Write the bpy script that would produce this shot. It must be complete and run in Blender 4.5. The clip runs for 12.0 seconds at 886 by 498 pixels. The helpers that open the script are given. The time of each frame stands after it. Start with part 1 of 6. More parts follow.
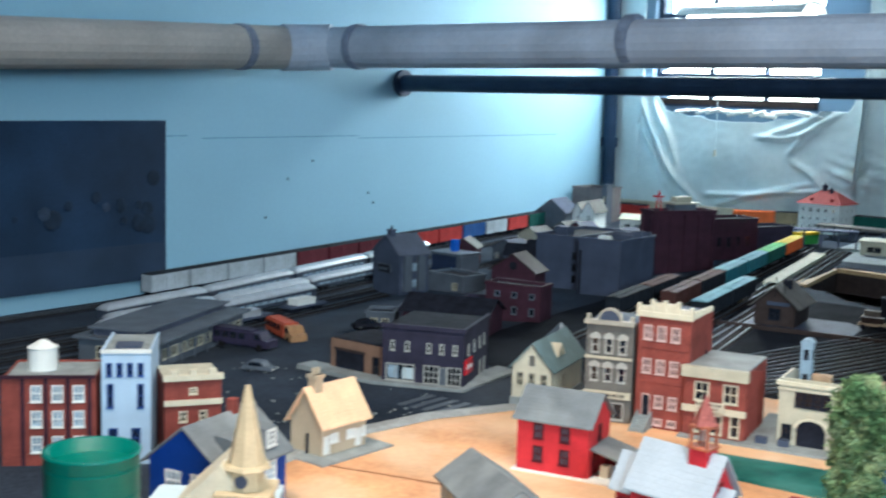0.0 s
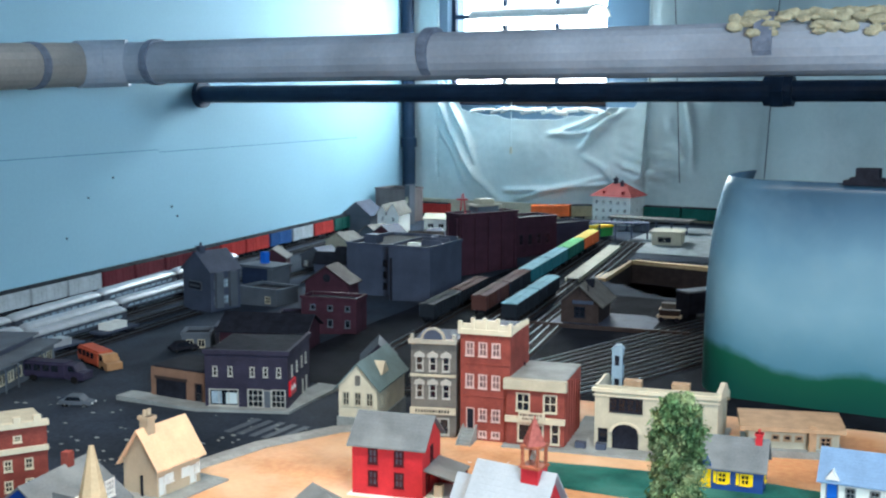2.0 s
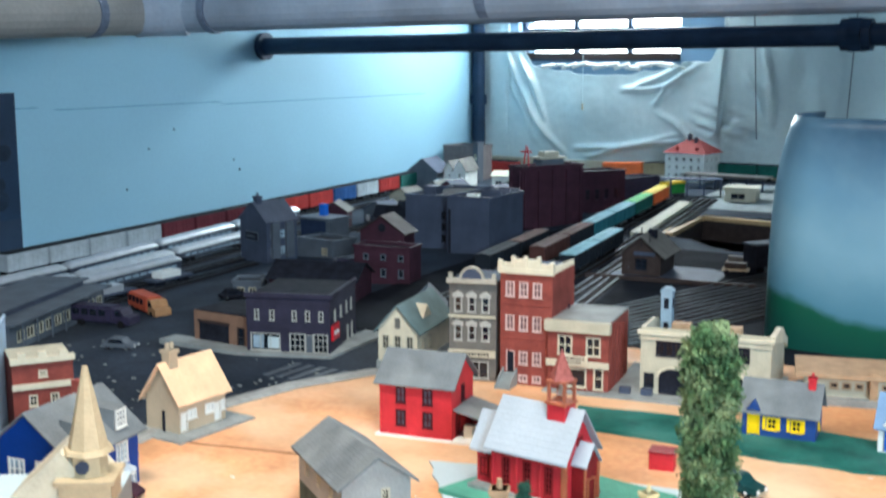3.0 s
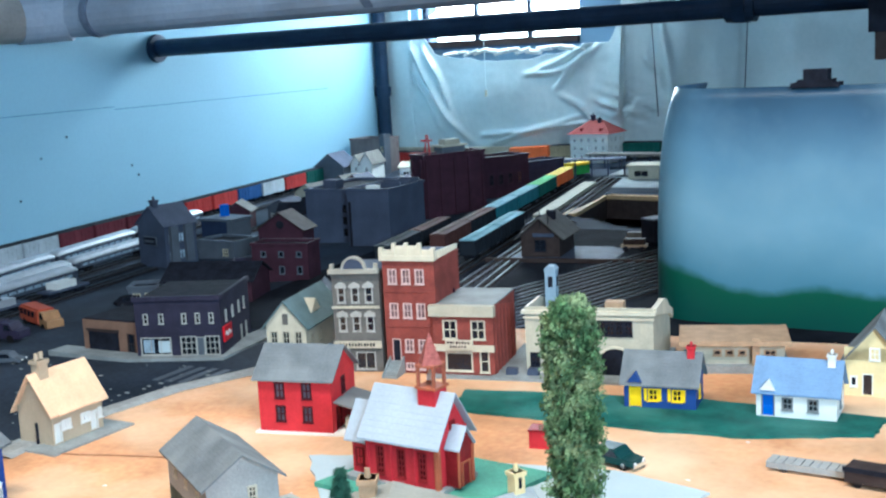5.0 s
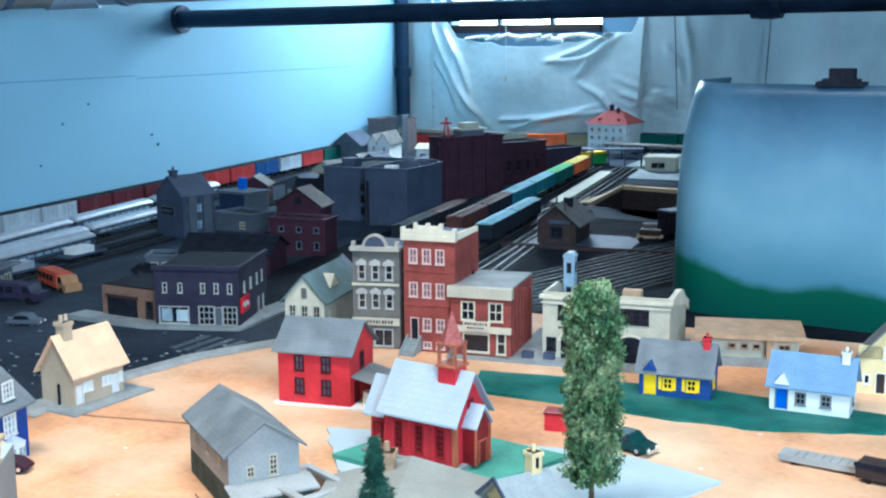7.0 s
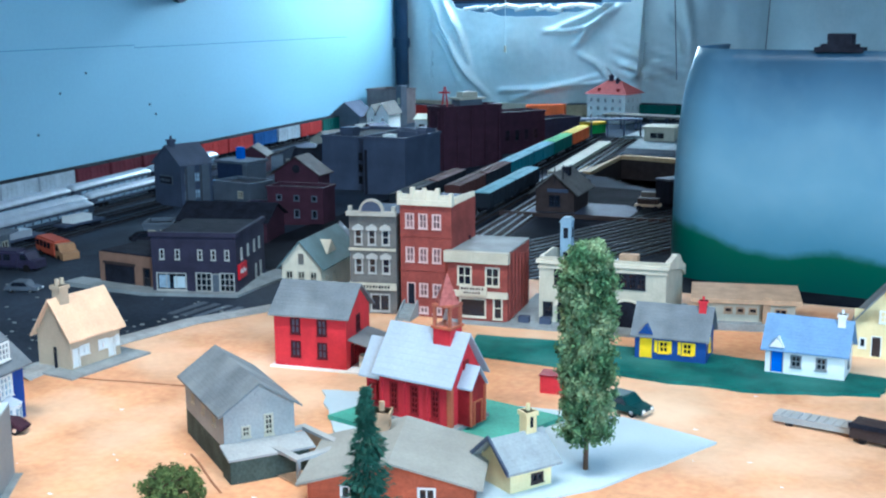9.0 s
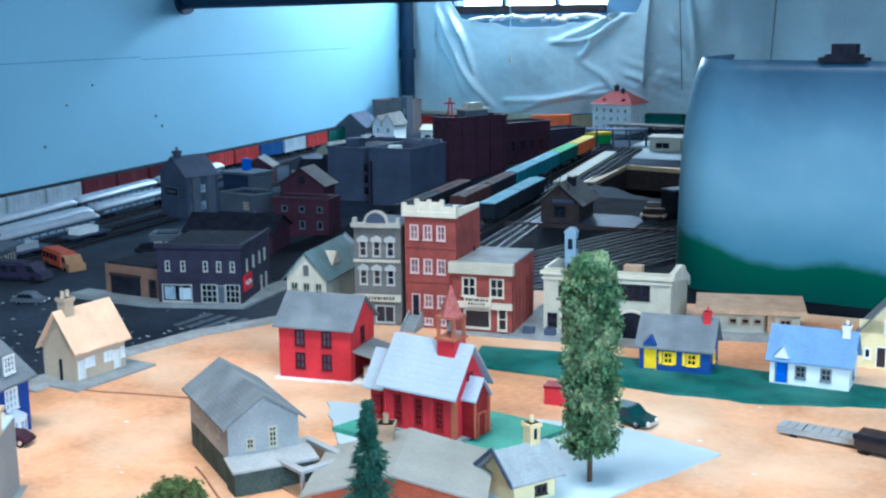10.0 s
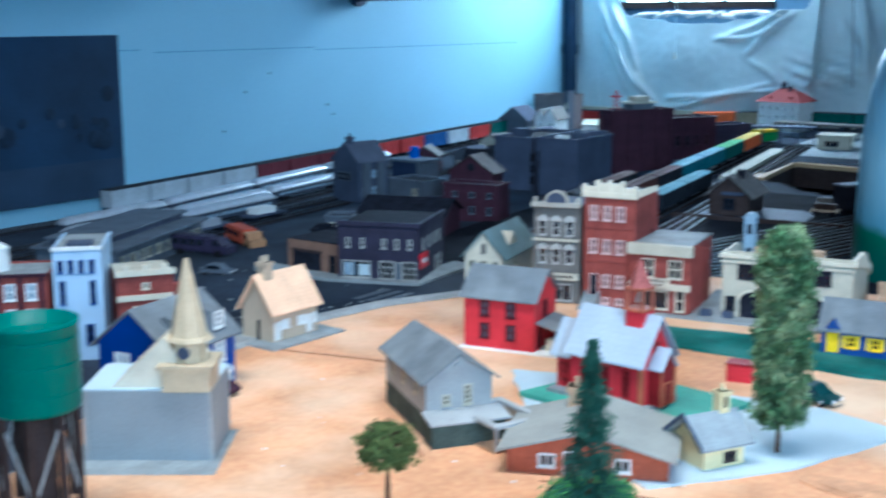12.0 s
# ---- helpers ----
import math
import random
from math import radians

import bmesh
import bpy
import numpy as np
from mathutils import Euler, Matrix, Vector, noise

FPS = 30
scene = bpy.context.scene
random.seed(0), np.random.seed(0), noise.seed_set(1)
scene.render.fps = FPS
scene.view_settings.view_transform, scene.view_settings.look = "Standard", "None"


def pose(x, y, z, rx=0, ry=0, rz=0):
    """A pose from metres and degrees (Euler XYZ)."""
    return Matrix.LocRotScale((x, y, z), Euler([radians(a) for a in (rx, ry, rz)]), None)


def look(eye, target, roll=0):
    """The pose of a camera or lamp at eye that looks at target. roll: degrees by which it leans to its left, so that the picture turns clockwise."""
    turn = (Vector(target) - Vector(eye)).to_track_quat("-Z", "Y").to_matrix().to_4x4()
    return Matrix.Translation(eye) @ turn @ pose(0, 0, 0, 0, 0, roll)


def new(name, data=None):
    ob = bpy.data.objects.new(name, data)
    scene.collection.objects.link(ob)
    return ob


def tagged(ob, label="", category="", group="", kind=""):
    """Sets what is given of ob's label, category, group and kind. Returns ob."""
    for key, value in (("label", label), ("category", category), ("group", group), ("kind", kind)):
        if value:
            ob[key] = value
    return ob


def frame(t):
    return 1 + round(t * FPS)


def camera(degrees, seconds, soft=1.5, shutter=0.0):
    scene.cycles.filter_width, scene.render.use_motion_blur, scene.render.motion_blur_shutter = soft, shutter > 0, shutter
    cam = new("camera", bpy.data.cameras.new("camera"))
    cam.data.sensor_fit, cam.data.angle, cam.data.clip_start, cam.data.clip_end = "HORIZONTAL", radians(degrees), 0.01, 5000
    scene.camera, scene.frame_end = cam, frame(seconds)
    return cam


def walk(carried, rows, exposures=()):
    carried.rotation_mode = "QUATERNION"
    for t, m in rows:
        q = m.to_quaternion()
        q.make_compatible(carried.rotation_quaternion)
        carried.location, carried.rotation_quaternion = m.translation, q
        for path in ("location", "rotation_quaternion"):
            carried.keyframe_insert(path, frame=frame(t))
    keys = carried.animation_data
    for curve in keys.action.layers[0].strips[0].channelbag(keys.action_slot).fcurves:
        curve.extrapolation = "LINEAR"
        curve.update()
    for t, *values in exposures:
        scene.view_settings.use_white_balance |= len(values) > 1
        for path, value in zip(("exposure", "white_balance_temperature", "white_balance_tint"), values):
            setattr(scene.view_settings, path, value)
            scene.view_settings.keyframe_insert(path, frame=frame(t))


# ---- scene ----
cam = camera(40.0, 12.0, soft=2.2, shutter=0.5)
PATH = [
    (0, (0.202, 0.123, 0.374), (-1.011, 1.692, 0.115), 1.7),
    (0.5, (0.232, 0.156, 0.371), (-0.906, 1.783, 0.129), 1.0),
    (1, (0.224, 0.169, 0.384), (-0.792, 1.862, 0.062), -0.7),
    (1.5, (0.199, 0.108, 0.414), (-0.725, 1.861, 0.145), 0.4),
    (2, (0.192, 0.086, 0.42), (-0.741, 1.834, 0.148), 0.1),
    (2.5, (0.199, 0.114, 0.392), (-0.847, 1.797, 0.116), -0.7),
    (3, (0.211, 0.16, 0.371), (-0.84, 1.832, 0.053), -0.1),
    (3.2, (0.215, 0.168, 0.359), (-0.828, 1.84, 0.019), -0.9),
    (4.8, (0.252, 0.202, 0.358), (-0.707, 1.924, 0.02), -3.0),
    (5, (0.254, 0.201, 0.36), (-0.7, 1.928, 0.03), -3.0),
    (5.5, (0.255, 0.193, 0.366), (-0.69, 1.93, 0.066), -2.9),
    (6, (0.258, 0.189, 0.364), (-0.681, 1.926, 0.051), -2.1),
    (6.5, (0.253, 0.186, 0.365), (-0.697, 1.912, 0.022), -0.7),
    (7, (0.247, 0.182, 0.36), (-0.716, 1.898, 0.004), -0.5),
    (9, (0.251, 0.183, 0.349), (-0.709, 1.892, -0.048), -0.5),
    (9.5, (0.255, 0.185, 0.348), (-0.705, 1.895, -0.047), -0.7),
    (10, (0.254, 0.183, 0.351), (-0.717, 1.889, -0.03), -0.7),
    (10.5, (0.251, 0.18, 0.352), (-0.744, 1.876, -0.016), -0.5),
    (11, (0.253, 0.176, 0.348), (-0.755, 1.862, -0.029), -0.5),
    (11.5, (0.252, 0.159, 0.347), (-0.781, 1.831, -0.024), -0.1),
    (12, (0.241, 0.127, 0.332), (-0.928, 1.705, -0.045), -0.2),
]
walk(cam, [(t, look(eye, target, roll)) for t, eye, target, roll in PATH], ((0, 0.21, 6250, 4), (3.2, 0.22, 6200, 4), (5.0, 0.26, 5650, 2), (8.8, 0.18, 5100, 0), (12.0, 0.04, 4850, 1)))

# ---------- exposure and light ----------
world = bpy.data.worlds.new("sky")
scene.world = world
world.use_nodes = True
_wn = world.node_tree
_sky = _wn.nodes.new("ShaderNodeTexSky")
_sky.sky_type, _sky.sun_disc = "NISHITA", False
_sky.sun_elevation, _sky.sun_rotation = radians(38), radians(20)
_wn.nodes["Background"].inputs["Strength"].default_value = 0.12
_wn.links.new(_sky.outputs["Color"], _wn.nodes["Background"].inputs["Color"])


def area_lamp(name, eye, target, sx, sy, watts, color, spread=180):
    d = bpy.data.lights.new(name, "AREA")
    d.shape, d.size, d.size_y, d.energy, d.color, d.spread = "RECTANGLE", sx, sy, watts, color, radians(spread)
    ob = new(name, d)
    ob.matrix_world = look(eye, target)
    return ob


# daylight in the opening of the half-covered window
area_lamp("window_daylight", (-1.395, 3.612, 0.66), (-1.15, 2.3, 0.2), 0.5, 0.55, 23.0, (0.88, 0.95, 1.0))
# ceiling tubes over the front of the table
area_lamp("front_tube_light", (-0.22, 0.64, 1.22), (-0.32, 0.92, 0.0), 1.2, 0.16, 10.4, (1.0, 0.87, 0.76), 120)
# added cool fill lamp on the aisle side of the room, no source seen
area_lamp("aisle_fill", (1.6, -0.6, 1.0), (-0.5, 2.5, 0.2), 0.9, 0.9, 48.0, (0.68, 0.85, 1.0), 150)


# ---------- materials ----------
def C(r, g, b):
    return tuple(((v / 255) / 12.92 if v < 10.3 else ((v / 255 + 0.055) / 1.055) ** 2.4) for v in (r, g, b))


MATS = {}


def mat(name, rgb, rough=0.6, metal=0.0, var=0.18, scale=60.0, bump=0.15, fine=400.0, spec=0.2, rand=0.0, dirt=None, dirt_amt=0.0):
    """Painted or natural surface: coarse stains, fine grain, slight relief, optional dirt colour."""
    if name in MATS:
        return MATS[name]
    m = bpy.data.materials.new(name)
    m.use_nodes = True
    nt = m.node_tree
    N, L = nt.nodes, nt.links
    bs = N["Principled BSDF"]
    bs.inputs["Roughness"].default_value, bs.inputs["Metallic"].default_value = rough, metal
    bs.inputs["Specular IOR Level"].default_value = spec
    tc = N.new("ShaderNodeTexCoord")
    n1, n2 = N.new("ShaderNodeTexNoise"), N.new("ShaderNodeTexNoise")
    n1.inputs["Scale"].default_value, n1.inputs["Detail"].default_value = scale, 5
    n2.inputs["Scale"].default_value, n2.inputs["Detail"].default_value = fine, 3
    for n in (n1, n2):
        L.new(tc.outputs["Object"], n.inputs["Vector"])
    mix = N.new("ShaderNodeMixRGB")
    mix.inputs["Color1"].default_value = (*[c * (1 - var) for c in rgb], 1)
    mix.inputs["Color2"].default_value = (*[min(1, c * (1 + var)) for c in rgb], 1)
    ramp = N.new("ShaderNodeValToRGB")
    ramp.color_ramp.elements[0].position, ramp.color_ramp.elements[1].position = 0.32, 0.68
    L.new(n1.outputs["Fac"], ramp.inputs["Fac"])
    L.new(ramp.outputs["Color"], mix.inputs["Fac"])
    mul = N.new("ShaderNodeMixRGB")
    mul.blend_type = "OVERLAY"
    mul.inputs["Fac"].default_value = min(0.6, var * 1.6)
    L.new(mix.outputs["Color"], mul.inputs["Color1"])
    L.new(n2.outputs["Fac"], mul.inputs["Color2"])
    out = mul.outputs["Color"]
    if dirt:
        n3 = N.new("ShaderNodeTexNoise")
        n3.inputs["Scale"].default_value, n3.inputs["Detail"].default_value = scale * 0.45, 8
        L.new(tc.outputs["Object"], n3.inputs["Vector"])
        r3 = N.new("ShaderNodeValToRGB")
        r3.color_ramp.elements[0].position, r3.color_ramp.elements[1].position = 0.44, 0.68
        r3.color_ramp.elements[1].color = (dirt_amt, dirt_amt, dirt_amt, 1)
        L.new(n3.outputs["Fac"], r3.inputs["Fac"])
        md = N.new("ShaderNodeMixRGB")
        md.inputs["Color2"].default_value = (*dirt, 1)
        L.new(r3.outputs["Color"], md.inputs["Fac"])
        L.new(out, md.inputs["Color1"])
        out = md.outputs["Color"]
    if rand:
        oi, hs = N.new("ShaderNodeObjectInfo"), N.new("ShaderNodeHueSaturation")
        mr = N.new("ShaderNodeMapRange")
        mr.inputs["To Min"].default_value, mr.inputs["To Max"].default_value = 1 - rand, 1 + rand
        L.new(oi.outputs["Random"], mr.inputs["Value"])
        L.new(mr.outputs["Result"], hs.inputs["Value"])
        L.new(out, hs.inputs["Color"])
        out = hs.outputs["Color"]
    L.new(out, bs.inputs["Base Color"])
    if bump:
        b = N.new("ShaderNodeBump")
        b.inputs["Strength"].default_value, b.inputs["Distance"].default_value = bump, 0.002
        L.new(n2.outputs["Fac"], b.inputs["Height"])
        L.new(b.outputs["Normal"], bs.inputs["Normal"])
    MATS[name] = m
    return m


def brick_mat(name, rgb, mortar, bw=0.0026, bh=0.0009):
    """Moulded plastic brick: courses of tiny bricks far too small to model."""
    if name in MATS:
        return MATS[name]
    m = mat(name, rgb, 0.75, var=0.22, scale=45, bump=0.1)
    nt = m.node_tree
    N, L = nt.nodes, nt.links
    bs = N["Principled BSDF"]
    old = bs.inputs["Base Color"].links[0].from_socket
    tc = N.new("ShaderNodeTexCoord")
    sep, comb, add = N.new("ShaderNodeSeparateXYZ"), N.new("ShaderNodeCombineXYZ"), N.new("ShaderNodeMath")
    L.new(tc.outputs["Object"], sep.inputs[0])
    L.new(sep.outputs["X"], add.inputs[0])
    L.new(sep.outputs["Y"], add.inputs[1])
    L.new(add.outputs[0], comb.inputs["X"])
    L.new(sep.outputs["Z"], comb.inputs["Y"])
    bt = N.new("ShaderNodeTexBrick")
    bt.inputs["Scale"].default_value = 1.0
    bt.inputs["Brick Width"].default_value, bt.inputs["Row Height"].default_value = bw, bh
    bt.inputs["Mortar Size"].default_value = bh * 0.12
    bt.inputs["Color1"].default_value, bt.inputs["Color2"].default_value = (0.9, 0.9, 0.9, 1), (1, 1, 1, 1)
    bt.inputs["Mortar"].default_value = (0.62, 0.62, 0.62, 1)
    L.new(comb.outputs[0], bt.inputs["Vector"])
    mx = N.new("ShaderNodeMixRGB")
    mx.blend_type = "MULTIPLY"
    mx.inputs["Fac"].default_value = 0.8
    L.new(old, mx.inputs["Color1"])
    L.new(bt.outputs["Color"], mx.inputs["Color2"])
    L.new(mx.outputs["Color"], bs.inputs["Base Color"])
    return m


M_TAN = mat("tan_painted_board", C(214, 159, 116), 0.75, var=0.2, scale=13, bump=0.3, fine=140, dirt=C(240, 212, 178), dirt_amt=0.8)
M_RIM = mat("grey_plaster_rim", C(150, 152, 150), 0.8, var=0.2, scale=25, bump=0.3, fine=200)
# street tone lifted towards blue, haze included in the colour
M_STREET = mat("dark_street_paint", C(50, 58, 70), 0.9, var=0.3, scale=8, bump=0.2, fine=180, spec=0.05, dirt=C(84, 90, 96), dirt_amt=0.35)
M_GRASS = mat("green_felt", C(36, 96, 88), 0.9, var=0.3, scale=30, bump=0.5, fine=500, dirt=C(92, 146, 136), dirt_amt=0.45)
M_SLAB = mat("pale_card_base", C(186, 202, 208), 0.7, var=0.08, scale=14, bump=0.1, dirt=C(170, 185, 190), dirt_amt=0.5)
M_GSLAB = mat("green_card_base", C(90, 160, 140), 0.75, var=0.15, scale=25)
M_CONC = mat("grey_concrete_base", C(140, 146, 146), 0.8, var=0.18, scale=40)
M_RED = mat("bright_red_paint", C(196, 50, 60), 0.55, var=0.16, scale=45, bump=0.12, dirt=C(168, 44, 50), dirt_amt=0.5)
M_DRED = mat("dark_red_paint", C(130, 30, 34), 0.55, var=0.2)
M_ROOFG = mat("grey_shingle_roof", C(112, 118, 122), 0.8, var=0.15, scale=45, bump=0.25, fine=600, dirt=C(146, 152, 152), dirt_amt=0.6)
M_ROOFL = mat("light_grey_metal_roof", C(172, 182, 192), 0.5, var=0.08, scale=22, bump=0.08)
M_ROOFB = mat("blue_roof", C(118, 150, 186), 0.6, var=0.1, scale=40)
M_WHITE = mat("white_plastic", C(226, 228, 224), 0.5, var=0.06, scale=50, bump=0.05)
M_CREAM = mat("cream_plastic", C(208, 200, 178), 0.6, var=0.1, scale=40)
M_YEL = mat("pale_yellow_wall", C(226, 210, 160), 0.6, var=0.1, scale=40)
M_YELLOW = mat("bright_yellow_paint", C(245, 205, 20), 0.5, var=0.06)
M_BLUEP = mat("dark_blue_wall", C(40, 70, 130), 0.5, var=0.1, scale=50)
M_BLUED = mat("bright_blue_door", C(30, 100, 200), 0.45, var=0.08)
M_BEIGE = mat("beige_wall", C(186, 170, 146), 0.7, var=0.08, scale=40)
M_PEACH = mat("cream_tile_roof", C(238, 200, 164), 0.7, var=0.1, scale=40, bump=0.3)
M_GREYW = mat("grey_clapboard", C(162, 164, 162), 0.75, var=0.12, scale=30, bump=0.2)
M_DGREEN = mat("mossy_stone_base", C(70, 82, 76), 0.85, var=0.3, scale=60, bump=0.4)
M_ORANGE = mat("orange_wood_trim", C(176, 98, 70), 0.6, var=0.15)
M_BRICK = brick_mat("red_brick_wall", C(142, 72, 64), C(180, 140, 126))
# dark and maroon brick raised bluish to carry the haze over the town
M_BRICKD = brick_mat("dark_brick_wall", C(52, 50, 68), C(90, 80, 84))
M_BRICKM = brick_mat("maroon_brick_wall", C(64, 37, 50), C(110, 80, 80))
M_BRICKO = brick_mat("orange_brick_wall", C(172, 92, 66), C(200, 170, 150))
M_STONE = mat("grey_stone_front", C(104, 102, 98), 0.75, var=0.18, scale=60, bump=0.3)
M_STONEC = mat("cream_stone_wall", C(186, 180, 160), 0.75, var=0.1, scale=60, bump=0.2)
M_PIERC = mat("weathered_pinkish_roof", C(176, 146, 116), 0.7, var=0.15)
# dark grey and black below also hold a lift of blue haze
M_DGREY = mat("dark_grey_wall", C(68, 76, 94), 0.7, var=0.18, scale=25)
M_MGREY = mat("mid_grey_wall", C(88, 96, 106), 0.7, var=0.15, scale=30)
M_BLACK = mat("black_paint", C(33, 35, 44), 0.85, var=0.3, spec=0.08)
M_TEALW = mat("pale_blue_wall", C(176, 200, 222), 0.6, var=0.07, scale=30)
M_TANK = mat("teal_green_tank", C(10, 104, 92), 0.35, var=0.1, scale=20)
M_GLASS = mat("dark_window_pane", C(26, 32, 42), 0.12, var=0.2, bump=0.0, spec=0.6)
M_LGLASS = mat("pale_window_pane", C(150, 170, 185), 0.2, var=0.3, bump=0.0, spec=0.6)
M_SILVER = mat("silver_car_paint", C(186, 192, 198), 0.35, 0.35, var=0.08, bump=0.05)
M_RAIL = mat("steel_rail", C(86, 92, 100), 0.5, 0.7, var=0.1)
M_TIE = mat("dark_wood_ties", C(40, 35, 34), 0.85, var=0.3)
# ballast colour slightly lifted for haze
M_BALLAST = mat("dark_ballast", C(42, 45, 52), 0.95, spec=0.04, var=0.35, scale=200, bump=0.6, fine=900)
M_WALLB = mat("sky_blue_wall_paint", C(144, 185, 205), 0.7, var=0.035, scale=2.2, bump=0.05, fine=120)
M_SHEET = mat("grey_plastic_sheet", C(206, 220, 222), 0.45, var=0.1, scale=5, bump=0.08, fine=90, dirt=C(160, 178, 182), dirt_amt=0.5)
M_PIPED = mat("dark_painted_pipe", C(38, 58, 82), 0.5, var=0.15, scale=20)
# wrap made paler and bluer: the haze overhead is mixed into its colour
M_PIPEW = mat("wrapped_pipe_insulation", C(184, 192, 206), 0.75, var=0.1, scale=9, bump=0.25, fine=120, dirt=C(120, 120, 128), dirt_amt=0.5)
M_TORN = mat("torn_glass_wool", C(200, 190, 160), 0.95, var=0.25, scale=60, bump=0.6, fine=260)
M_WOODL = mat("light_wood_edge", C(190, 160, 120), 0.7, var=0.15)
M_WOODD = mat("dark_wood", C(58, 48, 46), 0.75, var=0.25)
M_PANEL = mat("dark_blue_painted_panel", C(26, 50, 76), 0.6, var=0.3, scale=6, bump=0.05)
M_CEIL = mat("dark_ceiling_boards", C(60, 74, 100), 0.8, var=0.2, scale=4)
M_ROOM = mat("blue_grey_room_paint", C(120, 150, 176), 0.8, var=0.08, scale=3)
M_FLOOR = mat("room_floor_concrete", C(96, 98, 100), 0.7, var=0.15, scale=4)
M_TRUNK = mat("brown_trunk", C(82, 62, 48), 0.85, var=0.2)
M_LEAF = mat("green_foam_leaves", C(82, 114, 76), 0.9, var=0.6, scale=110, bump=0.3, dirt=C(178, 192, 146), dirt_amt=0.6)
M_PINE = mat("dark_green_needles", C(52, 88, 72), 0.9, var=0.4, scale=70)
M_CARGRN = mat("dark_green_car_paint", C(24, 60, 60), 0.3, var=0.1, bump=0.0)
M_DUSTY = mat("dusty_white_frames", C(168, 168, 162), 0.6, var=0.12, scale=60)
M_CHROME = mat("bright_chrome", C(220, 225, 228), 0.15, 0.9, var=0.03, bump=0.0)
M_TYRE = mat("black_rubber", C(20, 20, 22), 0.8, var=0.2)


# ---------- building helpers ----------
def part(name, bm, material, parent, label=""):
    me = bpy.data.meshes.new(name)
    bmesh.ops.recalc_face_normals(bm, faces=bm.faces)
    bm.to_mesh(me)
    bm.free()
    me.materials.append(material)
    ob = new(name, me)
    ob.parent = parent
    if label:
        tagged(ob, label)
    return ob


def thing(name, label, category, x, y, z, ang=0.0, group="", kind=""):
    ob = new(name)
    ob.empty_display_size = 0.02
    ob.matrix_world = pose(x, y, z, 0, 0, ang)
    return tagged(ob, label, category, group, kind)


def solo(name, bm, material, label, category, kind="", group=""):
    """A thing that is one plain mesh."""
    return tagged(part(name, bm, material, None), label, category, group, kind)


def box(bm, x0, x1, y0, y1, z0, z1, m=None):
    vs = [bm.verts.new((x, y, z)) for x in (x0, x1) for y in (y0, y1) for z in (z0, z1)]
    if m is not None:
        for v in vs:
            v.co = m @ v.co
    for f in ((0, 1, 3, 2), (4, 6, 7, 5), (0, 4, 5, 1), (2, 3, 7, 6), (0, 2, 6, 4), (1, 5, 7, 3)):
        bm.faces.new([vs[i] for i in f])
    return bm


def bx(*a):
    return box(bmesh.new(), *a)


def prism(bm, pts, axis, a0, a1):
    """Extrudes a polygon of (u, v) pairs: axis 'x' takes (y, z), 'y' takes (x, z), 'z' takes (x, y)."""
    def put(u, v, a):
        return {"x": (a, u, v), "y": (u, a, v), "z": (u, v, a)}[axis]
    lo, hi = [bm.verts.new(put(u, v, a0)) for u, v in pts], [bm.verts.new(put(u, v, a1)) for u, v in pts]
    bm.faces.new(lo)
    bm.faces.new(hi[::-1])
    for i in range(len(pts)):
        j = (i + 1) % len(pts)
        bm.faces.new((lo[i], lo[j], hi[j], hi[i]))
    return bm


def cyl(bm, p, q, r0, r1=None, n=12):
    """A tapered round bar from p to q."""
    p, q = Vector(p), Vector(q)
    r1 = r0 if r1 is None else r1
    turn = (q - p).to_track_quat("Z", "Y").to_matrix()
    rings = [[bm.verts.new(c + turn @ Vector((r * math.cos(2 * math.pi * i / n), r * math.sin(2 * math.pi * i / n), 0))) for i in range(n)] for c, r in ((p, r0), (q, max(r1, 1e-5)))]
    for i in range(n):
        j = (i + 1) % n
        bm.faces.new((rings[0][i], rings[0][j], rings[1][j], rings[1][i]))
    bm.faces.new(rings[0][::-1])
    bm.faces.new(rings[1])
    return bm


def cy(*a, **k):
    return cyl(bmesh.new(), *a, **k)


def smooth(ob):
    for p in ob.data.polygons:
        p.use_smooth = True
    return ob


FACES = {"F": lambda w, d: pose(0, 0, 0), "R": lambda w, d: pose(w, 0, 0, 0, 0, 90), "B": lambda w, d: pose(w, d, 0, 0, 0, 180), "L": lambda w, d: pose(0, d, 0, 0, 0, -90)}


def slab_with_holes(xs, zs, solid, y0, y1, m):
    """One connected slab in the x-z plane made of the solid cells of a grid."""
    bm, vs = bmesh.new(), {}

    def v(i, j, k):
        if (i, j, k) not in vs:
            vs[i, j, k] = bm.verts.new(m @ Vector((xs[i], (y0, y1)[k], zs[j])))
        return vs[i, j, k]

    for (i, j) in solid:
        for k in (0, 1):
            bm.faces.new([v(i, j, k), v(i + 1, j, k), v(i + 1, j + 1, k), v(i, j + 1, k)][:: 1 if k == 0 else -1])
        for (di, dj), (p, q) in (((-1, 0), ((i, j), (i, j + 1))), ((1, 0), ((i + 1, j), (i + 1, j + 1))), ((0, -1), ((i, j), (i + 1, j))), ((0, 1), ((i, j + 1), (i + 1, j + 1)))):
            if (i + di, j + dj) not in solid:
                bm.faces.new((v(*p, 0), v(*q, 0), v(*q, 1), v(*p, 1)))
    return bm


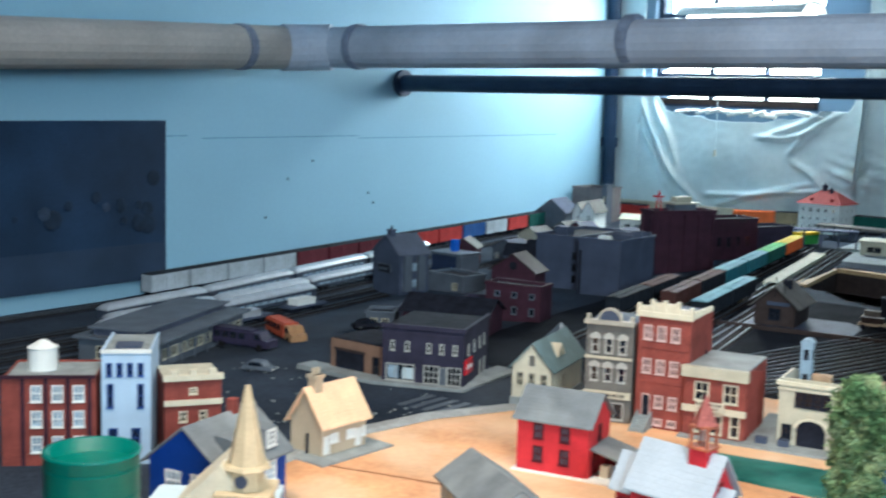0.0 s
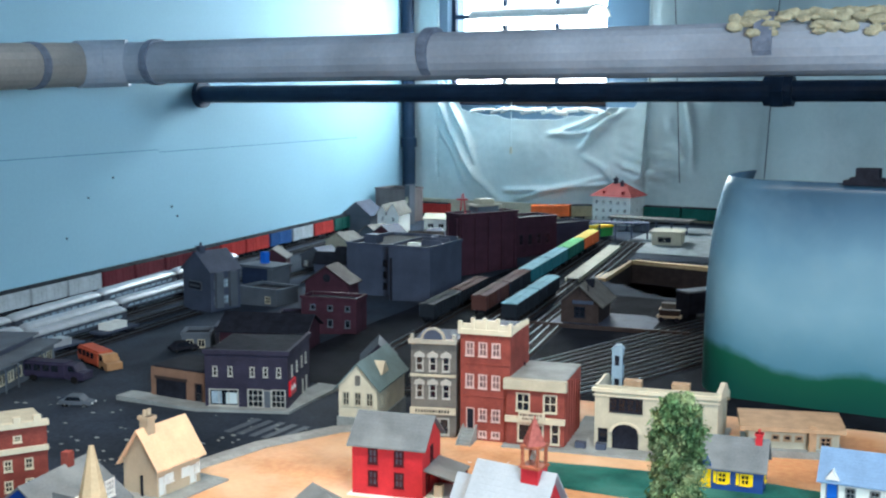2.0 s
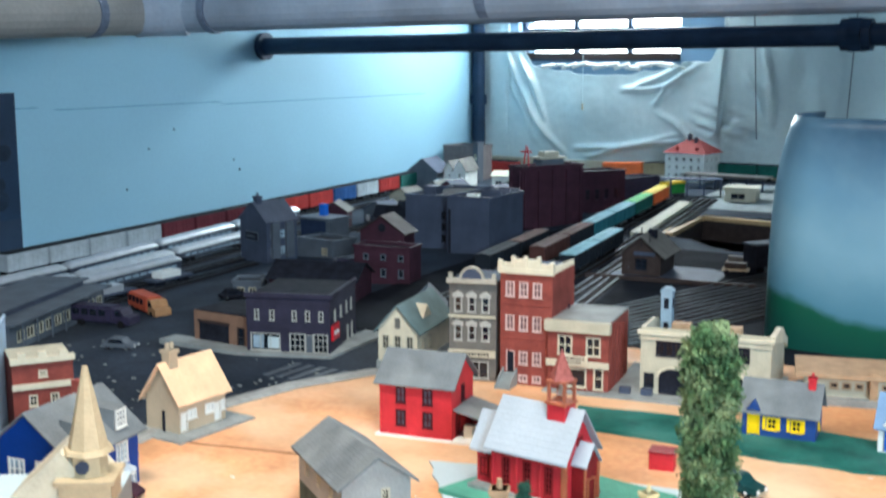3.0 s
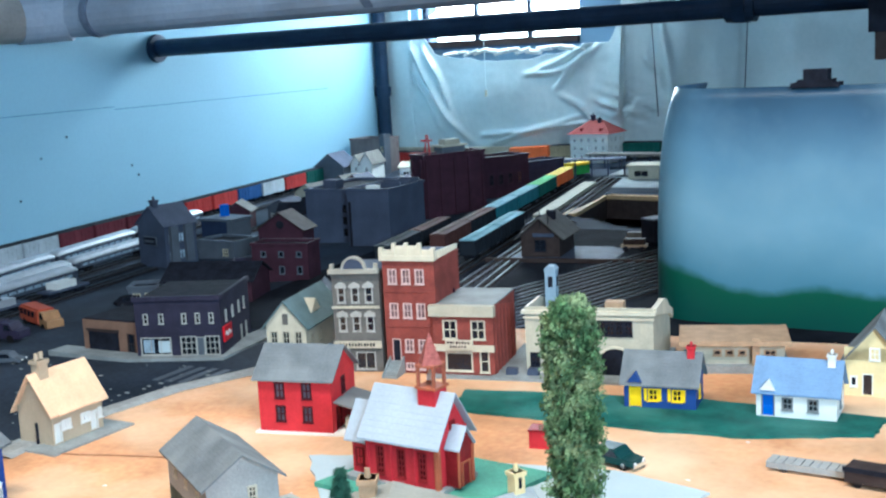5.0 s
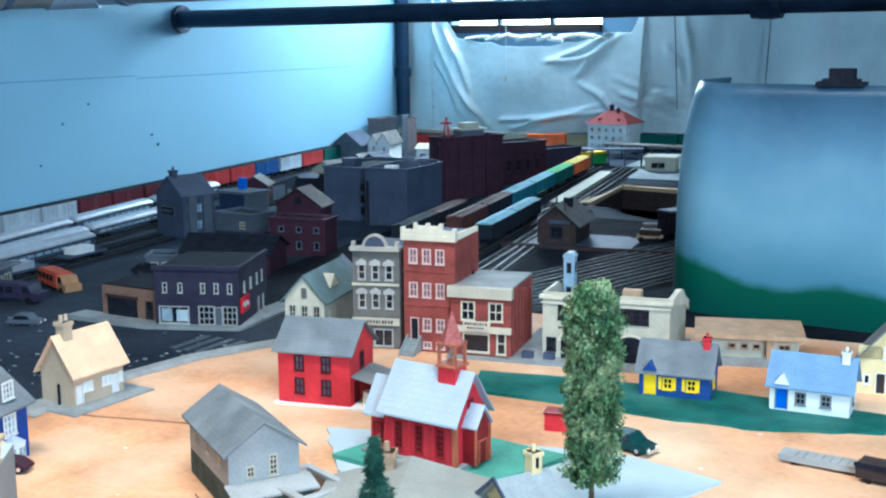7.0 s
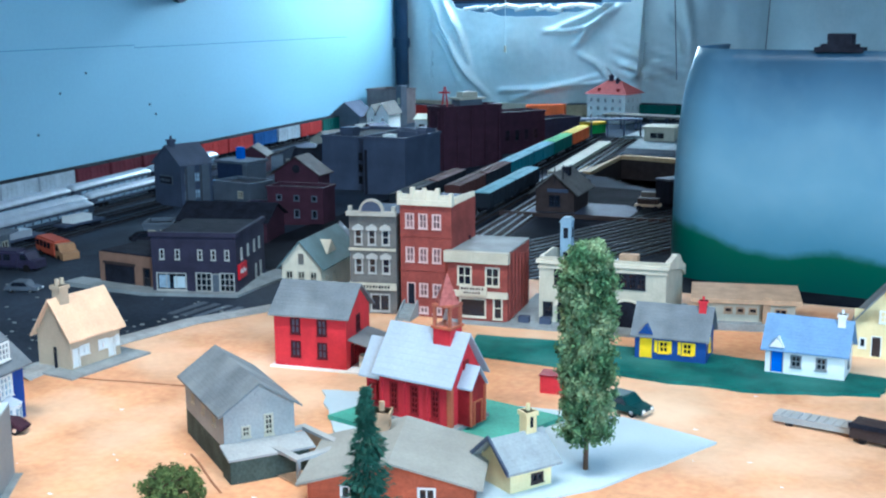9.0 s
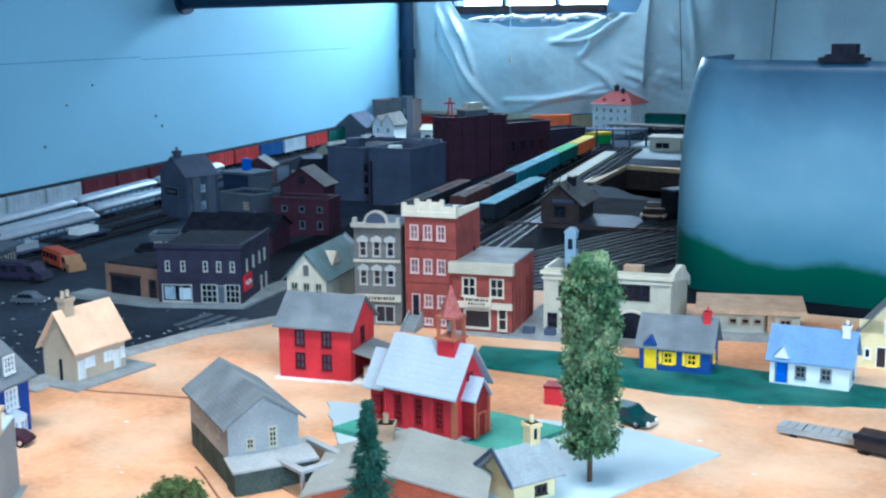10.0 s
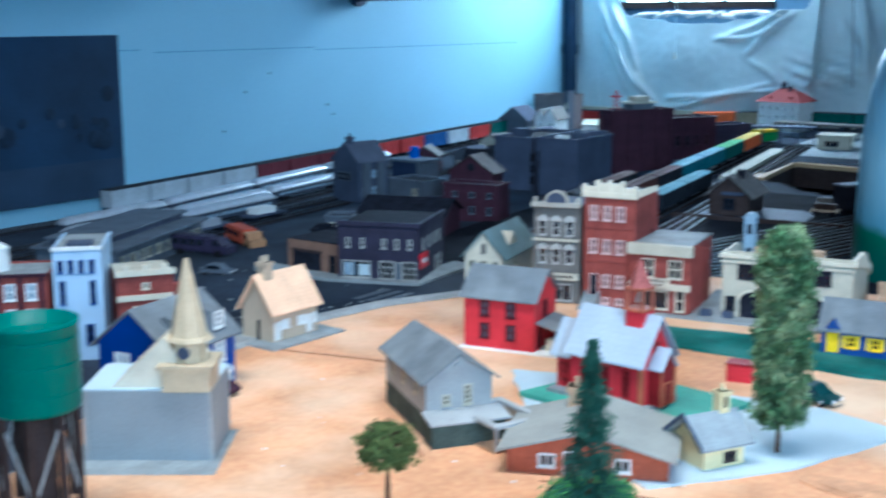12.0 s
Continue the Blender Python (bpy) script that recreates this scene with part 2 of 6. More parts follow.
def wall_with_holes(length, h, holes, th, m, gable=0.0, x0=0.0, x1=0.0):
    """A wall along local x with real openings (x, z, w, h); gable adds a triangle on top."""
    xs = sorted({round(v, 6) for v in (x0, length - x1, *[v for a in holes for v in (a[0], a[0] + a[2])])})
    zs = sorted({round(v, 6) for v in (0.0, h, *[v for a in holes for v in (a[1], a[1] + a[3])])})
    solid = set()
    for i in range(len(xs) - 1):
        for j in range(len(zs) - 1):
            cx, cz = (xs[i] + xs[i + 1]) / 2, (zs[j] + zs[j + 1]) / 2
            if not any(a[0] < cx < a[0] + a[2] and a[1] < cz < a[1] + a[3] for a in holes):
                solid.add((i, j))
    bm = slab_with_holes(xs, zs, solid, 0, th, m)
    if gable:
        ends = [m @ Vector((x, y, h)) for y in (0, th) for x in (x0, length - x1)]
        near = lambda c: min(bm.verts, key=lambda w_: (w_.co - c).length)
        a0, a1, b0, b1 = [near(c) for c in ends]
        p0, p1 = bm.verts.new(m @ Vector((length / 2, 0, h + gable))), bm.verts.new(m @ Vector((length / 2, th, h + gable)))
        for f in ((a0, a1, p0), (b1, b0, p1), (a0, p0, p1, b0), (a1, b1, p1, p0)):
            bm.faces.new(f)
    return bm


def window(parent, m, x, z, w, h, frame_m, pane_m=None, rows=2, cols=2, name="window", label="", proud=0.0006, fr=0.0011, sill=True):
    """A framed window in a wall opening: a frame with glazing bars, a pane set back, and a sill."""
    b = fr * 0.34
    xs, zs = [x - fr * .5, x + fr], [z, z + fr]
    for i in range(1, cols):
        xs += [x + w * i / cols - b, x + w * i / cols + b]
    for i in range(1, rows):
        zs += [z + h * i / rows - b, z + h * i / rows + b]
    xs += [x + w - fr, x + w + fr * .5]
    zs += [z + h - fr, z + h + fr * .4]
    solid = {(i, j) for i in range(len(xs) - 1) for j in range(len(zs) - 1) if i % 2 == 0 or j % 2 == 0}
    ob = part(name, slab_with_holes(xs, zs, solid, -proud, 0.001, m), frame_m, parent, label)
    part("pane", bx(x + fr * .2, x + w - fr * .2, 0.0011, 0.0017, z + fr * .2, z + h - fr * .2, m), pane_m or M_GLASS, ob)
    if sill:
        part("sill", bx(x - fr, x + w + fr, -proud - 0.0009, -0.0001, z - fr * .9, z - 0.00005, m), frame_m, ob)
    return ob


def door(parent, m, x, z, w, h, leaf_m, frame_m=None, label=""):
    bm = bmesh.new()
    fr = 0.001
    for a in ((x - fr, x, z, z + h), (x + w, x + w + fr, z, z + h), (x - fr, x + w + fr, z + h, z + h + fr)):
        box(bm, a[0], a[1], -0.0007, 0.001, a[2], a[3], m)
    ob = part("door", bm, frame_m or leaf_m, parent, label)
    lf = bmesh.new()
    box(lf, x, x + w, 0.0006, 0.0014, z, z + h, m)
    for k in (0.12, 0.55):
        box(lf, x + w * .18, x + w * .82, 0.0002, 0.0006, z + h * k, z + h * (k + .3), m)
    part("door_leaf", lf, leaf_m, ob)
    return ob


def gable_roof(parent, w, d, h, rise, mat_, along="x", over=0.004, th=0.0016, z0=0.0, name="roof", x0=0.0, y0=0.0, label="", rows=6):
    """Two sloping slabs with overhang, laid in lapped courses."""
    bm = bmesh.new()
    span, length = (d, w) if along == "x" else (w, d)
    slope, n, step = rise / (span / 2), rows + 4, th * 0.09
    low = [(-over, h + z0 - over * slope), (span / 2, h + z0 + rise), (span + over, h + z0 - over * slope)]
    top = []
    for i in range(n):
        u0, u1 = -over + (span / 2 + over) * i / n, -over + (span / 2 + over) * (i + 1) / n
        top += [(u0, h + z0 + u0 * slope + th + step), (u1, h + z0 + u1 * slope + th)]
    top[-1] = (span / 2, h + z0 + rise + th + step)
    back = [(span - u, v) for u, v in top[:-1]]
    prism(bm, low + back + top[::-1], "x" if along == "x" else "y", -over, length + over)
    bmesh.ops.triangulate(bm, faces=[f for f in bm.faces if len(f.verts) > 4])
    bmesh.ops.translate(bm, verts=bm.verts, vec=(x0, y0, 0))
    return part(name, bm, mat_, parent, label)


def chimney(parent, x, y, z0, z1, s, mat_, pots=1, name="chimney"):
    bm = bx(x - s, x + s, y - s, y + s, z0, z1)
    box(bm, x - s * 1.25, x + s * 1.25, y - s * 1.25, y + s * 1.25, z1 - s * .7, z1)
    for i in range(pots):
        c = x + (i - (pots - 1) / 2) * s * 1.1
        cyl(bm, (c, y, z1), (c, y, z1 + s * 1.2), s * .42, s * .36, 8)
    return part(name, bm, mat_, parent)


def shell(parent, w, d, h, wall_m, wins=(), doors=(), th=0.002, gable=0.0, along="x", frame_m=None, pane_m=None, fancy=None):
    """Four walls with openings; wins: (face, x, z, w, h[, rows, cols]); doors: (face, x, z, w, h, leaf material)."""
    for f in "FRBL":
        m = FACES[f](w, d)
        length = w if f in "FB" else d
        holes = [a[1:5] for a in (*wins, *doors) if a[0] == f]
        inset = 0.0 if f in "FB" else th
        g = gable if (f in "RL") == (along == "x") else 0.0
        part("wall", wall_with_holes(length, h, holes, th, m, g, inset, inset), wall_m, parent)
        for a in wins:
            if a[0] == f:
                window(parent, m, *a[1:5], frame_m or M_WHITE, pane_m, *(a[5:7] if len(a) > 5 else (2, 2)))
        for a in doors:
            if a[0] == f:
                door(parent, m, *a[1:5], a[5], frame_m or M_WHITE)


def bars(parent, m, x, z, w, h, n, material, y=-0.0016, name="lettering"):
    """Unreadable lettering as plain bars."""
    bm = bmesh.new()
    rng = random.Random(int((x + z + w) * 1e5))
    c = x
    for i in range(n):
        ww = w / n * rng.uniform(0.45, 0.75)
        box(bm, c, c + ww, y, y + 0.0005, z, z + h, m)
        c += w / n
    return part(name, bm, material, parent)


# ---------- room ----------
XW, YB = -1.80, 3.60  # inner faces of the long painted wall and of the window wall
ZF, ZC = -0.95, 1.45


def ground_z(x, y):
    """The town behind the front board lies lower and rises gently towards the window wall."""
    s = min(max((-x - 0.9) / 0.7, 0), 1)
    return -0.04 + 0.04 * min(max((y - 1.6) / 1.4, 0), 1.3) - 0.025 * s * s * (3 - 2 * s)


def structure(name, bm, m, label):
    return tagged(part(name, bm, m, None), label, name.split("_")[0], "", "structure")


structure("floor", bx(XW, 2.2, -1.6, YB, ZF - 0.05, ZF), M_FLOOR, "grey concrete room floor under the layout")
structure("ceiling", bx(XW, 2.2, -1.6, YB, ZC, ZC + 0.05), M_CEIL, "dark blue-grey boarded ceiling")
wl = bx(XW - 0.12, XW, -1.6, YB + 0.12, ZF, ZC)
wall_w = structure("wall_west", wl, M_WALLB, "long wall painted plain sky blue")
structure("wall_east", bx(2.2, 2.32, -1.6, YB + 0.12, ZF, ZC), M_ROOM, "blue-grey room wall behind the aisle")
structure("wall_south", bx(XW, 2.2, -1.72, -1.6, ZF, ZC), M_ROOM, "blue-grey room wall behind the aisle")
WX0, WX1, WZ0, WZ1 = -1.668, -1.125, 0.345, 1.10
bm = bmesh.new()
for a in ((XW, WX0, ZF, ZC), (WX1, 2.2, ZF, ZC), (WX0, WX1, ZF, WZ0), (WX0, WX1, WZ1, ZC)):
    box(bm, a[0], a[1], YB, YB + 0.12, a[2], a[3])
structure("wall_north", bm, M_ROOM, "grey room wall with a steel window")
# window in the north wall
bm = bmesh.new()
for x in (WX0, WX0 + 0.18, WX0 + 0.36, WX1 - 0.012):
    box(bm, x, x + 0.012, YB + 0.03, YB + 0.05, WZ0, WZ1)
for z in (WZ0, WZ0 + 0.09, 0.62, 0.86, WZ1 - 0.014):
    box(bm, WX0, WX1, YB + 0.032, YB + 0.048, z, z + 0.014)
wn = structure("window_1", bm, M_PIPED, "steel-framed window glaring with daylight")
pane_m = bpy.data.materials.new("clear_pane")
pane_m.use_nodes = True
pb = pane_m.node_tree.nodes["Principled BSDF"]
pb.inputs["Transmission Weight"].default_value, pb.inputs["Roughness"].default_value = 1.0, 0.02
for i in range(3):
    for z0, z1 in ((WZ0 + 0.014, WZ0 + 0.09), (WZ0 + 0.104, 0.62), (0.635, 0.86), (0.875, WZ1 - 0.015)):
        p = part("pane", bx(WX0 + 0.18 * i + 0.012, WX0 + 0.18 * (i + 1), YB + 0.038, YB + 0.041, z0, z1), pane_m, wn)
        p.visible_shadow = False
glow = bpy.data.materials.new("bright_overcast_sky")
glow.use_nodes = True
em = glow.node_tree.nodes.new("ShaderNodeEmission")
em.inputs["Color"].default_value, em.inputs["Strength"].default_value = (0.9, 0.97, 1.0, 1), 14.0
glow.node_tree.links.new(em.outputs[0], glow.node_tree.nodes["Material Output"].inputs["Surface"])
structure("backdrop", bx(-3.2, 0.6, 4.6, 4.62, -0.6, 2.6), glow, "white overcast sky outside the window")

# painted seams and specks on the long wall
bm = bmesh.new()
for y, z, l in ((1.2, 0.262, 0.62), (1.86, 0.256, 0.5), (2.36, 0.25, 0.9)):
    box(bm, XW, XW + 0.0012, y, y + l, z, z + 0.0018)
structure("trim", bm, mat("wall_seam", C(96, 140, 172), 0.7), "thin horizontal seam of the painted wall boards")
bm = bmesh.new()
rng = random.Random(5)
for y, z in ((2.12, 0.16), (2.05, 0.075), (2.4, 0.115), (2.42, 0.09), (2.2, 0.20)):
    cyl(bm, (XW, y, z), (XW + 0.0015, y, z), 0.003 * rng.uniform(.5, 1.1), n=7)
solo("wall_chip", bm, M_PIPED, "small dark chips in the blue wall paint", "chips", "stuff")

# dark painted picture board on the long wall
pn = thing("painted_board", "dark blue painted landscape board fixed to the wall", "painting", XW, 0.745, -0.03)
part("board", bx(0, 0.012, 0, 1.01, 0.0, 0.325), M_PANEL, pn)
bm = bmesh.new()
rng = random.Random(11)
for i in range(46):
    y, z = rng.uniform(0.05, 0.98), 0.155 + rng.gauss(0, 0.028)
    r = rng.uniform(0.006, 0.022)
    cyl(bm, (0.0121, y, z), (0.0128 + i * 1e-5, y, z), r, r * .8, 9)
part("painted_foliage", bm, mat("smudged_dark_paint", C(22, 40, 60), 0.7, var=0.35, scale=40), pn)["kind"] = "stuff"
bm = bmesh.new()
for y, z, r in ((0.36, 0.15, 0.018), (0.44, 0.145, 0.012), (0.72, 0.15, 0.014), (0.86, 0.155, 0.01), (0.6, 0.145, 0.009)):
    cyl(bm, (0.0135, y, z), (0.0142, y, z), r, r * .6, 9)
part("painted_blooms", bm, mat("smudged_grey_paint", C(44, 60, 80), 0.7, var=0.3, scale=60), pn)["kind"] = "stuff"
part("painted_ground", bx(0.0121, 0.0126, 0.0, 1.01, 0.0, 0.075), mat("grey_blue_paint", C(40, 58, 80), 0.7, var=0.2, scale=8), pn)

# vertical dark pipe in the corner
bm = bmesh.new()
cyl(bm, (XW + 0.024, YB - 0.06, -0.05), (XW + 0.012, YB - 0.06, ZC), 0.021, n=14)
for z in (0.21, 0.72):
    cyl(bm, (XW + 0.022, YB - 0.06, z), (XW + 0.022, YB - 0.06, z + 0.03), 0.026, n=14)
solo("corner_pipe", bm, M_PIPED, "dark vertical heating pipe in the room corner", "pipe")

# grey plastic sheet hung over the north wall
CREASES = ((-1.672, 0.343, -1.507, 0.085), (-1.63, 0.341, -1.541, 0.153), (-1.606, 0.245, -1.489, 0.074), (-1.658, 0.246, -1.592, 0.12), (-1.419, 0.084, -1.131, 0.13), (-1.383, 0.06, -1.097, 0.113), (-1.235, 0.277, -1.065, 0.364), (-1.173, 0.232, -1.067, 0.328), (-1.265, 0.265, -1.125, 0.288), (-0.859, 0.365, -0.837, 0.181), (-1.028, 0.165, -0.896, 0.152), (-0.995, 0.138, -0.885, 0.167), (-1.074, 0.113, -1.163, 0.189), (-0.903, 0.285, -0.862, 0.212))


def sheet_y(u, v):
    """Slack folds hung from the two window corners, a broad sag between them, and fine ripples."""
    y = 0.014 * math.exp(-((u + 1.38) / 0.2) ** 2 - ((v - 0.2) / 0.1) ** 2)
    for k, (x0, z0, x1, z1) in enumerate(CREASES):
        dx, dz = x1 - x0, z1 - z0
        n2 = dx * dx + dz * dz
        s = min(max(((u - x0) * dx + (v - z0) * dz) / n2, 0), 1)
        bow = 0.012 * math.sin(math.pi * s) * (1 if k % 2 else -1)
        off = ((u - x0) * dz - (v - z0) * dx) / math.sqrt(n2) + bow
        along = math.hypot(u - x0 - s * dx, v - z0 - s * dz)
        y += 0.0120 * math.exp(-(off / 0.0075) ** 2) * (math.exp(-(max(0.0, along - abs(off)) / 0.02) ** 2)) * (0.35 + math.sin(math.pi * min(1, s * .8 + .15)))
    w = 1 if u > -0.95 else 0.5
    y += w * 0.010 * noise.noise((u * 9, v * 4, 2.0)) + 0.0028 * noise.noise((u * 22, v * 12, 5.0)) + 0.0009 * noise.noise((u * 60, v * 40, 9.0))
    y += 0.008 * math.exp(-((u + 0.95) / 0.08) ** 2 - ((v - 0.17) / 0.05) ** 2) * math.sin(v * 190 + u * 60)
    return y


def sheet_top(u):
    if u < -1.68 or u > -0.98:
        return 1.2
    if u < -1.60:
        return 0.44 - (u + 1.68) * 1.2
    if u > -1.1:
        return 0.345 + max(0.0, (u + 1.02)) * 2.0
    return 0.335 - 0.03 * math.sin((u + 1.6) / 0.5 * math.pi) + 0.008 * noise.noise((u * 20, 0, 0))


bm = bmesh.new()
NU, NV = 380, 110
cols = []
for i in range(NU + 1):
    u = -1.775 + 2.6 * i / NU
    top = sheet_top(u)
    cols.append([bm.verts.new((u, YB - 0.035 - sheet_y(u, z) * 1.6, z)) for z in [-0.06 + (top + 0.06) * j / NV for j in range(NV + 1)]])
for i in range(NU):
    for j in range(NV):
        bm.faces.new((cols[i][j], cols[i + 1][j], cols[i + 1][j + 1], cols[i][j + 1]))
sh = smooth(solo("plastic_sheet", bm, M_SHEET, "crumpled grey plastic sheeting hung over the window wall", "sheet"))
sol = sh.modifiers.new("thick", "SOLIDIFY")
sol.thickness = 0.0015
# ragged bits of sheet, cord and a weight hanging at the window
cw = thing("plumb_line", "thin pull string with a small weight before the window", "plumb line", -1.405, YB - 0.075, 0.20)
part("cord", cy((0, 0, 0.02), (0, 0, 0.50), 0.0012, n=6), M_SHEET, cw)
part("weight", cy((0, 0, 0.0), (0, 0, 0.02), 0.0045, 0.003, n=8), M_STONEC, cw)
rail = bmesh.new()
rng = random.Random(3)
x = -1.56
while x < -1.13:
    cyl(rail, (x, YB - 0.045, 0.332 + rng.uniform(-.008, .01)), (x + 0.05, YB - 0.05, 0.332 + rng.uniform(-.008, .01)), 0.007 * rng.uniform(.5, 1.2), n=7)
    x += 0.035
solo("torn_sheet_edge", rail, M_WHITE, "ragged rolled white edge of torn plastic sheet", "sheet")
solo("window_ledge", bx(WX0, WX1, YB - 0.02, YB + 0.02, 0.352, 0.371), M_WOODD, "dark ledge board across the window", "ledge")
for x0, z0, x1, z1 in ((-0.86, 0.13, -0.9, 0.9), (-0.62, 0.10, -0.58, 0.9)):
    solo("wire", cy((x0, YB - 0.09, z0), (x1, YB - 0.09, z1), 0.0016, n=6), M_MGREY, "thin slack wire hanging before the sheet", "wire")

# bare tube lamp hung before the upper part of the window
hl = thing("hanging_tube_lamp", "white hanging tube lamp glaring before the window", "lamp", -1.235, 3.34, 0.592, -4)
shade = [(0.075 * math.cos(math.pi * k / 10), 0.012 + 0.034 * math.sin(math.pi * k / 10)) for k in range(11)] + [(0.071 * math.cos(math.pi * k / 10), 0.010 + 0.030 * math.sin(math.pi * k / 10)) for k in range(10, -1, -1)]
bm = prism(bmesh.new(), shade, "x", -0.19, 0.19)
bmesh.ops.triangulate(bm, faces=[f for f in bm.faces if len(f.verts) > 4])
part("reflector", bm, M_WHITE, hl)
tube_glow = bpy.data.materials.new("lit_tube")
tube_glow.use_nodes = True
em = tube_glow.node_tree.nodes.new("ShaderNodeEmission")
em.inputs["Color"].default_value, em.inputs["Strength"].default_value = (0.92, 0.98, 1.0, 1), 10.0
tube_glow.node_tree.links.new(em.outputs[0], tube_glow.node_tree.nodes["Material Output"].inputs["Surface"])
for y in (-0.028, 0.028):
    part("tube", cy((-0.175, y, 0.008), (0.175, y, 0.008), 0.013, n=14), tube_glow, hl, "glaring white tube")
for x in (-0.15, 0.15):
    part("chain", cy((x, 0, 0.046), (x, 0, ZC - 0.592), 0.002, n=6), M_MGREY, hl)

# overhead pipes
pipe = thing("overhead_pipe", "dark painted steel pipe with screwed couplings overhead", "pipe", 0, 2.52, 0)
part("pipe_run", cy((XW, 0, 0.388), (2.2, 0, 0.43), 0.021, n=16), M_PIPED, pipe)
for x, z in ((-0.36, 0.4035), (0.12, 0.408), (1.0, 0.418)):
    bm = cy((x - 0.028, 0, z), (x - 0.012, 0, z), 0.03, n=16)
    cyl(bm, (x - 0.012, 0, z), (x + 0.012, 0, z), 0.036, n=6)
    cyl(bm, (x + 0.012, 0, z), (x + 0.028, 0, z), 0.03, n=16)
    part("coupling", bm, M_PIPED, pipe)
part("wall_flange", cy((XW, 0, 0.388), (XW + 0.012, 0, 0.388), 0.034, n=16), M_PIPED, pipe)
ip = thing("insulated_pipe", "thick pipe wrapped in grey insulation with taped joints", "pipe", 0, 0, 0)
bm = cy((XW + 0.08, 0.3, 0.40), (XW + 0.08, 2.02, 0.455), 0.046, n=20)
part("lower_run", bm, mat("beige_pipe_wrap", C(176, 170, 164), 0.75, var=0.1, scale=9, bump=0.25, fine=120), ip)
bm = bmesh.new()
pts = [Vector((XW + 0.08, 2.02, 0.455)), Vector((XW + 0.1, 2.07, 0.457)), Vector((XW + 0.15, 2.1, 0.459))]
for a, b in zip(pts, pts[1:]):
    cyl(bm, a, b, 0.05, n=20)
part("elbow", bm, M_PIPEW, ip)
part("upper_run", cy((XW + 0.15, 2.1, 0.459), (2.2, 2.1, 0.50), 0.044, n=20), M_PIPEW, ip)
# tape bands lightened in colour for the same haze
for p, q in (((XW + 0.08, 1.885, 0.4507), (XW + 0.08, 1.905, 0.4513)), ((-1.58, 2.1, 0.4603), (-1.562, 2.1, 0.4606)), ((-0.915, 2.1, 0.4722), (-0.895, 2.1, 0.4726)), ((-0.3, 2.1, 0.485), (-0.27, 2.1, 0.4855))):
    part("tape_band", cy(p, q, 0.0485, n=20), mat("hazed_tape", C(126, 134, 152), 0.7), ip)
bm = bmesh.new()
rng = random.Random(8)
for i in range(150):
    x = rng.uniform(-0.34, 0.02)
    a = rng.uniform(0.2, 2.6)
    c = Vector((x, 2.1 - 0.043 * math.cos(a), 0.487 + 0.043 * math.sin(a)))
    bmesh.ops.create_icosphere(bm, subdivisions=1, radius=rng.uniform(.006, .014), matrix=Matrix.Translation(c) @ Matrix.Rotation(rng.uniform(0, 3), 4, "X") @ Matrix.Diagonal((1.5, 1, .6, 1)))
part("torn_wool", bm, M_TORN, ip, "torn cream glass wool")["kind"] = "stuff"

# ---------- table and ground ----------
BOARD = [(-0.36, 0.25), (-0.50, 0.58), (-0.58, 0.72), (-0.64, 0.86), (-0.655, 0.955), (-0.662, 1.02), (-0.664, 1.10), (-0.648, 1.20), (-0.603, 1.299), (-0.555, 1.335), (-0.502, 1.36), (-0.46, 1.42), (-0.46, 1.56), (1.15, 1.70), (1.15, 0.25)]
PIT = (-0.78, -0.30, 2.46, 2.86)
bm = bmesh.new()
NX, NY = 150, 170
grid = {}
for i in range(NX + 1):
    for j in range(NY + 1):
        x, y = XW + 3.0 * i / NX, 0.2 + 3.4 * j / NY
        grid[i, j] = bm.verts.new((x, y, ground_z(x, y) + 0.0015 * noise.noise((x * 9, y * 9, 0))))
for i in range(NX):
    for j in range(NY):
        c = grid[i, j].co
        if PIT[0] - 0.01 < c.x + 0.01 and c.x < PIT[1] and PIT[2] < c.y < PIT[3] and c.y > 2.86 - (c.x - PIT[0]) * 0.75 - 0.26:
            continue
        bm.faces.new((grid[i, j], grid[i + 1, j], grid[i + 1, j + 1], grid[i, j + 1]))
structure("ground", bm, M_STREET, "dark painted street level of the model town")
structure("table_underside", bx(XW, 1.2, 0.2, YB - 0.04, -0.16, -0.13), M_WOODD, "dark timber table top under the layout")
bm = prism(bmesh.new(), BOARD, "z", -0.10, 0.0)
bmesh.ops.triangulate(bm, faces=[f for f in bm.faces if len(f.verts) > 4])
structure("board", bm, M_TAN, "tan painted plywood board carrying the front village")
bm = bmesh.new()
rim = [Vector(p) for p in BOARD[4:12]]
prev = None
for i, p in enumerate(rim):
    d = (rim[min(i + 1, len(rim) - 1)] - rim[max(i - 1, 0)]).normalized()
    n = Vector((d.y, -d.x))
    w = 0.02 + 0.012 * noise.noise((p.x * 20, p.y * 20, 0))
    ring = [bm.verts.new((*(p - n * 0.012), -0.012)), bm.verts.new((*(p - n * 0.006), 0.002)), bm.verts.new((*(p + n * w * 0.6), 0.003)), bm.verts.new((*(p + n * w), 0.0005))]
    if prev:
        for k in range(3):
            bm.faces.new((prev[k], prev[k + 1], ring[k + 1], ring[k]))
    prev = ring
structure("kerb", bm, M_RIM, "grey plaster rim along the edge of the board")


def patch(name, pts, z0, z1, m, label, cat, kind="structure"):
    b = prism(bmesh.new(), pts, "z", z0, z1)
    bmesh.ops.triangulate(b, faces=[f for f in b.faces if len(f.verts) > 4])
    return solo(name, b, m, label, cat, kind)


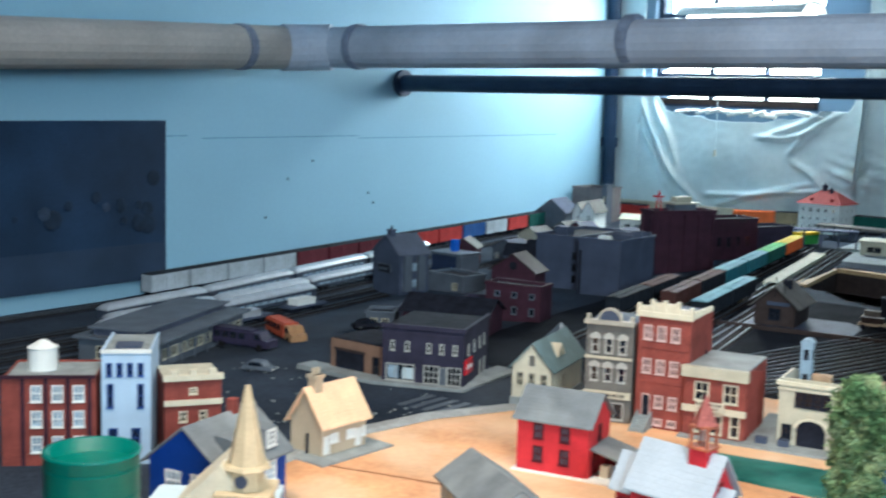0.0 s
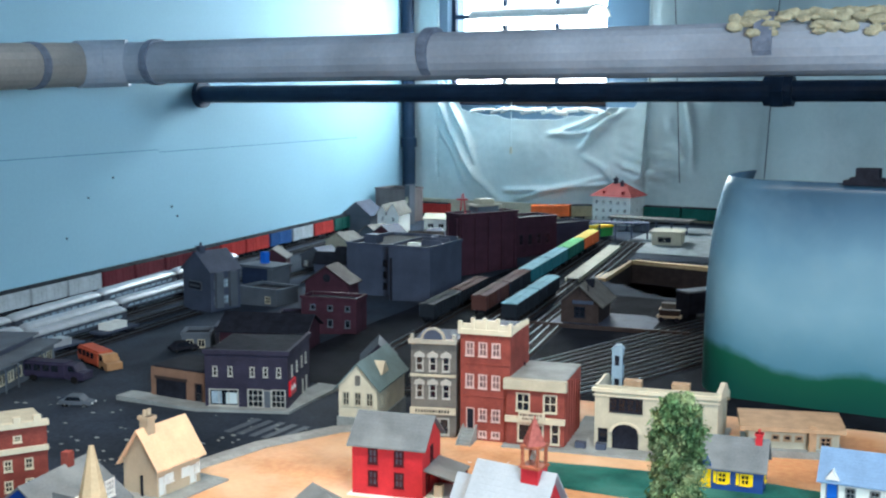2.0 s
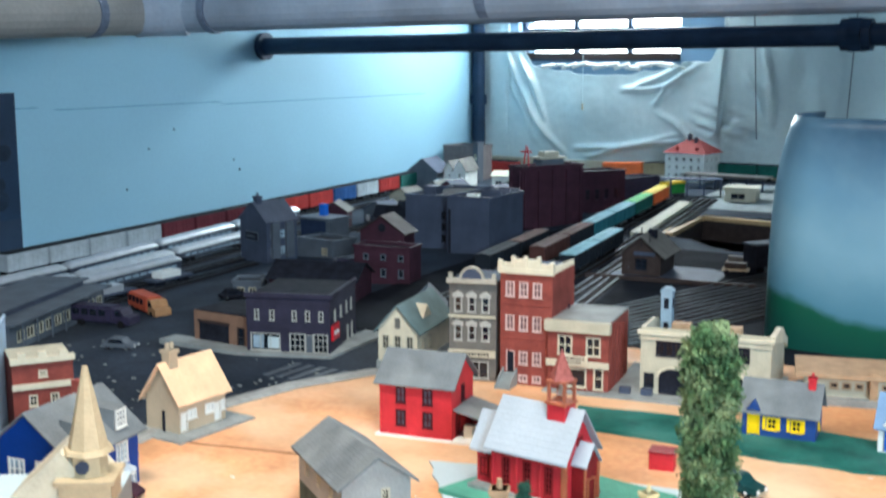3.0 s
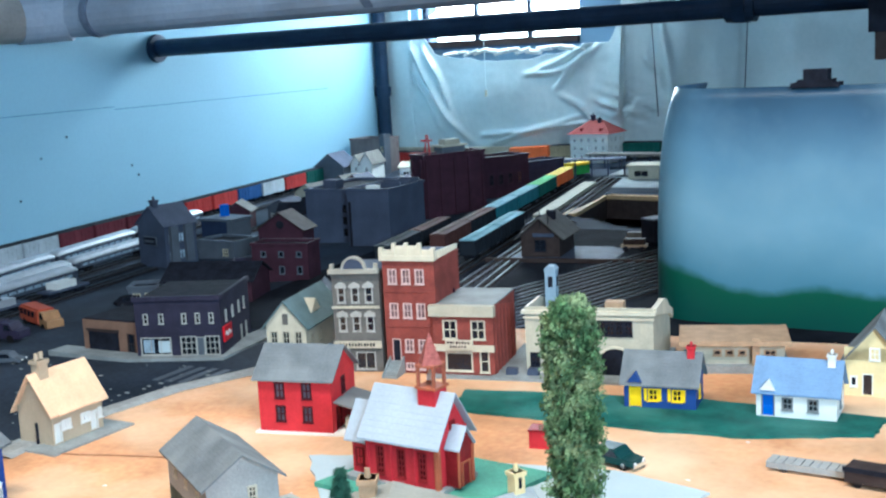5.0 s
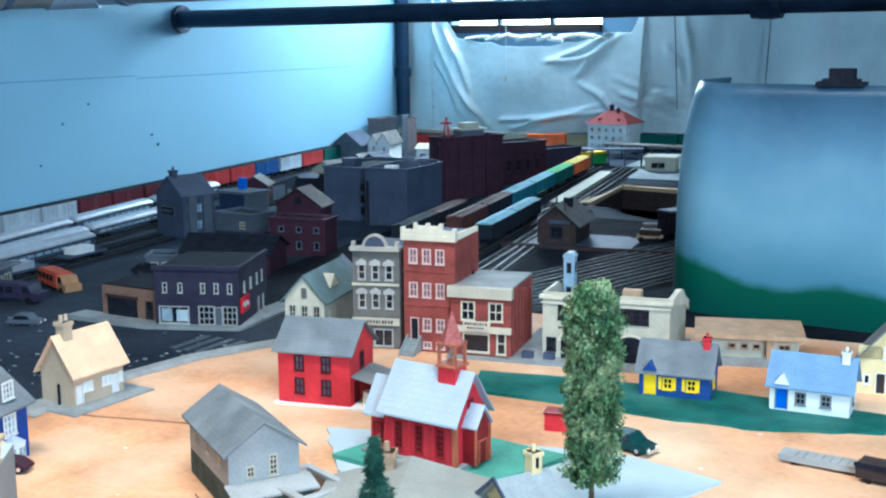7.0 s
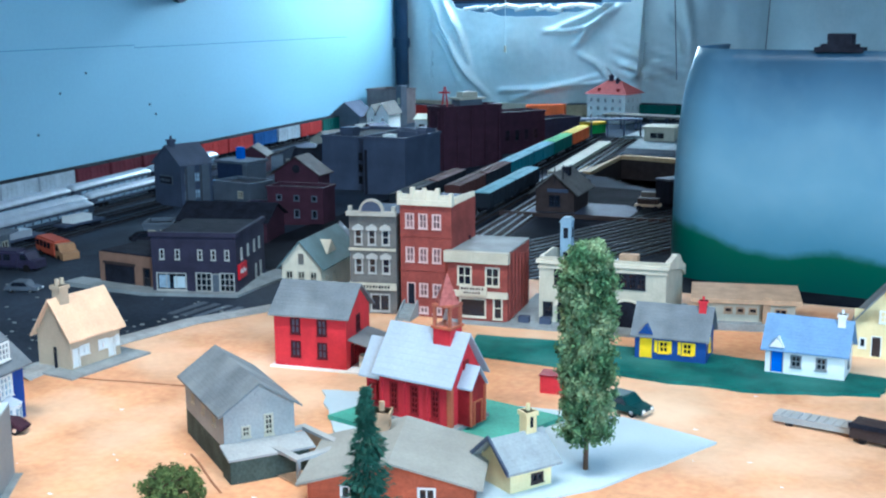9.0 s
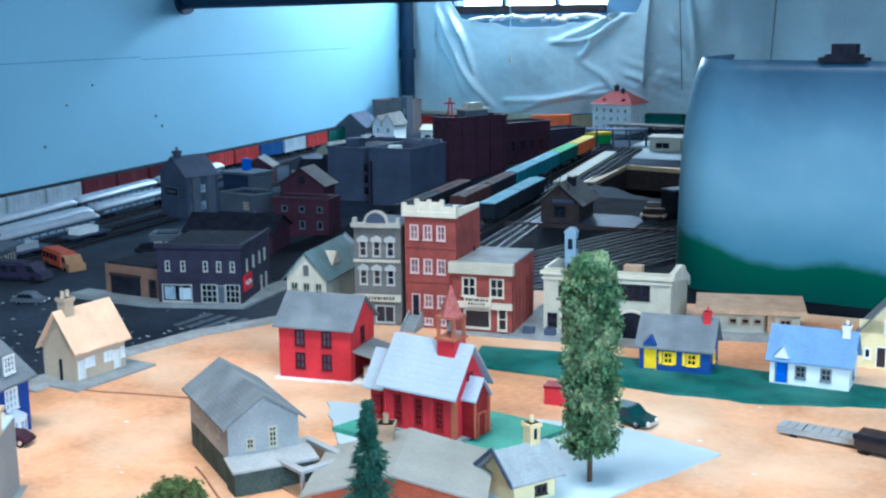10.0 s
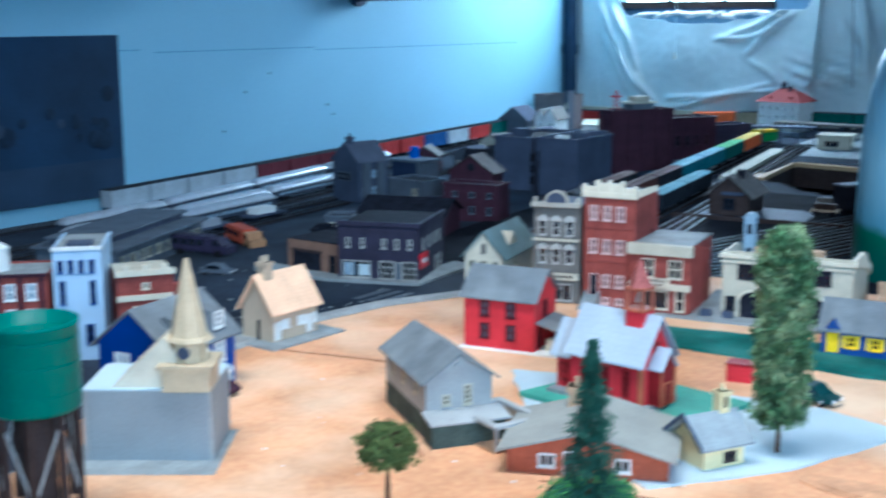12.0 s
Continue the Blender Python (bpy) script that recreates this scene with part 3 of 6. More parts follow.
def wavy(pts, amp, n=6, seed=0):
    rng, out = random.Random(seed), []
    for a, b in zip(pts, pts[1:] + pts[:1]):
        for k in range(n):
            t = k / n
            out.append((a[0] + (b[0] - a[0]) * t + (rng.uniform(-amp, amp) if k else 0), a[1] + (b[1] - a[1]) * t + (rng.uniform(-amp, amp) if k else 0)))
    return out


patch("lawn", wavy([(-0.315, 1.225), (-0.20, 1.228), (-0.11, 1.229), (-0.02, 1.238), (0.082, 1.278), (0.085, 1.33), (-0.09, 1.335), (-0.33, 1.290)], 0.0022, 7), 0, 0.0032, M_GRASS, "rough dark green felt lawn strip", "lawn")
# pale card base under the church and the yellow cottage
patch("card_base", wavy([(-0.37, 1.06), (-0.30, 0.975), (-0.225, 0.93), (-0.13, 0.87), (-0.06, 0.965), (-0.012, 1.096), (-0.10, 1.118), (-0.30, 1.085)], 0.0015, 6, 2), 0, 0.002, M_SLAB, "pale white card base lying on the tan board", "base")
# seams of the board
bm = bmesh.new()
for a, b in (((-0.60, 0.985), (-0.43, 1.03)), ((-0.20, 0.84), (0.9, 1.06)), ((-0.37, 0.88), (-0.30, 0.83))):
    a, b = Vector((*a, 0.0)), Vector((*b, 0.0))
    n = 26
    for k in range(n):
        p, q = a.lerp(b, k / n), a.lerp(b, (k + 1) / n)
        cyl(bm, p + Vector((0, .0015 * noise.noise(p * 30), 0)), q + Vector((0, .0015 * noise.noise(q * 30), 0)), 0.0011, n=5)
structure("joint", bm, mat("dark_seam", C(150, 104, 76), 0.9), "dark joint between the boards")
bm = bmesh.new()
rng = random.Random(21)
for i in range(60):
    x, y = rng.uniform(-0.55, 0.2), rng.uniform(0.75, 1.3)
    r = rng.uniform(.0006, .0018)
    bmesh.ops.create_icosphere(bm, subdivisions=1, radius=r, matrix=Matrix.Translation((x, y, 0.0)) @ Matrix.Diagonal((1.6, 1, .3, 1)))
solo("plaster_crumb", bm, M_WHITE, "scattered white plaster crumbs on the board", "crumbs", "stuff")
bm = bmesh.new()
for i in range(140):
    x, y = rng.uniform(-1.2, -0.66), rng.uniform(1.02, 1.4)
    r = rng.uniform(.001, .003)
    bmesh.ops.create_icosphere(bm, subdivisions=1, radius=r, matrix=Matrix.Translation((x, y, ground_z(x, y) + .001)) @ Matrix.Diagonal((1.6, 1, .4, 1)))
solo("street_litter", bm, M_CONC, "pale grit and litter on the dark street", "litter", "stuff")
# sidewalks round the brick block
patch("sidewalk", [(-1.05, 1.395), (-0.90, 1.392), (-0.775, 1.442), (-0.79, 1.60), (-0.83, 1.60), (-0.82, 1.47), (-0.91, 1.43), (-1.05, 1.43)], -0.0445, -0.036, M_CONC, "grey sidewalk round the brick shops", "sidewalk")
bm = bmesh.new()
for k in range(7):
    box(bm, -0.80 + k * 0.02, -0.79 + k * 0.02, 1.33, 1.40, -0.0395, -0.0385)
structure("road_marking", bm, M_MGREY, "worn pale crossing stripes on the street")

# curved painted sky panel standing behind the fire station
bm = bmesh.new()
BY, BX0, BR = 1.80, -0.306, 0.07
path = [(BX0 + BR - BR * math.cos(math.pi / 2 * k / 8), BY + BR - BR * math.sin(math.pi / 2 * k / 8)) for k in range(9)]
path = [(BX0 + 0.01, BY + BR + 0.10), (BX0, BY + BR + 0.04)] + path + [(x, BY - 0.03 * (x + 0.2)) for x in (-0.1, 0.1, 0.3, 0.5, 0.7, 1.1)]
lo = []
for k in range(21):
    z = -0.06 + 0.345 * k / 20
    lean = 0.031 * math.exp((z - 0.285) / 0.07)
    lo.append([bm.verts.new((x + lean * max(0, min(1, (0.6 - x) / 0.8)), y, z)) for x, y in path])
for a, b in zip(lo, lo[1:]):
    for i in range(len(path) - 1):
        bm.faces.new((a[i], a[i + 1], b[i + 1], b[i]))
msky = bpy.data.materials.new("sprayed_sky_panel")
msky.use_nodes = True
nt = msky.node_tree
N, L = nt.nodes, nt.links
tc, sp, nz, nb, ad, rp = N.new("ShaderNodeTexCoord"), N.new("ShaderNodeSeparateXYZ"), N.new("ShaderNodeTexNoise"), N.new("ShaderNodeTexNoise"), N.new("ShaderNodeMath"), N.new("ShaderNodeValToRGB")
L.new(tc.outputs["Object"], sp.inputs[0])
L.new(tc.outputs["Object"], nz.inputs["Vector"])
L.new(tc.outputs["Object"], nb.inputs["Vector"])
nz.inputs["Scale"].default_value, nz.inputs["Detail"].default_value = 45, 3
nb.inputs["Scale"].default_value, nb.inputs["Detail"].default_value = 7, 4
# soft hill line: its height over the panel's length, as a grey ramp along x
hx, hill, sub = N.new("ShaderNodeMapRange"), N.new("ShaderNodeValToRGB"), N.new("ShaderNodeMath")
hx.inputs["From Min"].default_value, hx.inputs["From Max"].default_value = -0.32, 0.08
L.new(sp.outputs["X"], hx.inputs["Value"])
L.new(hx.outputs["Result"], hill.inputs["Fac"])
hill.color_ramp.interpolation = "B_SPLINE"
he = hill.color_ramp.elements
for k, (hx_, hz_) in enumerate(((-0.32, 0.050), (-0.24, 0.035), (-0.20, 0.016), (-0.13, 0.006), (-0.088, 0.022), (-0.052, 0.021), (-0.01, 0.010), (0.08, 0.016))):
    e = he[k] if k < 2 else he.new(1.0)
    e.position = (hx_ + 0.32) / 0.4
    e.color = (hz_ * 10, hz_ * 10, hz_ * 10, 1)
sub.operation = "MULTIPLY_ADD"
L.new(hill.outputs["Color"], sub.inputs[0])
sub.inputs[1].default_value = -0.1
L.new(sp.outputs["Z"], sub.inputs[2])
ad.operation = "MULTIPLY_ADD"
L.new(nz.outputs["Fac"], ad.inputs[0])
ad.inputs[1].default_value = 0.012
L.new(sub.outputs[0], ad.inputs[2])
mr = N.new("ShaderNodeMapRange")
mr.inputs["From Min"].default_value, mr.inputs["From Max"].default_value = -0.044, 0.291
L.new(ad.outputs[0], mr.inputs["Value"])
# the two highest stops paint in the shading of the curled top edge
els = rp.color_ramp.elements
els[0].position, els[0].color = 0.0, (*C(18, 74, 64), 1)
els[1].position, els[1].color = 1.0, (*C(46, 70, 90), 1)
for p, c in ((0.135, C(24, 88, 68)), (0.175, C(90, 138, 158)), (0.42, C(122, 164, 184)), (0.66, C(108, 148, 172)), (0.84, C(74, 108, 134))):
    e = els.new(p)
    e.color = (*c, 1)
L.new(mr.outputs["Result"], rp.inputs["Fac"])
cl, mx = N.new("ShaderNodeValToRGB"), N.new("ShaderNodeMixRGB")
cl.color_ramp.elements[0].position, cl.color_ramp.elements[1].position = 0.46, 0.72
cl.color_ramp.elements[1].color = (0.4, 0.4, 0.4, 1)
L.new(nb.outputs["Fac"], cl.inputs["Fac"])
L.new(rp.outputs["Color"], mx.inputs["Color1"])
sky_only = N.new("ShaderNodeMath")
sky_only.operation = "MULTIPLY"
above = N.new("ShaderNodeMapRange")
above.inputs["From Min"].default_value, above.inputs["From Max"].default_value = 0.18, 0.35
L.new(mr.outputs["Result"], above.inputs["Value"])
L.new(cl.outputs["Color"], sky_only.inputs[0])
L.new(above.outputs["Result"], sky_only.inputs[1])
L.new(sky_only.outputs[0], mx.inputs["Fac"])
mx.inputs["Color2"].default_value = (*C(150, 184, 198), 1)
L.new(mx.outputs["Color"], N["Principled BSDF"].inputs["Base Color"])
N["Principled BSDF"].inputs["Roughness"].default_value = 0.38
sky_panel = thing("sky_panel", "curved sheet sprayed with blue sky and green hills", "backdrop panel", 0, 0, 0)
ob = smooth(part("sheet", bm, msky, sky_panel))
sm = ob.modifiers.new("thick", "SOLIDIFY")
sm.thickness = 0.004
bm = bx(-0.104, -0.044, 1.785, 1.815, 0.283, 0.289)
box(bm, -0.096, -0.052, 1.785, 1.812, 0.289, 0.293)
box(bm, -0.088, -0.058, 1.785, 1.812, 0.293, 0.306)
part("clamp", bm, M_BLACK, sky_panel, "black clamp on the top edge")

# dark post that comes down from the ceiling beside the pipes
hp = thing("hanging_post", "dark post hanging from the ceiling with a splintered end", "post", -0.05, 2.33, 0)
part("shaft", bx(-0.045, 0.05, -0.03, 0.03, 0.345, ZC), M_BLACK, hp)
part("splintered_end", bx(-0.035, 0.05, -0.026, 0.026, 0.300, 0.345), M_WOODD, hp)


# ---------- front village ----------
def grid_wins(face, xs, zs, w, h, rows=2, cols=2):
    return [(face, x - w / 2, z, w, h, rows, cols) for z in zs for x in xs]


# two-storey red house with a lean-to porch
w, d, h, r = 0.0755, 0.062, 0.0555, 0.024
t = thing("red_house", "bright red two-storey wooden house with a grey roof", "house", -0.4575, 1.106, 0, 11.5)
shell(t, w, d, h, M_RED, grid_wins("F", (0.0225, 0.0505), (0.0115, 0.0345), 0.0095, 0.0155, 2, 2) + grid_wins("R", (0.031,), (0.034,), 0.009, 0.016), [("R", 0.012, 0.002, 0.010, 0.021, M_DRED)], gable=r, frame_m=mat("maroon_window_frames", C(76, 26, 36), 0.6), pane_m=mat("smoky_pane", C(96, 92, 104), 0.25, var=0.3, bump=0.0))
gable_roof(t, w, d, h, r, M_ROOFG, over=0.0045)
part("base", bx(-0.004, w + 0.03, -0.004, d + 0.004, 0, 0.0018), M_WHITE, t, "white plaster footing")
pr = prism(bmesh.new(), [(w, 0.030), (w + 0.034, 0.021), (w + 0.034, 0.0225), (w, 0.0315)], "y", 0.004, d - 0.004)
part("porch_roof", pr, M_ROOFG, t)
for y in (0.007, 0.03, d - 0.008):
    part("porch_post", bx(w + 0.03, w + 0.032, y, y + 0.002, 0, 0.022), M_DRED, t)
part("porch_wall", bx(w, w + 0.03, d - 0.006, d - 0.004, 0, 0.022), M_DRED, t)
part("crate", bx(w + 0.008, w + 0.017, 0.012, 0.02, 0.0018, 0.014), M_CREAM, t)

# red church with a bell tower
patch("church_lawn", [(-0.319, 0.995), (-0.25, 0.985), (-0.178, 0.987), (-0.158, 1.03), (-0.14, 1.085), (-0.22, 1.096), (-0.30, 1.06)], 0.002, 0.006, M_GSLAB, "pale green card plot under the church", "plot")
w, d, h, r = 0.069, 0.046, 0.046, 0.031
CX, CY, CA = -0.2755, 1.0125, -5.0
t = thing("red_church", "red wooden church with a light grey roof and bell tower", "church", CX, CY, 0.006, CA)
shell(t, w, d, h, M_RED, grid_wins("F", (0.013, 0.034, 0.055), (0.009,), 0.0072, 0.024, 5, 2), gable=r, frame_m=M_DRED)
window(t, FACES["R"](w + 0.0012, d), 0.020, 0.046, 0.006, 0.009, M_DRED, M_GLASS)
gable_roof(t, w, d, h, r, M_ROOFL, over=0.006, rows=5)
part("base", bx(-0.024, w + 0.006, -0.004, d + 0.004, -0.0005, 0.0035), M_CONC, t)
for x in (0.0002, w * .34, w * .68, w - 0.0005):
    part("corner_post", bx(x - 0.001, x + 0.0012, -0.0016, 0.0, 0.003, h - 0.007), M_ORANGE if x > w * .9 else M_RED, t)
part("corner_post", bx(w, w + 0.002, -0.001, 0.003, 0.003, h - 0.005), M_ORANGE, t)
vw = bx(-0.022, -0.0003, 0.008, d - 0.006, 0.003, 0.032)
part("vestry_wall", vw, M_RED, t)
window(t, FACES["F"](w, d) @ pose(-0.0185, 0.008, 0), 0, 0.010, 0.008, 0.015, M_DRED, M_LGLASS)
vr = prism(bmesh.new(), [(0.003, 0.031), (d / 2, 0.060), (d - 0.001, 0.031), (d - 0.001, 0.0325), (d / 2, 0.0625), (0.003, 0.0325)], "x", -0.027, -0.0003)
part("vestry_roof", vr, M_ROOFL, t)
# entrance porch with a steep little roof
part("porch_wall", bx(w + 0.0003, w + 0.012, 0.012, 0.034, 0.003, 0.0345), M_DRED, t)
for y in (0.0115, 0.0325):
    part("porch_post", bx(w + 0.012, w + 0.0135, y, y + 0.002, 0.003, 0.0345), M_ORANGE, t)
part("porch_gable", prism(bmesh.new(), [(0.0120, 0.0345), (0.023, 0.0495), (0.0340, 0.0345)], "x", w + 0.0003, w + 0.013), M_DRED, t)
part("porch_roof", prism(bmesh.new(), [(0.0105, 0.034), (0.023, 0.0505), (0.0355, 0.034), (0.0355, 0.0355), (0.023, 0.0525), (0.0105, 0.0355)], "x", w + 0.0003, w + 0.015), M_ROOFL, t)
door(t, FACES["R"](w + 0.0128, d), 0.018, 0.003, 0.010, 0.019, M_DRED, M_ORANGE)
# tower on the ridge
M_RUSTW = mat("faded_rust_wood", C(166, 98, 76), 0.75, var=0.2, scale=90)
tx, ty = w - 0.017, d / 2
tower = part("tower", bx(tx - 0.0085, tx + 0.0085, ty - 0.0085, ty + 0.0085, h + 0.012, h + 0.035), M_RED, t)
part("cornice", bx(tx - 0.010, tx + 0.010, ty - 0.010, ty + 0.010, h + 0.035, h + 0.037), M_ORANGE, tower)
for sx in (-1, 1):
    for sy in (-1, 1):
        part("belfry_post", bx(tx + sx * 0.0075 - 0.0012, tx + sx * 0.0075 + 0.0012, ty + sy * 0.0075 - 0.0012, ty + sy * 0.0075 + 0.0012, h + 0.037, h + 0.053), M_RUSTW, tower)
bell = bmesh.new()
cyl(bell, (tx, ty, h + 0.042), (tx, ty, h + 0.050), 0.004, 0.0018, 12)
cyl(bell, (tx, ty, h + 0.050), (tx, ty, h + 0.053), 0.0006, n=6)
part("bell", bell, M_WHITE, tower)
part("belfry_cornice", bx(tx - 0.0092, tx + 0.0092, ty - 0.0092, ty + 0.0092, h + 0.053, h + 0.0552), M_RUSTW, tower)
sp_ = bmesh.new()
for k in range(7):
    a, b = 0.0094 * (1 - k / 7.0), 0.0094 * (1 - (k + 1) / 7.0)
    cyl(sp_, (tx, ty, h + 0.0552 + k * 0.0036), (tx, ty, h + 0.0552 + (k + 1) * 0.0036), a * 1.25, b * 1.25 + .0006, 4)
part("spire", sp_, mat("pink_shingles", C(158, 92, 86), 0.8, var=0.2, scale=200), tower)

# weathered grey house with a stone basement
w, d, h, r = 0.056, 0.108, 0.050, 0.019
t = thing("grey_house", "weathered grey clapboard house on a mossy stone basement", "house", -0.318, 0.858, 0, 56)
part("basement", bx(0.0, w, 0.0, d, 0, 0.021), M_DGREEN, t)
for f in "FRBL":
    m = pose(0, 0, 0.021) @ FACES[f](w, d)
    wins = {"F": [(0.014, 0.007, 0.0062, 0.0085), (0.032, 0.006, 0.0065, 0.0165)], "L": [(0.02, 0.012, 0.007, 0.012), (0.05, 0.012, 0.007, 0.012), (0.08, 0.012, 0.007, 0.012)]}.get(f, [])
    part("wall", wall_with_holes(w if f in "FB" else d, h - 0.021, wins, 0.002, m, r if f in "FB" else 0, 0 if f in "FB" else .002, 0 if f in "FB" else .002), M_GREYW, t)
    for a in wins:
        window(t, m, *a, M_STONEC, rows=4 if a[3] > .014 else 2)
gable_roof(t, w, d, h, r, M_ROOFG, along="y", over=0.005, rows=7)
part("basement_front", bx(-0.002, w + 0.004, -0.020, -0.0002, 0, 0.0186), M_DGREEN, t)
bm = prism(bmesh.new(), [(-0.023, 0.0188), (0.0, 0.0235), (0.0, 0.025), (-0.023, 0.0205)], "x", -0.004, w + 0.008)
part("porch_roof", bm, M_GREYW, t)
part("vent", cy((w / 2, -0.0003, h + 0.010), (w / 2, -0.0009, h + 0.010), 0.0032, n=10), M_GREYW, t)

# low ranch building with an open carport frame, grey roof and brick gable
w, d, h, r = 0.118, 0.085, 0.019, 0.016
t = thing("ranch_house", "low brick ranch house with a broad pale grey roof", "house", -0.231, 0.842, 0, 23)
shell(t, w, d, h, M_BRICKO, grid_wins("F", (0.03, 0.085), (0.006,), 0.012, 0.010, 1, 2), [("F", 0.043, 0.001, 0.008, 0.017, M_WOODD)], gable=r, along="y", frame_m=M_WHITE)
gable_roof(t, w, d, h, r, mat("pale_grey_roof", C(152, 152, 144), 0.8, var=0.1, scale=30, bump=0.2), along="y", over=0.007, rows=6)
chimney(t, w * .36, d - 0.012, h + 0.008, h + r + 0.012, 0.006, M_PIERC)
t = thing("carport", "open pale wooden carport frame beside the ranch house", "carport", -0.3128, 0.887, 0, -21)
for x in (0.001, 0.057):
    for y in (0.001, 0.043):
        part("post", bx(x, x + 0.0025, y, y + 0.0025, 0.0015, 0.0198), M_GREYW, t)
for x0, x1, y0, y1 in ((-0.001, 0.0615, -0.001, 0.0055), (-0.001, 0.0615, 0.041, 0.047), (-0.001, 0.005, 0.0056, 0.0409), (0.0545, 0.0615, 0.0056, 0.0409)):
    part("roof_beam", bx(x0, x1, y0, y1, 0.0198, 0.0222), M_GREYW, t)
part("floor_slab", bx(0, 0.060, 0, 0.046, 0, 0.0015), M_PIERC, t)
part("back_wall", bx(0.006, 0.056, 0.0415, 0.0428, 0.0015, 0.0197), M_PIERC, t, "brown boarded back wall")

# pale yellow cottage
w, d, h, r = 0.037, 0.036, 0.021, 0.015
t = thing("yellow_cottage", "small pale yellow cottage with a grey slate roof", "cottage", -0.111, 0.923, 0.002, 62)
shell(t, w, d, h, M_YEL, [("F", 0.019, 0.004, 0.010, 0.007, 1, 2)], gable=r, along="x", frame_m=M_WOODD)
gable_roof(t, w, d, h, r, mat("pale_slate_roof", C(150, 158, 160), 0.75, var=0.12, scale=60, bump=0.3), over=0.006, rows=8)
chimney(t, w * 0.82, d * 0.55, h + 0.008, h + 0.031, 0.0045, M_YEL)
part("verge", prism(bmesh.new(), [(-0.0065, h - 0.0045), (d / 2, h + r + 0.0012), (d + 0.0065, h - 0.0045), (d + 0.0065, h - 0.001), (d / 2, h + r + 0.0045), (-0.0065, h - 0.001)], "x", -0.0078, -0.0061), M_DGREY, t, "dark verge board")
part("chimney_window", bx(w * .82 - 0.0012, w * .82 + 0.0012, d * .55 - 0.0051, d * .55 - 0.0045, h + 0.019, h + 0.027), M_BLACK, t)

# beige cottage with cream tiled roof
w, d, h, r = 0.064, 0.046, 0.036, 0.032
t = thing("beige_cottage", "beige plaster cottage with a cream tiled roof", "cottage", -0.621, 0.997, 0.001, 88)
shell(t, w, d, h, M_BEIGE, [("F", 0.012, 0.013, 0.011, 0.009, 1, 2), ("F", 0.036, 0.013, 0.011, 0.009, 1, 2), ("F", 0.0585, 0.012, 0.004, 0.01, 1, 1)], [("F", 0.003, 0.002, 0.007, 0.018, M_WHITE), ("F", 0.049, 0.002, 0.007, 0.018, M_WHITE)], gable=r, frame_m=M_WHITE, pane_m=M_WHITE)
gable_roof(t, w, d, h, r, M_PEACH, over=0.005, rows=7)
for x in (0.004, 0.050):
    part("door_hood", prism(bmesh.new(), [(-0.006, h - 0.007), (0.0, h - 0.002), (0.0, h), (-0.006, h - 0.0055)], "x", x, x + 0.011), M_PEACH, t)
chimney(t, 0.012, d / 2, h + r - 0.010, h + r + 0.013, 0.0055, M_BEIGE, 2)
part("base", bx(-0.02, w + 0.02, -0.022, d + 0.006, -0.001, 0.001), M_CONC, t)
part("post", bx(-0.0035, -0.0015, 0.018, 0.020, 0.001, 0.022), M_BLACK, t)

# blue house with yellow door
def cape_house(name, label, x, y, ang, wall, roof, dleaf, shut, chim, frame_m, w=0.070):
    d, h, r = 0.046, 0.0262, 0.024
    t = thing(name, label, "house", x, y, 0.003, ang, "capes on the lawn")
    shell(t, w, d, h, wall, [("F", 0.024, 0.0075, 0.009, 0.0115, 2, 2), ("F", 0.047, 0.0075, 0.009, 0.0115, 2, 2), ("R", 0.017, 0.0075, 0.009, 0.0115, 2, 2)], [("F", 0.006, 0.001, 0.010, 0.021, dleaf)], gable=r, frame_m=frame_m)
    gable_roof(t, w, d, h, r, roof, over=0.004, rows=7)
    if shut:
        for sx in (0.0195, 0.0335, 0.0425, 0.0565):
            part("shutter", bx(sx, sx + 0.0030, -0.0008, 0, 0.0072, 0.0195), shut, t)
    part("dormer", prism(bmesh.new(), [(0.004, h), (0.018, h), (0.011, h + 0.009)], "y", -0.0045, 0.012), wall, t)
    chimney(t, w - 0.007, d * 0.45, h + r * 0.6, h + r + 0.008, 0.0035, chim)
    return t


cape_house("blue_house", "dark blue cape house with a yellow door and shutters", -0.1525, 1.2866, 8.0, M_BLUEP, M_ROOFG, M_YELLOW, M_YELLOW, M_RED, M_YELLOW, 0.0695)
cape_house("white_house", "white cape house with a blue roof and door", -0.027, 1.2994, 3.0, M_WHITE, M_ROOFB, M_BLUED, None, M_WHITE, M_ROOFG, 0.0725)

# cream house at the lawn's end
w, d, h, r = 0.058, 0.075, 0.036, 0.034
t = thing("cream_house", "cream wooden house with a steep grey roof", "house", 0.034, 1.40, 0, 3)
shell(t, w, d, h, M_YEL, [("F", 0.024, 0.037, 0.009, 0.012, 2, 2)] + [("F", 0.040, 0.008, 0.010, 0.015, 2, 2), ("F", 0.006, 0.010, 0.006, 0.01, 1, 1)], [("F", 0.018, 0.002, 0.008, 0.02, M_WOODD)], gable=r, along="y")
gable_roof(t, w, d, h, r, M_ROOFG, along="y", over=0.006)

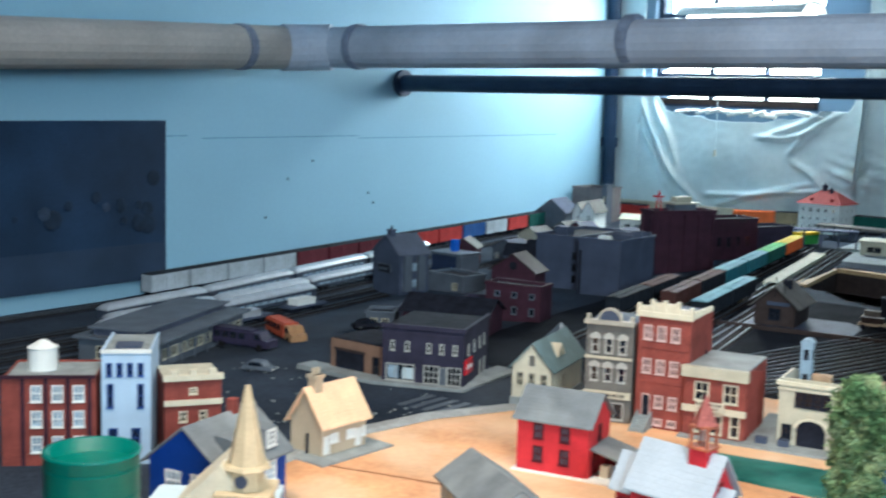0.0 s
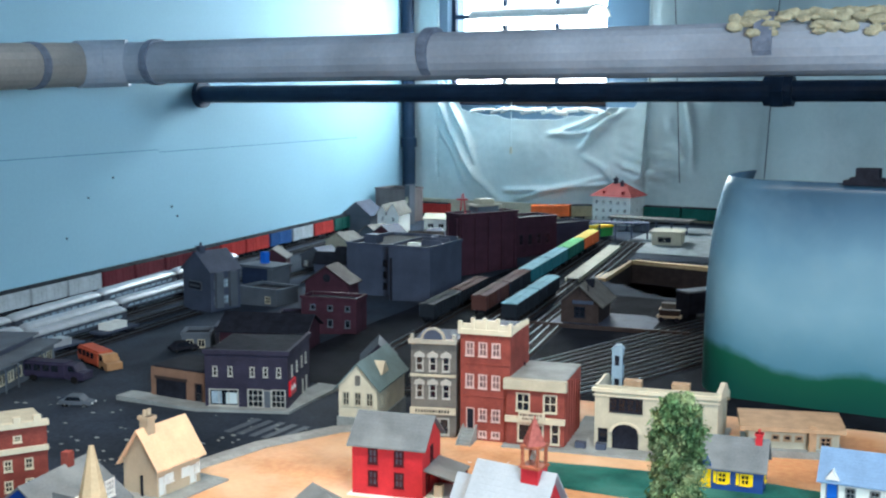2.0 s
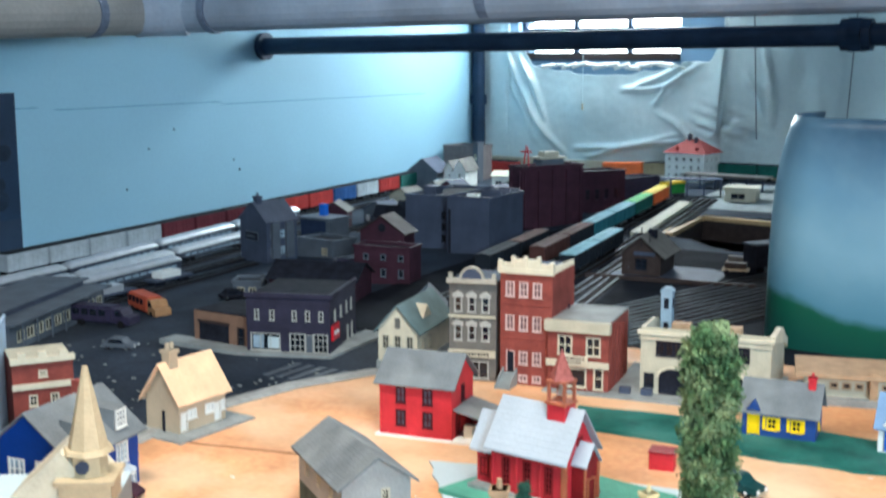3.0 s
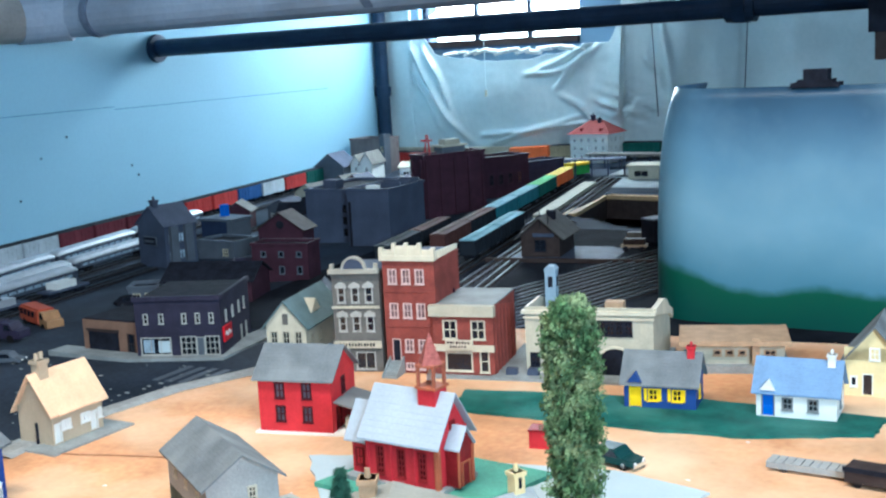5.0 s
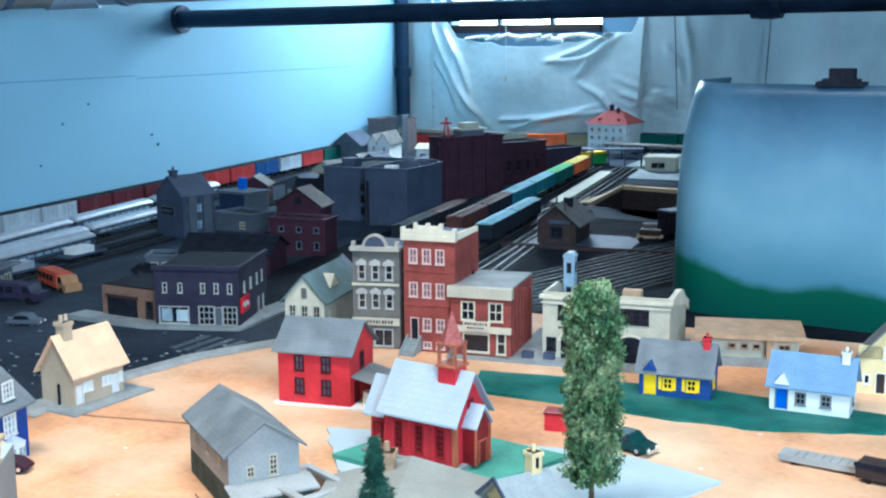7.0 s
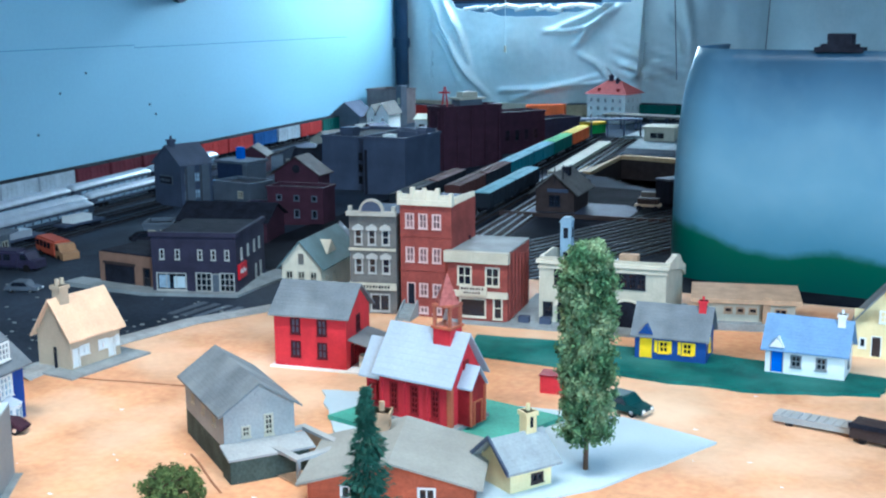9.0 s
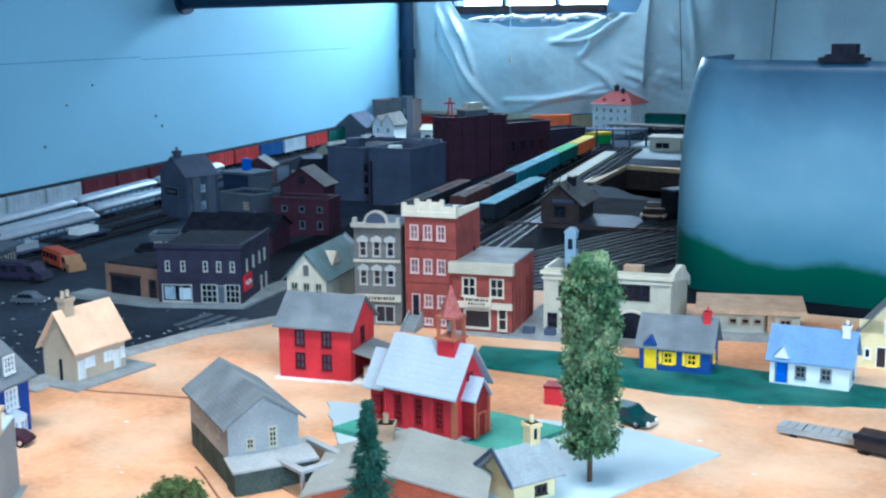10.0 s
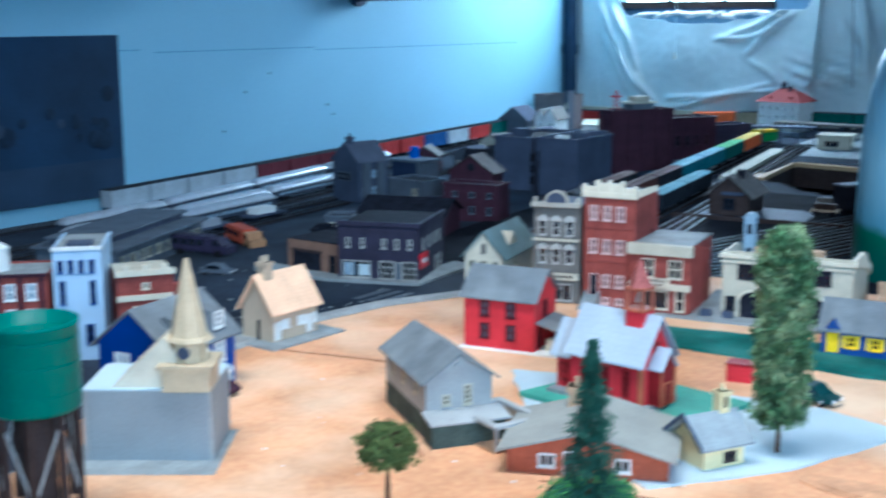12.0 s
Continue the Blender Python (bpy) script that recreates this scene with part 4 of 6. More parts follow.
# low station with a flat weathered roof
w, d, h = 0.100, 0.06, 0.030
t = thing("low_station", "low cream station building with a flat brownish roof", "station", -0.135, 1.440, 0, 17)
shell(t, w, d, h, M_STONEC, grid_wins("F", (0.030, 0.043, 0.056), (0.017,), 0.008, 0.006, 1, 1) + grid_wins("F", (0.085,), (0.012,), 0.012, 0.011), frame_m=M_PIERC)
part("roof", bx(-0.010, w + 0.006, -0.012, d + 0.006, h, h + 0.005), M_PIERC, t)
part("chimney", bx(0.066, 0.074, -0.008, 0.0, 0, h + 0.007), M_PIERC, t)
part("base", bx(-0.006, w + 0.004, -0.012, d, -0.0005, 0.008), M_CONC, t)

# fire station
w, d, h = 0.139, 0.125, 0.069
t = thing("fire_station", "cream stone fire station with an arched engine door", "fire station", -0.296, 1.372, 0, 10.3)
wins = [(cx - 0.0185 + k * 0.0095, 0.046, 0.0085, 0.016) for cx in (0.036, 0.098) for k in range(4)] + [(0.005, 0.010, 0.010, 0.015), (0.063, 0.010, 0.010, 0.015)]
part("wall", wall_with_holes(w, h, wins, 0.002, FACES["F"](w, d)), M_STONEC, t)
for a in wins:
    window(t, FACES["F"](w, d), *a, M_BLACK, None, 3, 2)
# side walls step down to a low back wall, so that the roof falls to the rear
for x in (0.0, w - 0.002):
    part("wall", prism(bmesh.new(), [(0.0022, 0), (d, 0), (d, 0.038), (0.105, 0.048), (0.0022, h)], "x", x, x + 0.002), M_STONEC, t)
part("wall", bx(0.0022, w - 0.0022, d - 0.002, d, 0, 0.037), M_STONEC, t)
for cx in (0.036, 0.098):
    pts = [(cx - 0.015, 0.001)] + [(cx - 0.015 * math.cos(math.pi * k / 10), 0.022 + 0.010 * math.sin(math.pi * k / 10)) for k in range(11)] + [(cx + 0.015, 0.001)]
    part("engine_door", prism(bmesh.new(), pts, "y", -0.0012, -0.0002), M_BLACK, t, "dark arched engine doorway")
    arc = [(cx - rr * math.cos(math.pi * k / 12), 0.022 + rr * 0.68 * math.sin(math.pi * k / 12)) for rr, ks in ((0.0152, range(13)), (0.0185, range(12, -1, -1))) for k in ks]
    bm = prism(bmesh.new(), arc, "y", -0.0026, -0.0003)
    bmesh.ops.triangulate(bm, faces=[f for f in bm.faces if len(f.verts) > 4])
    part("arch", bm, M_CREAM, t)
part("cornice", bx(-0.003, w + 0.003, -0.004, 0.003, h, h + 0.004), M_CREAM, t)
part("string_course", bx(-0.0015, w + 0.0015, -0.0022, -0.0003, 0.0635, 0.0655), M_CREAM, t)
part("roof", prism(bmesh.new(), [(0.0034, h - 0.004), (d - 0.003, 0.035), (d - 0.003, 0.037), (0.0034, h - 0.002)], "x", 0.0030, w - 0.0030), M_BLACK, t)
part("parapet", bx(0, w, 0, 0.003, h + 0.004, h + 0.007), M_STONEC, t)
for x0, x1 in ((0.0, 0.0028), (w - 0.0026, w + 0.0034)):
    part("side_parapet", prism(bmesh.new(), [(0.0032, h), (0.0032, h + 0.007), (0.03, h + 0.006), (0.06, h + 0.006), (0.080, h + 0.001), (0.092, 0.062), (0.105, 0.056), (d, 0.050), (d, 0.038), (0.105, 0.048)], "x", x0, x1), M_CREAM, t)
for x in (0.03, 0.085):
    part("roof_vent", bx(x, x + 0.02, 0.016, 0.03, h - 0.012, h + 0.010), M_PIERC, t)
part("base", bx(-0.035, w + 0.006, -0.028, d, -0.0005, 0.003), M_CONC, t)
for x in (-0.02, 0.004):
    part("planter", bx(x, x + 0.012, -0.014, -0.006, 0.003, 0.010), M_DGREY, t)
ht = thing("hose_tower", "slim pale grey hose drying tower", "tower", -0.301, 1.44, 0.0, 10)
M_HOSE = mat("blue_grey_tower_paint", C(142, 164, 180), 0.65, var=0.1, scale=60)
part("shaft", bx(0, 0.0125, 0, 0.0125, 0, 0.102), M_HOSE, ht)
for z0, z1 in ((0.052, 0.068), (0.084, 0.096)):
    part("louvre", bx(0.0035, 0.009, -0.0005, 0.0, z0, z1), M_BLACK, ht)
    part("louvre", bx(0.0125, 0.013, 0.0035, 0.009, z0, z1), M_BLACK, ht)
part("cap", bx(-0.0008, 0.0133, -0.0008, 0.0133, 0.102, 0.1045), M_HOSE, ht)
part("roof", prism(bmesh.new(), [(-0.0006, 0.1045), (0.0131, 0.1045), (0.0095, 0.108), (0.003, 0.108)], "y", -0.0006, 0.0131), M_HOSE, ht)

# two-storey brick shop
w, d, h = 0.0690, 0.095, 0.078
t = thing("brick_shop", "two-storey red brick shop with a cream cornice", "shop", -0.392, 1.3375, 0, 11.0)
shell(t, w, d, h, M_BRICK, [("F", 0.012, 0.042, 0.0155, 0.021, 2, 2), ("F", 0.044, 0.042, 0.0155, 0.021, 2, 2), ("F", 0.014, 0.006, 0.030, 0.021, 1, 1), ("F", 0.053, 0.005, 0.010, 0.025, 2, 1)], frame_m=M_CREAM)
part("cornice", bx(-0.003, w + 0.002, -0.005, 0.004, h - 0.010, h + 0.002), M_STONEC, t)
part("roof", bx(0.0, w, 0.004, d, h, h + 0.002), M_CONC, t)
part("shop_beam", bx(-0.001, w + 0.001, -0.004, -0.0003, 0.029, 0.036), M_CREAM, t)
part("sign_board", bx(0.016, 0.047, -0.0075, -0.005, 0.0325, 0.0425), M_CREAM, t)
bars(t, pose(0, -0.0062, 0), 0.018, 0.0385, 0.027, 0.0026, 8, M_BRICKM)
bars(t, pose(0, -0.0062, 0), 0.021, 0.0342, 0.020, 0.0022, 6, M_BRICKM)
for k in range(6):
    part("pilaster", bx(w, w + 0.0012, 0.008 + k * 0.015, 0.010 + k * 0.015, 0, h + 0.002 - k * 0.003), M_BRICK, t)
part("base", bx(-0.003, w + 0.002, -0.012, d, -0.0005, 0.002), M_CONC, t)

# tall brick block with cream battlements
w, d, h = 0.061, 0.085, 0.128
t = thing("tall_brick_block", "tall red brick building with cream battlemented parapet", "building", -0.4505, 1.334, 0, 9.6)
shell(t, w, d, h, M_BRICK, grid_wins("F", (0.0115, 0.0275, 0.0435), (0.063, 0.1015), 0.0096, 0.0165, 2, 2) + grid_wins("F", (0.0275, 0.0435), (0.024,), 0.0096, 0.0145, 2, 2) + grid_wins("F", (0.0275, 0.0435), (0.004,), 0.0096, 0.0075, 1, 2), [("F", 0.0085, 0.014, 0.008, 0.024, M_BLACK)], frame_m=mat("pinkish_frames", C(206, 178, 172), 0.6, var=0.08), pane_m=mat("dusty_pink_pane", C(120, 96, 98), 0.3, var=0.4, scale=120, bump=0.0))
part("cornice", bx(-0.002, w + 0.002, -0.004, 0.002, h, h + 0.006), M_CREAM, t)
bm = bx(-0.001, w + 0.001, -0.002, 0.002, h + 0.006, h + 0.012)
box(bm, 0.015, w - 0.015, -0.002, 0.002, h + 0.012, h + 0.0165)
for x in (-0.002, 0.0135, 0.028, 0.0435, w - 0.002):
    box(bm, x, x + 0.004, -0.0035, 0.0022, h + 0.006, h + (0.0195 if 0.01 < x < 0.045 else 0.0145))
part("parapet", bm, M_CREAM, t, "cream moulded parapet")
for k in range(9):
    part("merlon", bx(w - 0.002, w + 0.001, 0.006 + k * 0.0088, 0.0098 + k * 0.0088, h, h + 0.009 - 0.0004 * k), M_CREAM, t)
part("roof", bx(0.002, w - 0.002, 0.002, d - 0.001, h - 0.001, h + 0.0012), M_DGREY, t)
for z in (0.053, 0.092):
    part("string_course", bx(-0.0007, w + 0.0007, -0.0010, -0.0003, z, z + 0.0014), M_BRICK, t)
st = bmesh.new()
for k in range(5):
    box(st, 0.005, 0.019, -0.026 + k * 0.005, 0.0, k * 0.0028, (k + 1) * 0.0028)
part("stairs", st, M_CONC, t, "grey stone entrance steps")
for x in (0.0034, 0.0192):
    part("stair_wall", prism(bmesh.new(), [(-0.028, 0.0), (0, 0.0), (0, 0.019), (-0.002, 0.019), (-0.028, 0.004)], "x", x, x + 0.0016), M_CONC, t)
part("downpipe", cy((w + 0.0015, 0.06, 0.02), (w + 0.0015, 0.06, 0.085), 0.0012, n=6), M_BRICKM, t)

# ornate grey stone shop
w, d, h = 0.0545, 0.08, 0.114
t = thing("ornate_shop", "narrow grey stone shop with arched hood moulds", "shop", -0.508, 1.317, 0, 17.5)
wl_ = grid_wins("F", (0.0105, 0.0265, 0.0425), (0.047, 0.080), 0.0085, 0.018, 2, 1)
shell(t, w, d, h, M_STONE, wl_ + [("F", 0.024, 0.003, 0.022, 0.020, 1, 2)], [("F", 0.006, 0.002, 0.009, 0.024, M_BLACK)], frame_m=M_DUSTY)
for a in wl_:
    cx, z = a[1] + a[3] / 2, a[2] + a[4]
    bm = prism(bmesh.new(), [(cx - 0.0065, z - 0.001), (cx + 0.0065, z - 0.001), (cx + 0.006, z + 0.003), (cx, z + 0.0062), (cx - 0.006, z + 0.003)], "y", -0.003, -0.0003)
    part("hood_mould", bm, M_DUSTY, t)
part("cornice", bx(-0.002, w + 0.001, -0.006, 0.002, h, h + 0.005), mat("light_stone", C(164, 160, 148), 0.75, var=0.12), t)
bm = prism(bmesh.new(), [(0.015 + 0.012 - 0.012 * math.cos(math.pi * k / 10), h + 0.005 + 0.012 * math.sin(math.pi * k / 10)) for k in range(11)], "y", -0.003, 0.001)
part("pediment", bm, M_DGREY, t)
bm = bmesh.new()
for k in range(10):
    a0, a1 = math.pi * k / 10, math.pi * (k + 1) / 10
    prism(bm, [(0.027 - rr * math.cos(a), h + 0.005 + rr * math.sin(a)) for rr, a in ((0.0118, a0), (0.0143, a0), (0.0143, a1), (0.0118, a1))], "y", -0.004, 0.0015)
part("pediment_rim", bm, MATS["light_stone"], t)
for x in (0.0, w - 0.004):
    part("finial", bx(x, x + 0.004, -0.004, 0.001, h + 0.005, h + 0.011), MATS["light_stone"], t)
part("roof", bx(0.001, w - 0.001, 0.002, d, h - 0.002, h + 0.001), M_DGREY, t)
part("fascia", bx(-0.001, w, -0.003, -0.0003, 0.028, 0.036), M_STONEC, t)
bars(t, pose(0, -0.0016, 0), 0.006, 0.0302, 0.042, 0.0036, 12, M_BLACK)
part("sill_course", bx(-0.001, w, -0.0022, -0.0003, 0.0735, 0.0765), M_STONEC, t)

# cream house with green-grey roof
w, d, h, r = 0.052, 0.120, 0.041, 0.029
t = thing("cream_gabled_house", "cream gabled house with a grey-green roof", "house", -0.6465, 1.372, -0.008, 13)
shell(t, w, d, h, M_CREAM, grid_wins("F", (0.010, 0.026, 0.042), (0.015,), 0.009, 0.018) + grid_wins("R", (0.02, 0.045), (0.012,), 0.009, 0.014), gable=r, along="y", frame_m=M_STONEC)
gable_roof(t, w, d, h, r, mat("grey_green_roof", C(104, 124, 126), 0.75, var=0.12, scale=40), along="y", over=0.005)
part("dormer", prism(bmesh.new(), [(0.034, h + 0.008), (0.064, h + 0.008), (0.049, h + 0.024)], "x", 0.030, 0.0475), M_CREAM, t)
part("gable_louvre", bx(0.0225, 0.0295, -0.0009, -0.0001, h + 0.001, h + 0.014), M_STONE, t)
part("foundation", bx(-0.002, w + 0.002, -0.002, d, -0.034, 0), M_CONC, t)


# trees
def foam_tree(name, label, x, y, z, trunk_h, crown_h, rad, n, seed, m=M_LEAF, leaf=0.0055):
    rng = random.Random(seed)
    t = thing(name, label, "tree", x, y, z)
    tb = cy((0, 0, 0), (0.001, 0.001, trunk_h + crown_h * 0.8), 0.0022, 0.0008, 8)
    for k in range(14):
        zz = trunk_h + crown_h * rng.uniform(0, .85)
        a = rng.uniform(0, 6.28)
        cyl(tb, (0, 0, zz), (rad * .7 * math.cos(a), rad * .7 * math.sin(a), zz + 0.01), 0.0012, 0.0005, 5)
    part("trunk", tb, M_TRUNK, t)
    bm = bmesh.new()
    # foam clumps of many small leaves, with gaps between them
    for k in range(n // 22):
        f = rng.random()
        prof = min(1, f * 9 + 0.55) * (1 - max(0, (f - 0.84) / 0.16) ** 2 * 0.6) * (0.94 + 0.14 * noise.noise((f * 9, seed, 0)))
        a = rng.uniform(0, 6.283)
        rr = rad * prof * math.sqrt(rng.uniform(0.2, 1.0)) * (1 + 0.22 * noise.noise((math.cos(a) * 2.2, math.sin(a) * 2.2, f * 14 + seed)))
        hub = Vector((rr * math.cos(a), rr * math.sin(a), trunk_h + f * crown_h + (0.004 if f < 0.1 else 0) * rng.uniform(-1.5, 1)))
        size = leaf * rng.uniform(0.7, 1.5)
        for q in range(24):
            u = Vector((rng.gauss(0, 1), rng.gauss(0, 1), rng.gauss(0, 1))).normalized()
            v = (u + 0.7 * Vector((rng.gauss(0, 1), rng.gauss(0, 1), rng.gauss(0, 1)))).normalized()
            o = hub + u * size * rng.uniform(0.5, 1.0)
            x_ = v.orthogonal().normalized()
            y_ = v.cross(x_)
            z_ = leaf * 0.36 * rng.uniform(0.6, 1.2)
            bm.faces.new([bm.verts.new(o + x_ * z_), bm.verts.new(o + y_ * z_ * .8 + v * z_ * .4), bm.verts.new(o - x_ * z_), bm.verts.new(o - y_ * z_ * .8 + v * z_ * .3)])
    me = bpy.data.meshes.new("crown")
    bm.to_mesh(me)
    bm.free()
    me.materials.append(m)
    ob = new("crown", me)
    ob.parent = t
    return t


foam_tree("tall_leafy_tree", "tall columnar model tree with mottled green foam leaves", -0.082, 0.993, 0.002, 0.026, 0.148, 0.0215, 26000, 4, leaf=0.0042)


def conifer(x, y, z, hgt, rad, seed, label):
    rng = random.Random(seed)
    t = thing("conifer", label, "tree", x, y, z)
    part("trunk", cy((0, 0, 0), (0, 0, hgt * .96), 0.003, 0.0006, 8), M_TRUNK, t)
    bm = bmesh.new()
    for k in range(15000):
        f = rng.random() ** 1.3
        zz = hgt * (0.10 + 0.9 * f)
        a = rng.uniform(0, 6.283)
        rr = rad * (1 - f) * (0.75 + 0.35 * math.sin(zz * 420 + math.cos(a * 5))) * rng.uniform(0.35, 1.1) + 0.001
        c = Vector((rr * math.cos(a), rr * math.sin(a), zz - rr * 0.35))
        o = Vector((math.cos(a), math.sin(a), -0.3 + rng.gauss(0, .3))).normalized()
        sd = Vector((-math.sin(a), math.cos(a), rng.gauss(0, .4))).normalized()
        s = 0.0023 * rng.uniform(.6, 1.4)
        bm.faces.new([bm.verts.new(c - sd * s * .28), bm.verts.new(c + o * s), bm.verts.new(c + sd * s * .28), bm.verts.new(c - o * s * .5)])
    part("crown", bm, M_PINE, t)
    return t


conifer(-0.040, 0.628, 0.0, 0.178, 0.040, 9, "dark green bottle-brush conifer on the front board")
foam_tree("round_bush", "bushy bright green foam shrub in front of the ranch house", -0.128, 0.785, 0.0, 0.006, 0.026, 0.032, 9000, 6, mat("bright_foam_leaves", C(96, 150, 84), 0.9, var=0.4, scale=55), 0.0038)
t = foam_tree("olive_tree", "small olive green model tree with a drooping bough", -0.243, 0.717, 0.0, 0.042, 0.024, 0.020, 5000, 16, mat("olive_foam_leaves", C(92, 104, 58), 0.9, var=0.4, scale=55), 0.0034)

# vehicles and clutter on the board
def car(name, label, x, y, z, ang, body_m, L=0.05, W=0.02, H=0.017, bus=False):
    t = thing(name, label, "bus" if bus else "car", x, y, z, ang)
    r = 0.0042
    prof = [(0, 0.0035), (L, 0.0035), (L, H * .5), (L * .76, H * .56), (L * .64, H), (L * .26, H), (L * .12, H * .58), (0, H * .52)] if not bus else [(0, 0.0035), (L, 0.0035), (L, H * .45), (L * .84, H * .5), (L * .82, H * .95), (L * .8, H), (0.001, H), (0, H * .95)]
    bm = prism(bmesh.new(), prof, "y", 0, W)
    bmesh.ops.bevel(bm, geom=bm.edges[:], offset=0.0009, segments=2, affect="EDGES")
    part("body", bm, body_m, t)
    part("side_glazing", prism(bmesh.new(), [(L * .2, H * .6), (L * .7, H * .6), (L * .62, H * .92), (L * .28, H * .92)], "y", -0.0003, W + 0.0003), M_GLASS, t)
    part("windscreen", prism(bmesh.new(), [(0.002, 0), (W - 0.002, 0), (W - 0.003, 0.006), (0.003, 0.006)], "z", 0, 0.0006), M_GLASS, t).matrix_basis = pose(L * .755, 0, H * .58, 0, -58, 0) @ pose(0, 0, 0, 0, 0, 90) @ pose(0, -.0, 0) if not bus else pose(L * .835, 0, H * .55, 0, -85, 0) @ pose(0, 0, 0, 0, 0, 90)
    part("bumper", bx(L, L + 0.0012, 0.001, W - 0.001, 0.0035, 0.006), M_CHROME, t)
    for y in (0.002, W - 0.005):
        part("headlight", cy((L, y + 0.0015, H * .38), (L + 0.0011, y + 0.0015, H * .38), 0.0017, n=10), M_WHITE, t)
    for wx in (L * .2, L * .8):
        for wy in (0.0002, W - 0.0032):
            wh = part("wheel", cy((wx, wy, r), (wx, wy + 0.003, r), r, n=14), M_TYRE, t)
            part("hub", cy((wx, wy - 0.0003, r), (wx, wy + 0.0033, r), r * .5, n=10), M_CHROME, wh)
    return t


car("parked_car", "dark green old saloon car with chrome front", -0.134, 1.132, 0.0, -12, M_CARGRN)
t = thing("red_shed", "small bright red box-shaped shed", "shed", -0.192, 1.149, 0, 12)
part("body", bx(0, 0.022, 0, 0.018, 0, 0.016), M_RED, t)
part("roof", bx(-0.001, 0.023, -0.001, 0.019, 0.016, 0.0175), M_DRED, t)
t = thing("timber_flat", "grey weathered plank flat lying on the board", "flat wagon", 0.015, 1.165, 0, -4)
part("deck", bx(0, 0.085, 0, 0.018, 0.003, 0.0075), M_GREYW, t)
for k in range(12):
    part("plank", bx(k * 0.0071, k * 0.0071 + 0.0062, -0.0004, 0.0184, 0.0075, 0.0084), M_GREYW, t)
for x in (0.01, 0.07):
    part("skid", bx(x, x + 0.006, 0.002, 0.016, 0, 0.003), M_WOODD, t)
t = thing("dark_wagon", "low dark brown model wagon on the board", "wagon", 0.080, 1.150, 0, -8)
part("body", bx(0, 0.06, 0, 0.022, 0.004, 0.016), M_WOODD, t)
part("rim", bx(-0.001, 0.061, -0.001, 0.0, 0.013, 0.017), M_BLACK, t)
for wx in (0.01, 0.05):
    for wy in (0.001, 0.019):
        part("wheel", cy((wx, wy, 0.004), (wx, wy + 0.002, 0.004), 0.004, n=12), M_TYRE, t)
t = thing("oval_base", "tan oval card base lying on the board", "base", 0.0, 0.955, 0)
for k, rr in enumerate((1.0, 0.72)):
    part("ring", prism(bmesh.new(), [(0.05 * rr * math.cos(a * .2094), 0.017 * rr * math.sin(a * .2094)) for a in range(30)], "z", 0.0 + k * .0012, 0.0012 + k * 0.0008), mat("tan_card", C(200, 150, 110), 0.8), t)


# ---------- church and water tank on the street side ----------
t = thing("steepled_church", "grey church with a cream roof and a tan steeple", "church", -0.502, 0.672, -0.001, 36)
w, d, h = 0.098, 0.07, 0.056
part("foot", bx(-0.012, w + 0.006, -0.03, d, -0.04, 0.0012), M_CONC, t)
part("wall", bx(0, w, 0, d, 0.0012, h), mat("plain_grey_wall", C(142, 148, 150), 0.75, var=0.1, scale=18), t)
for x in (0.0, w - 0.003):
    part("corner_strip", bx(x, x + 0.003, -0.001, 0, 0.0012, h), M_GREYW, t)
bm = bmesh.new()
e = 0.004
part("roof", prism(bm, [(0.020, h), (0.094, h), (0.062, h + 0.040)], "y", 0.004, d), M_CREAM, t, "steep cream roof")
part("flat_roof", bx(0.0, w, 0.0, d, h, h + 0.0015), M_SLAB, t)
sx, sy = 0.080, 0.014
TW = mat("tan_steeple", C(196, 178, 146), 0.65, var=0.1)
st_ = part("tower", bx(sx - 0.018, sx + 0.018, sy - 0.018, sy + 0.018, h, h + 0.018), TW, t)
part("ledge", bx(sx - 0.021, sx + 0.021, sy - 0.021, sy + 0.021, h + 0.018, h + 0.021), TW, st_)
part("belfry", cy((sx, sy, h + 0.021), (sx, sy, h + 0.037), 0.0135, 0.013, 8), TW, st_)
part("clock", cy((sx - 0.002, sy - 0.0125, h + 0.029), (sx - 0.002, sy - 0.0145, h + 0.029), 0.0048, n=12), M_DGREY, st_)
part("eave", cy((sx, sy, h + 0.037), (sx, sy, h + 0.040), 0.0185, 0.017, 8), TW, st_)
part("spire", cy((sx, sy, h + 0.040), (sx, sy, h + 0.094), 0.0145, 0.003, 8), TW, st_)
part("finial", cy((sx, sy, h + 0.094), (sx, sy, h + 0.099), 0.003, 0.002, 8), TW, st_)

t = thing("water_tank", "teal green round water tank on a dark braced stand", "water tank", -0.455, 0.600, -0.001)
R = 0.031
bm = bmesh.new()
n = 36
rings = [[bm.verts.new((rr * math.cos(6.28319 * i / n), rr * math.sin(6.28319 * i / n), z)) for i in range(n)] for rr, z in ((0.001, 0.072), (R * .97, 0.072), (R, 0.075), (R, 0.130), (R * 1.03, 0.131), (R * 1.03, 0.133), (R * .93, 0.133), (R * .92, 0.120), (0.001, 0.120))]
for a, b in zip(rings, rings[1:]):
    for i in range(n):
        bm.faces.new((a[i], a[(i + 1) % n], b[(i + 1) % n], b[i]))
smooth(part("tank", bm, M_TANK, t))
for z in (0.085, 0.105, 0.122):
    part("hoop", cy((0, 0, z), (0, 0, z + 0.0012), R * 1.012, n=36), M_TANK, t)
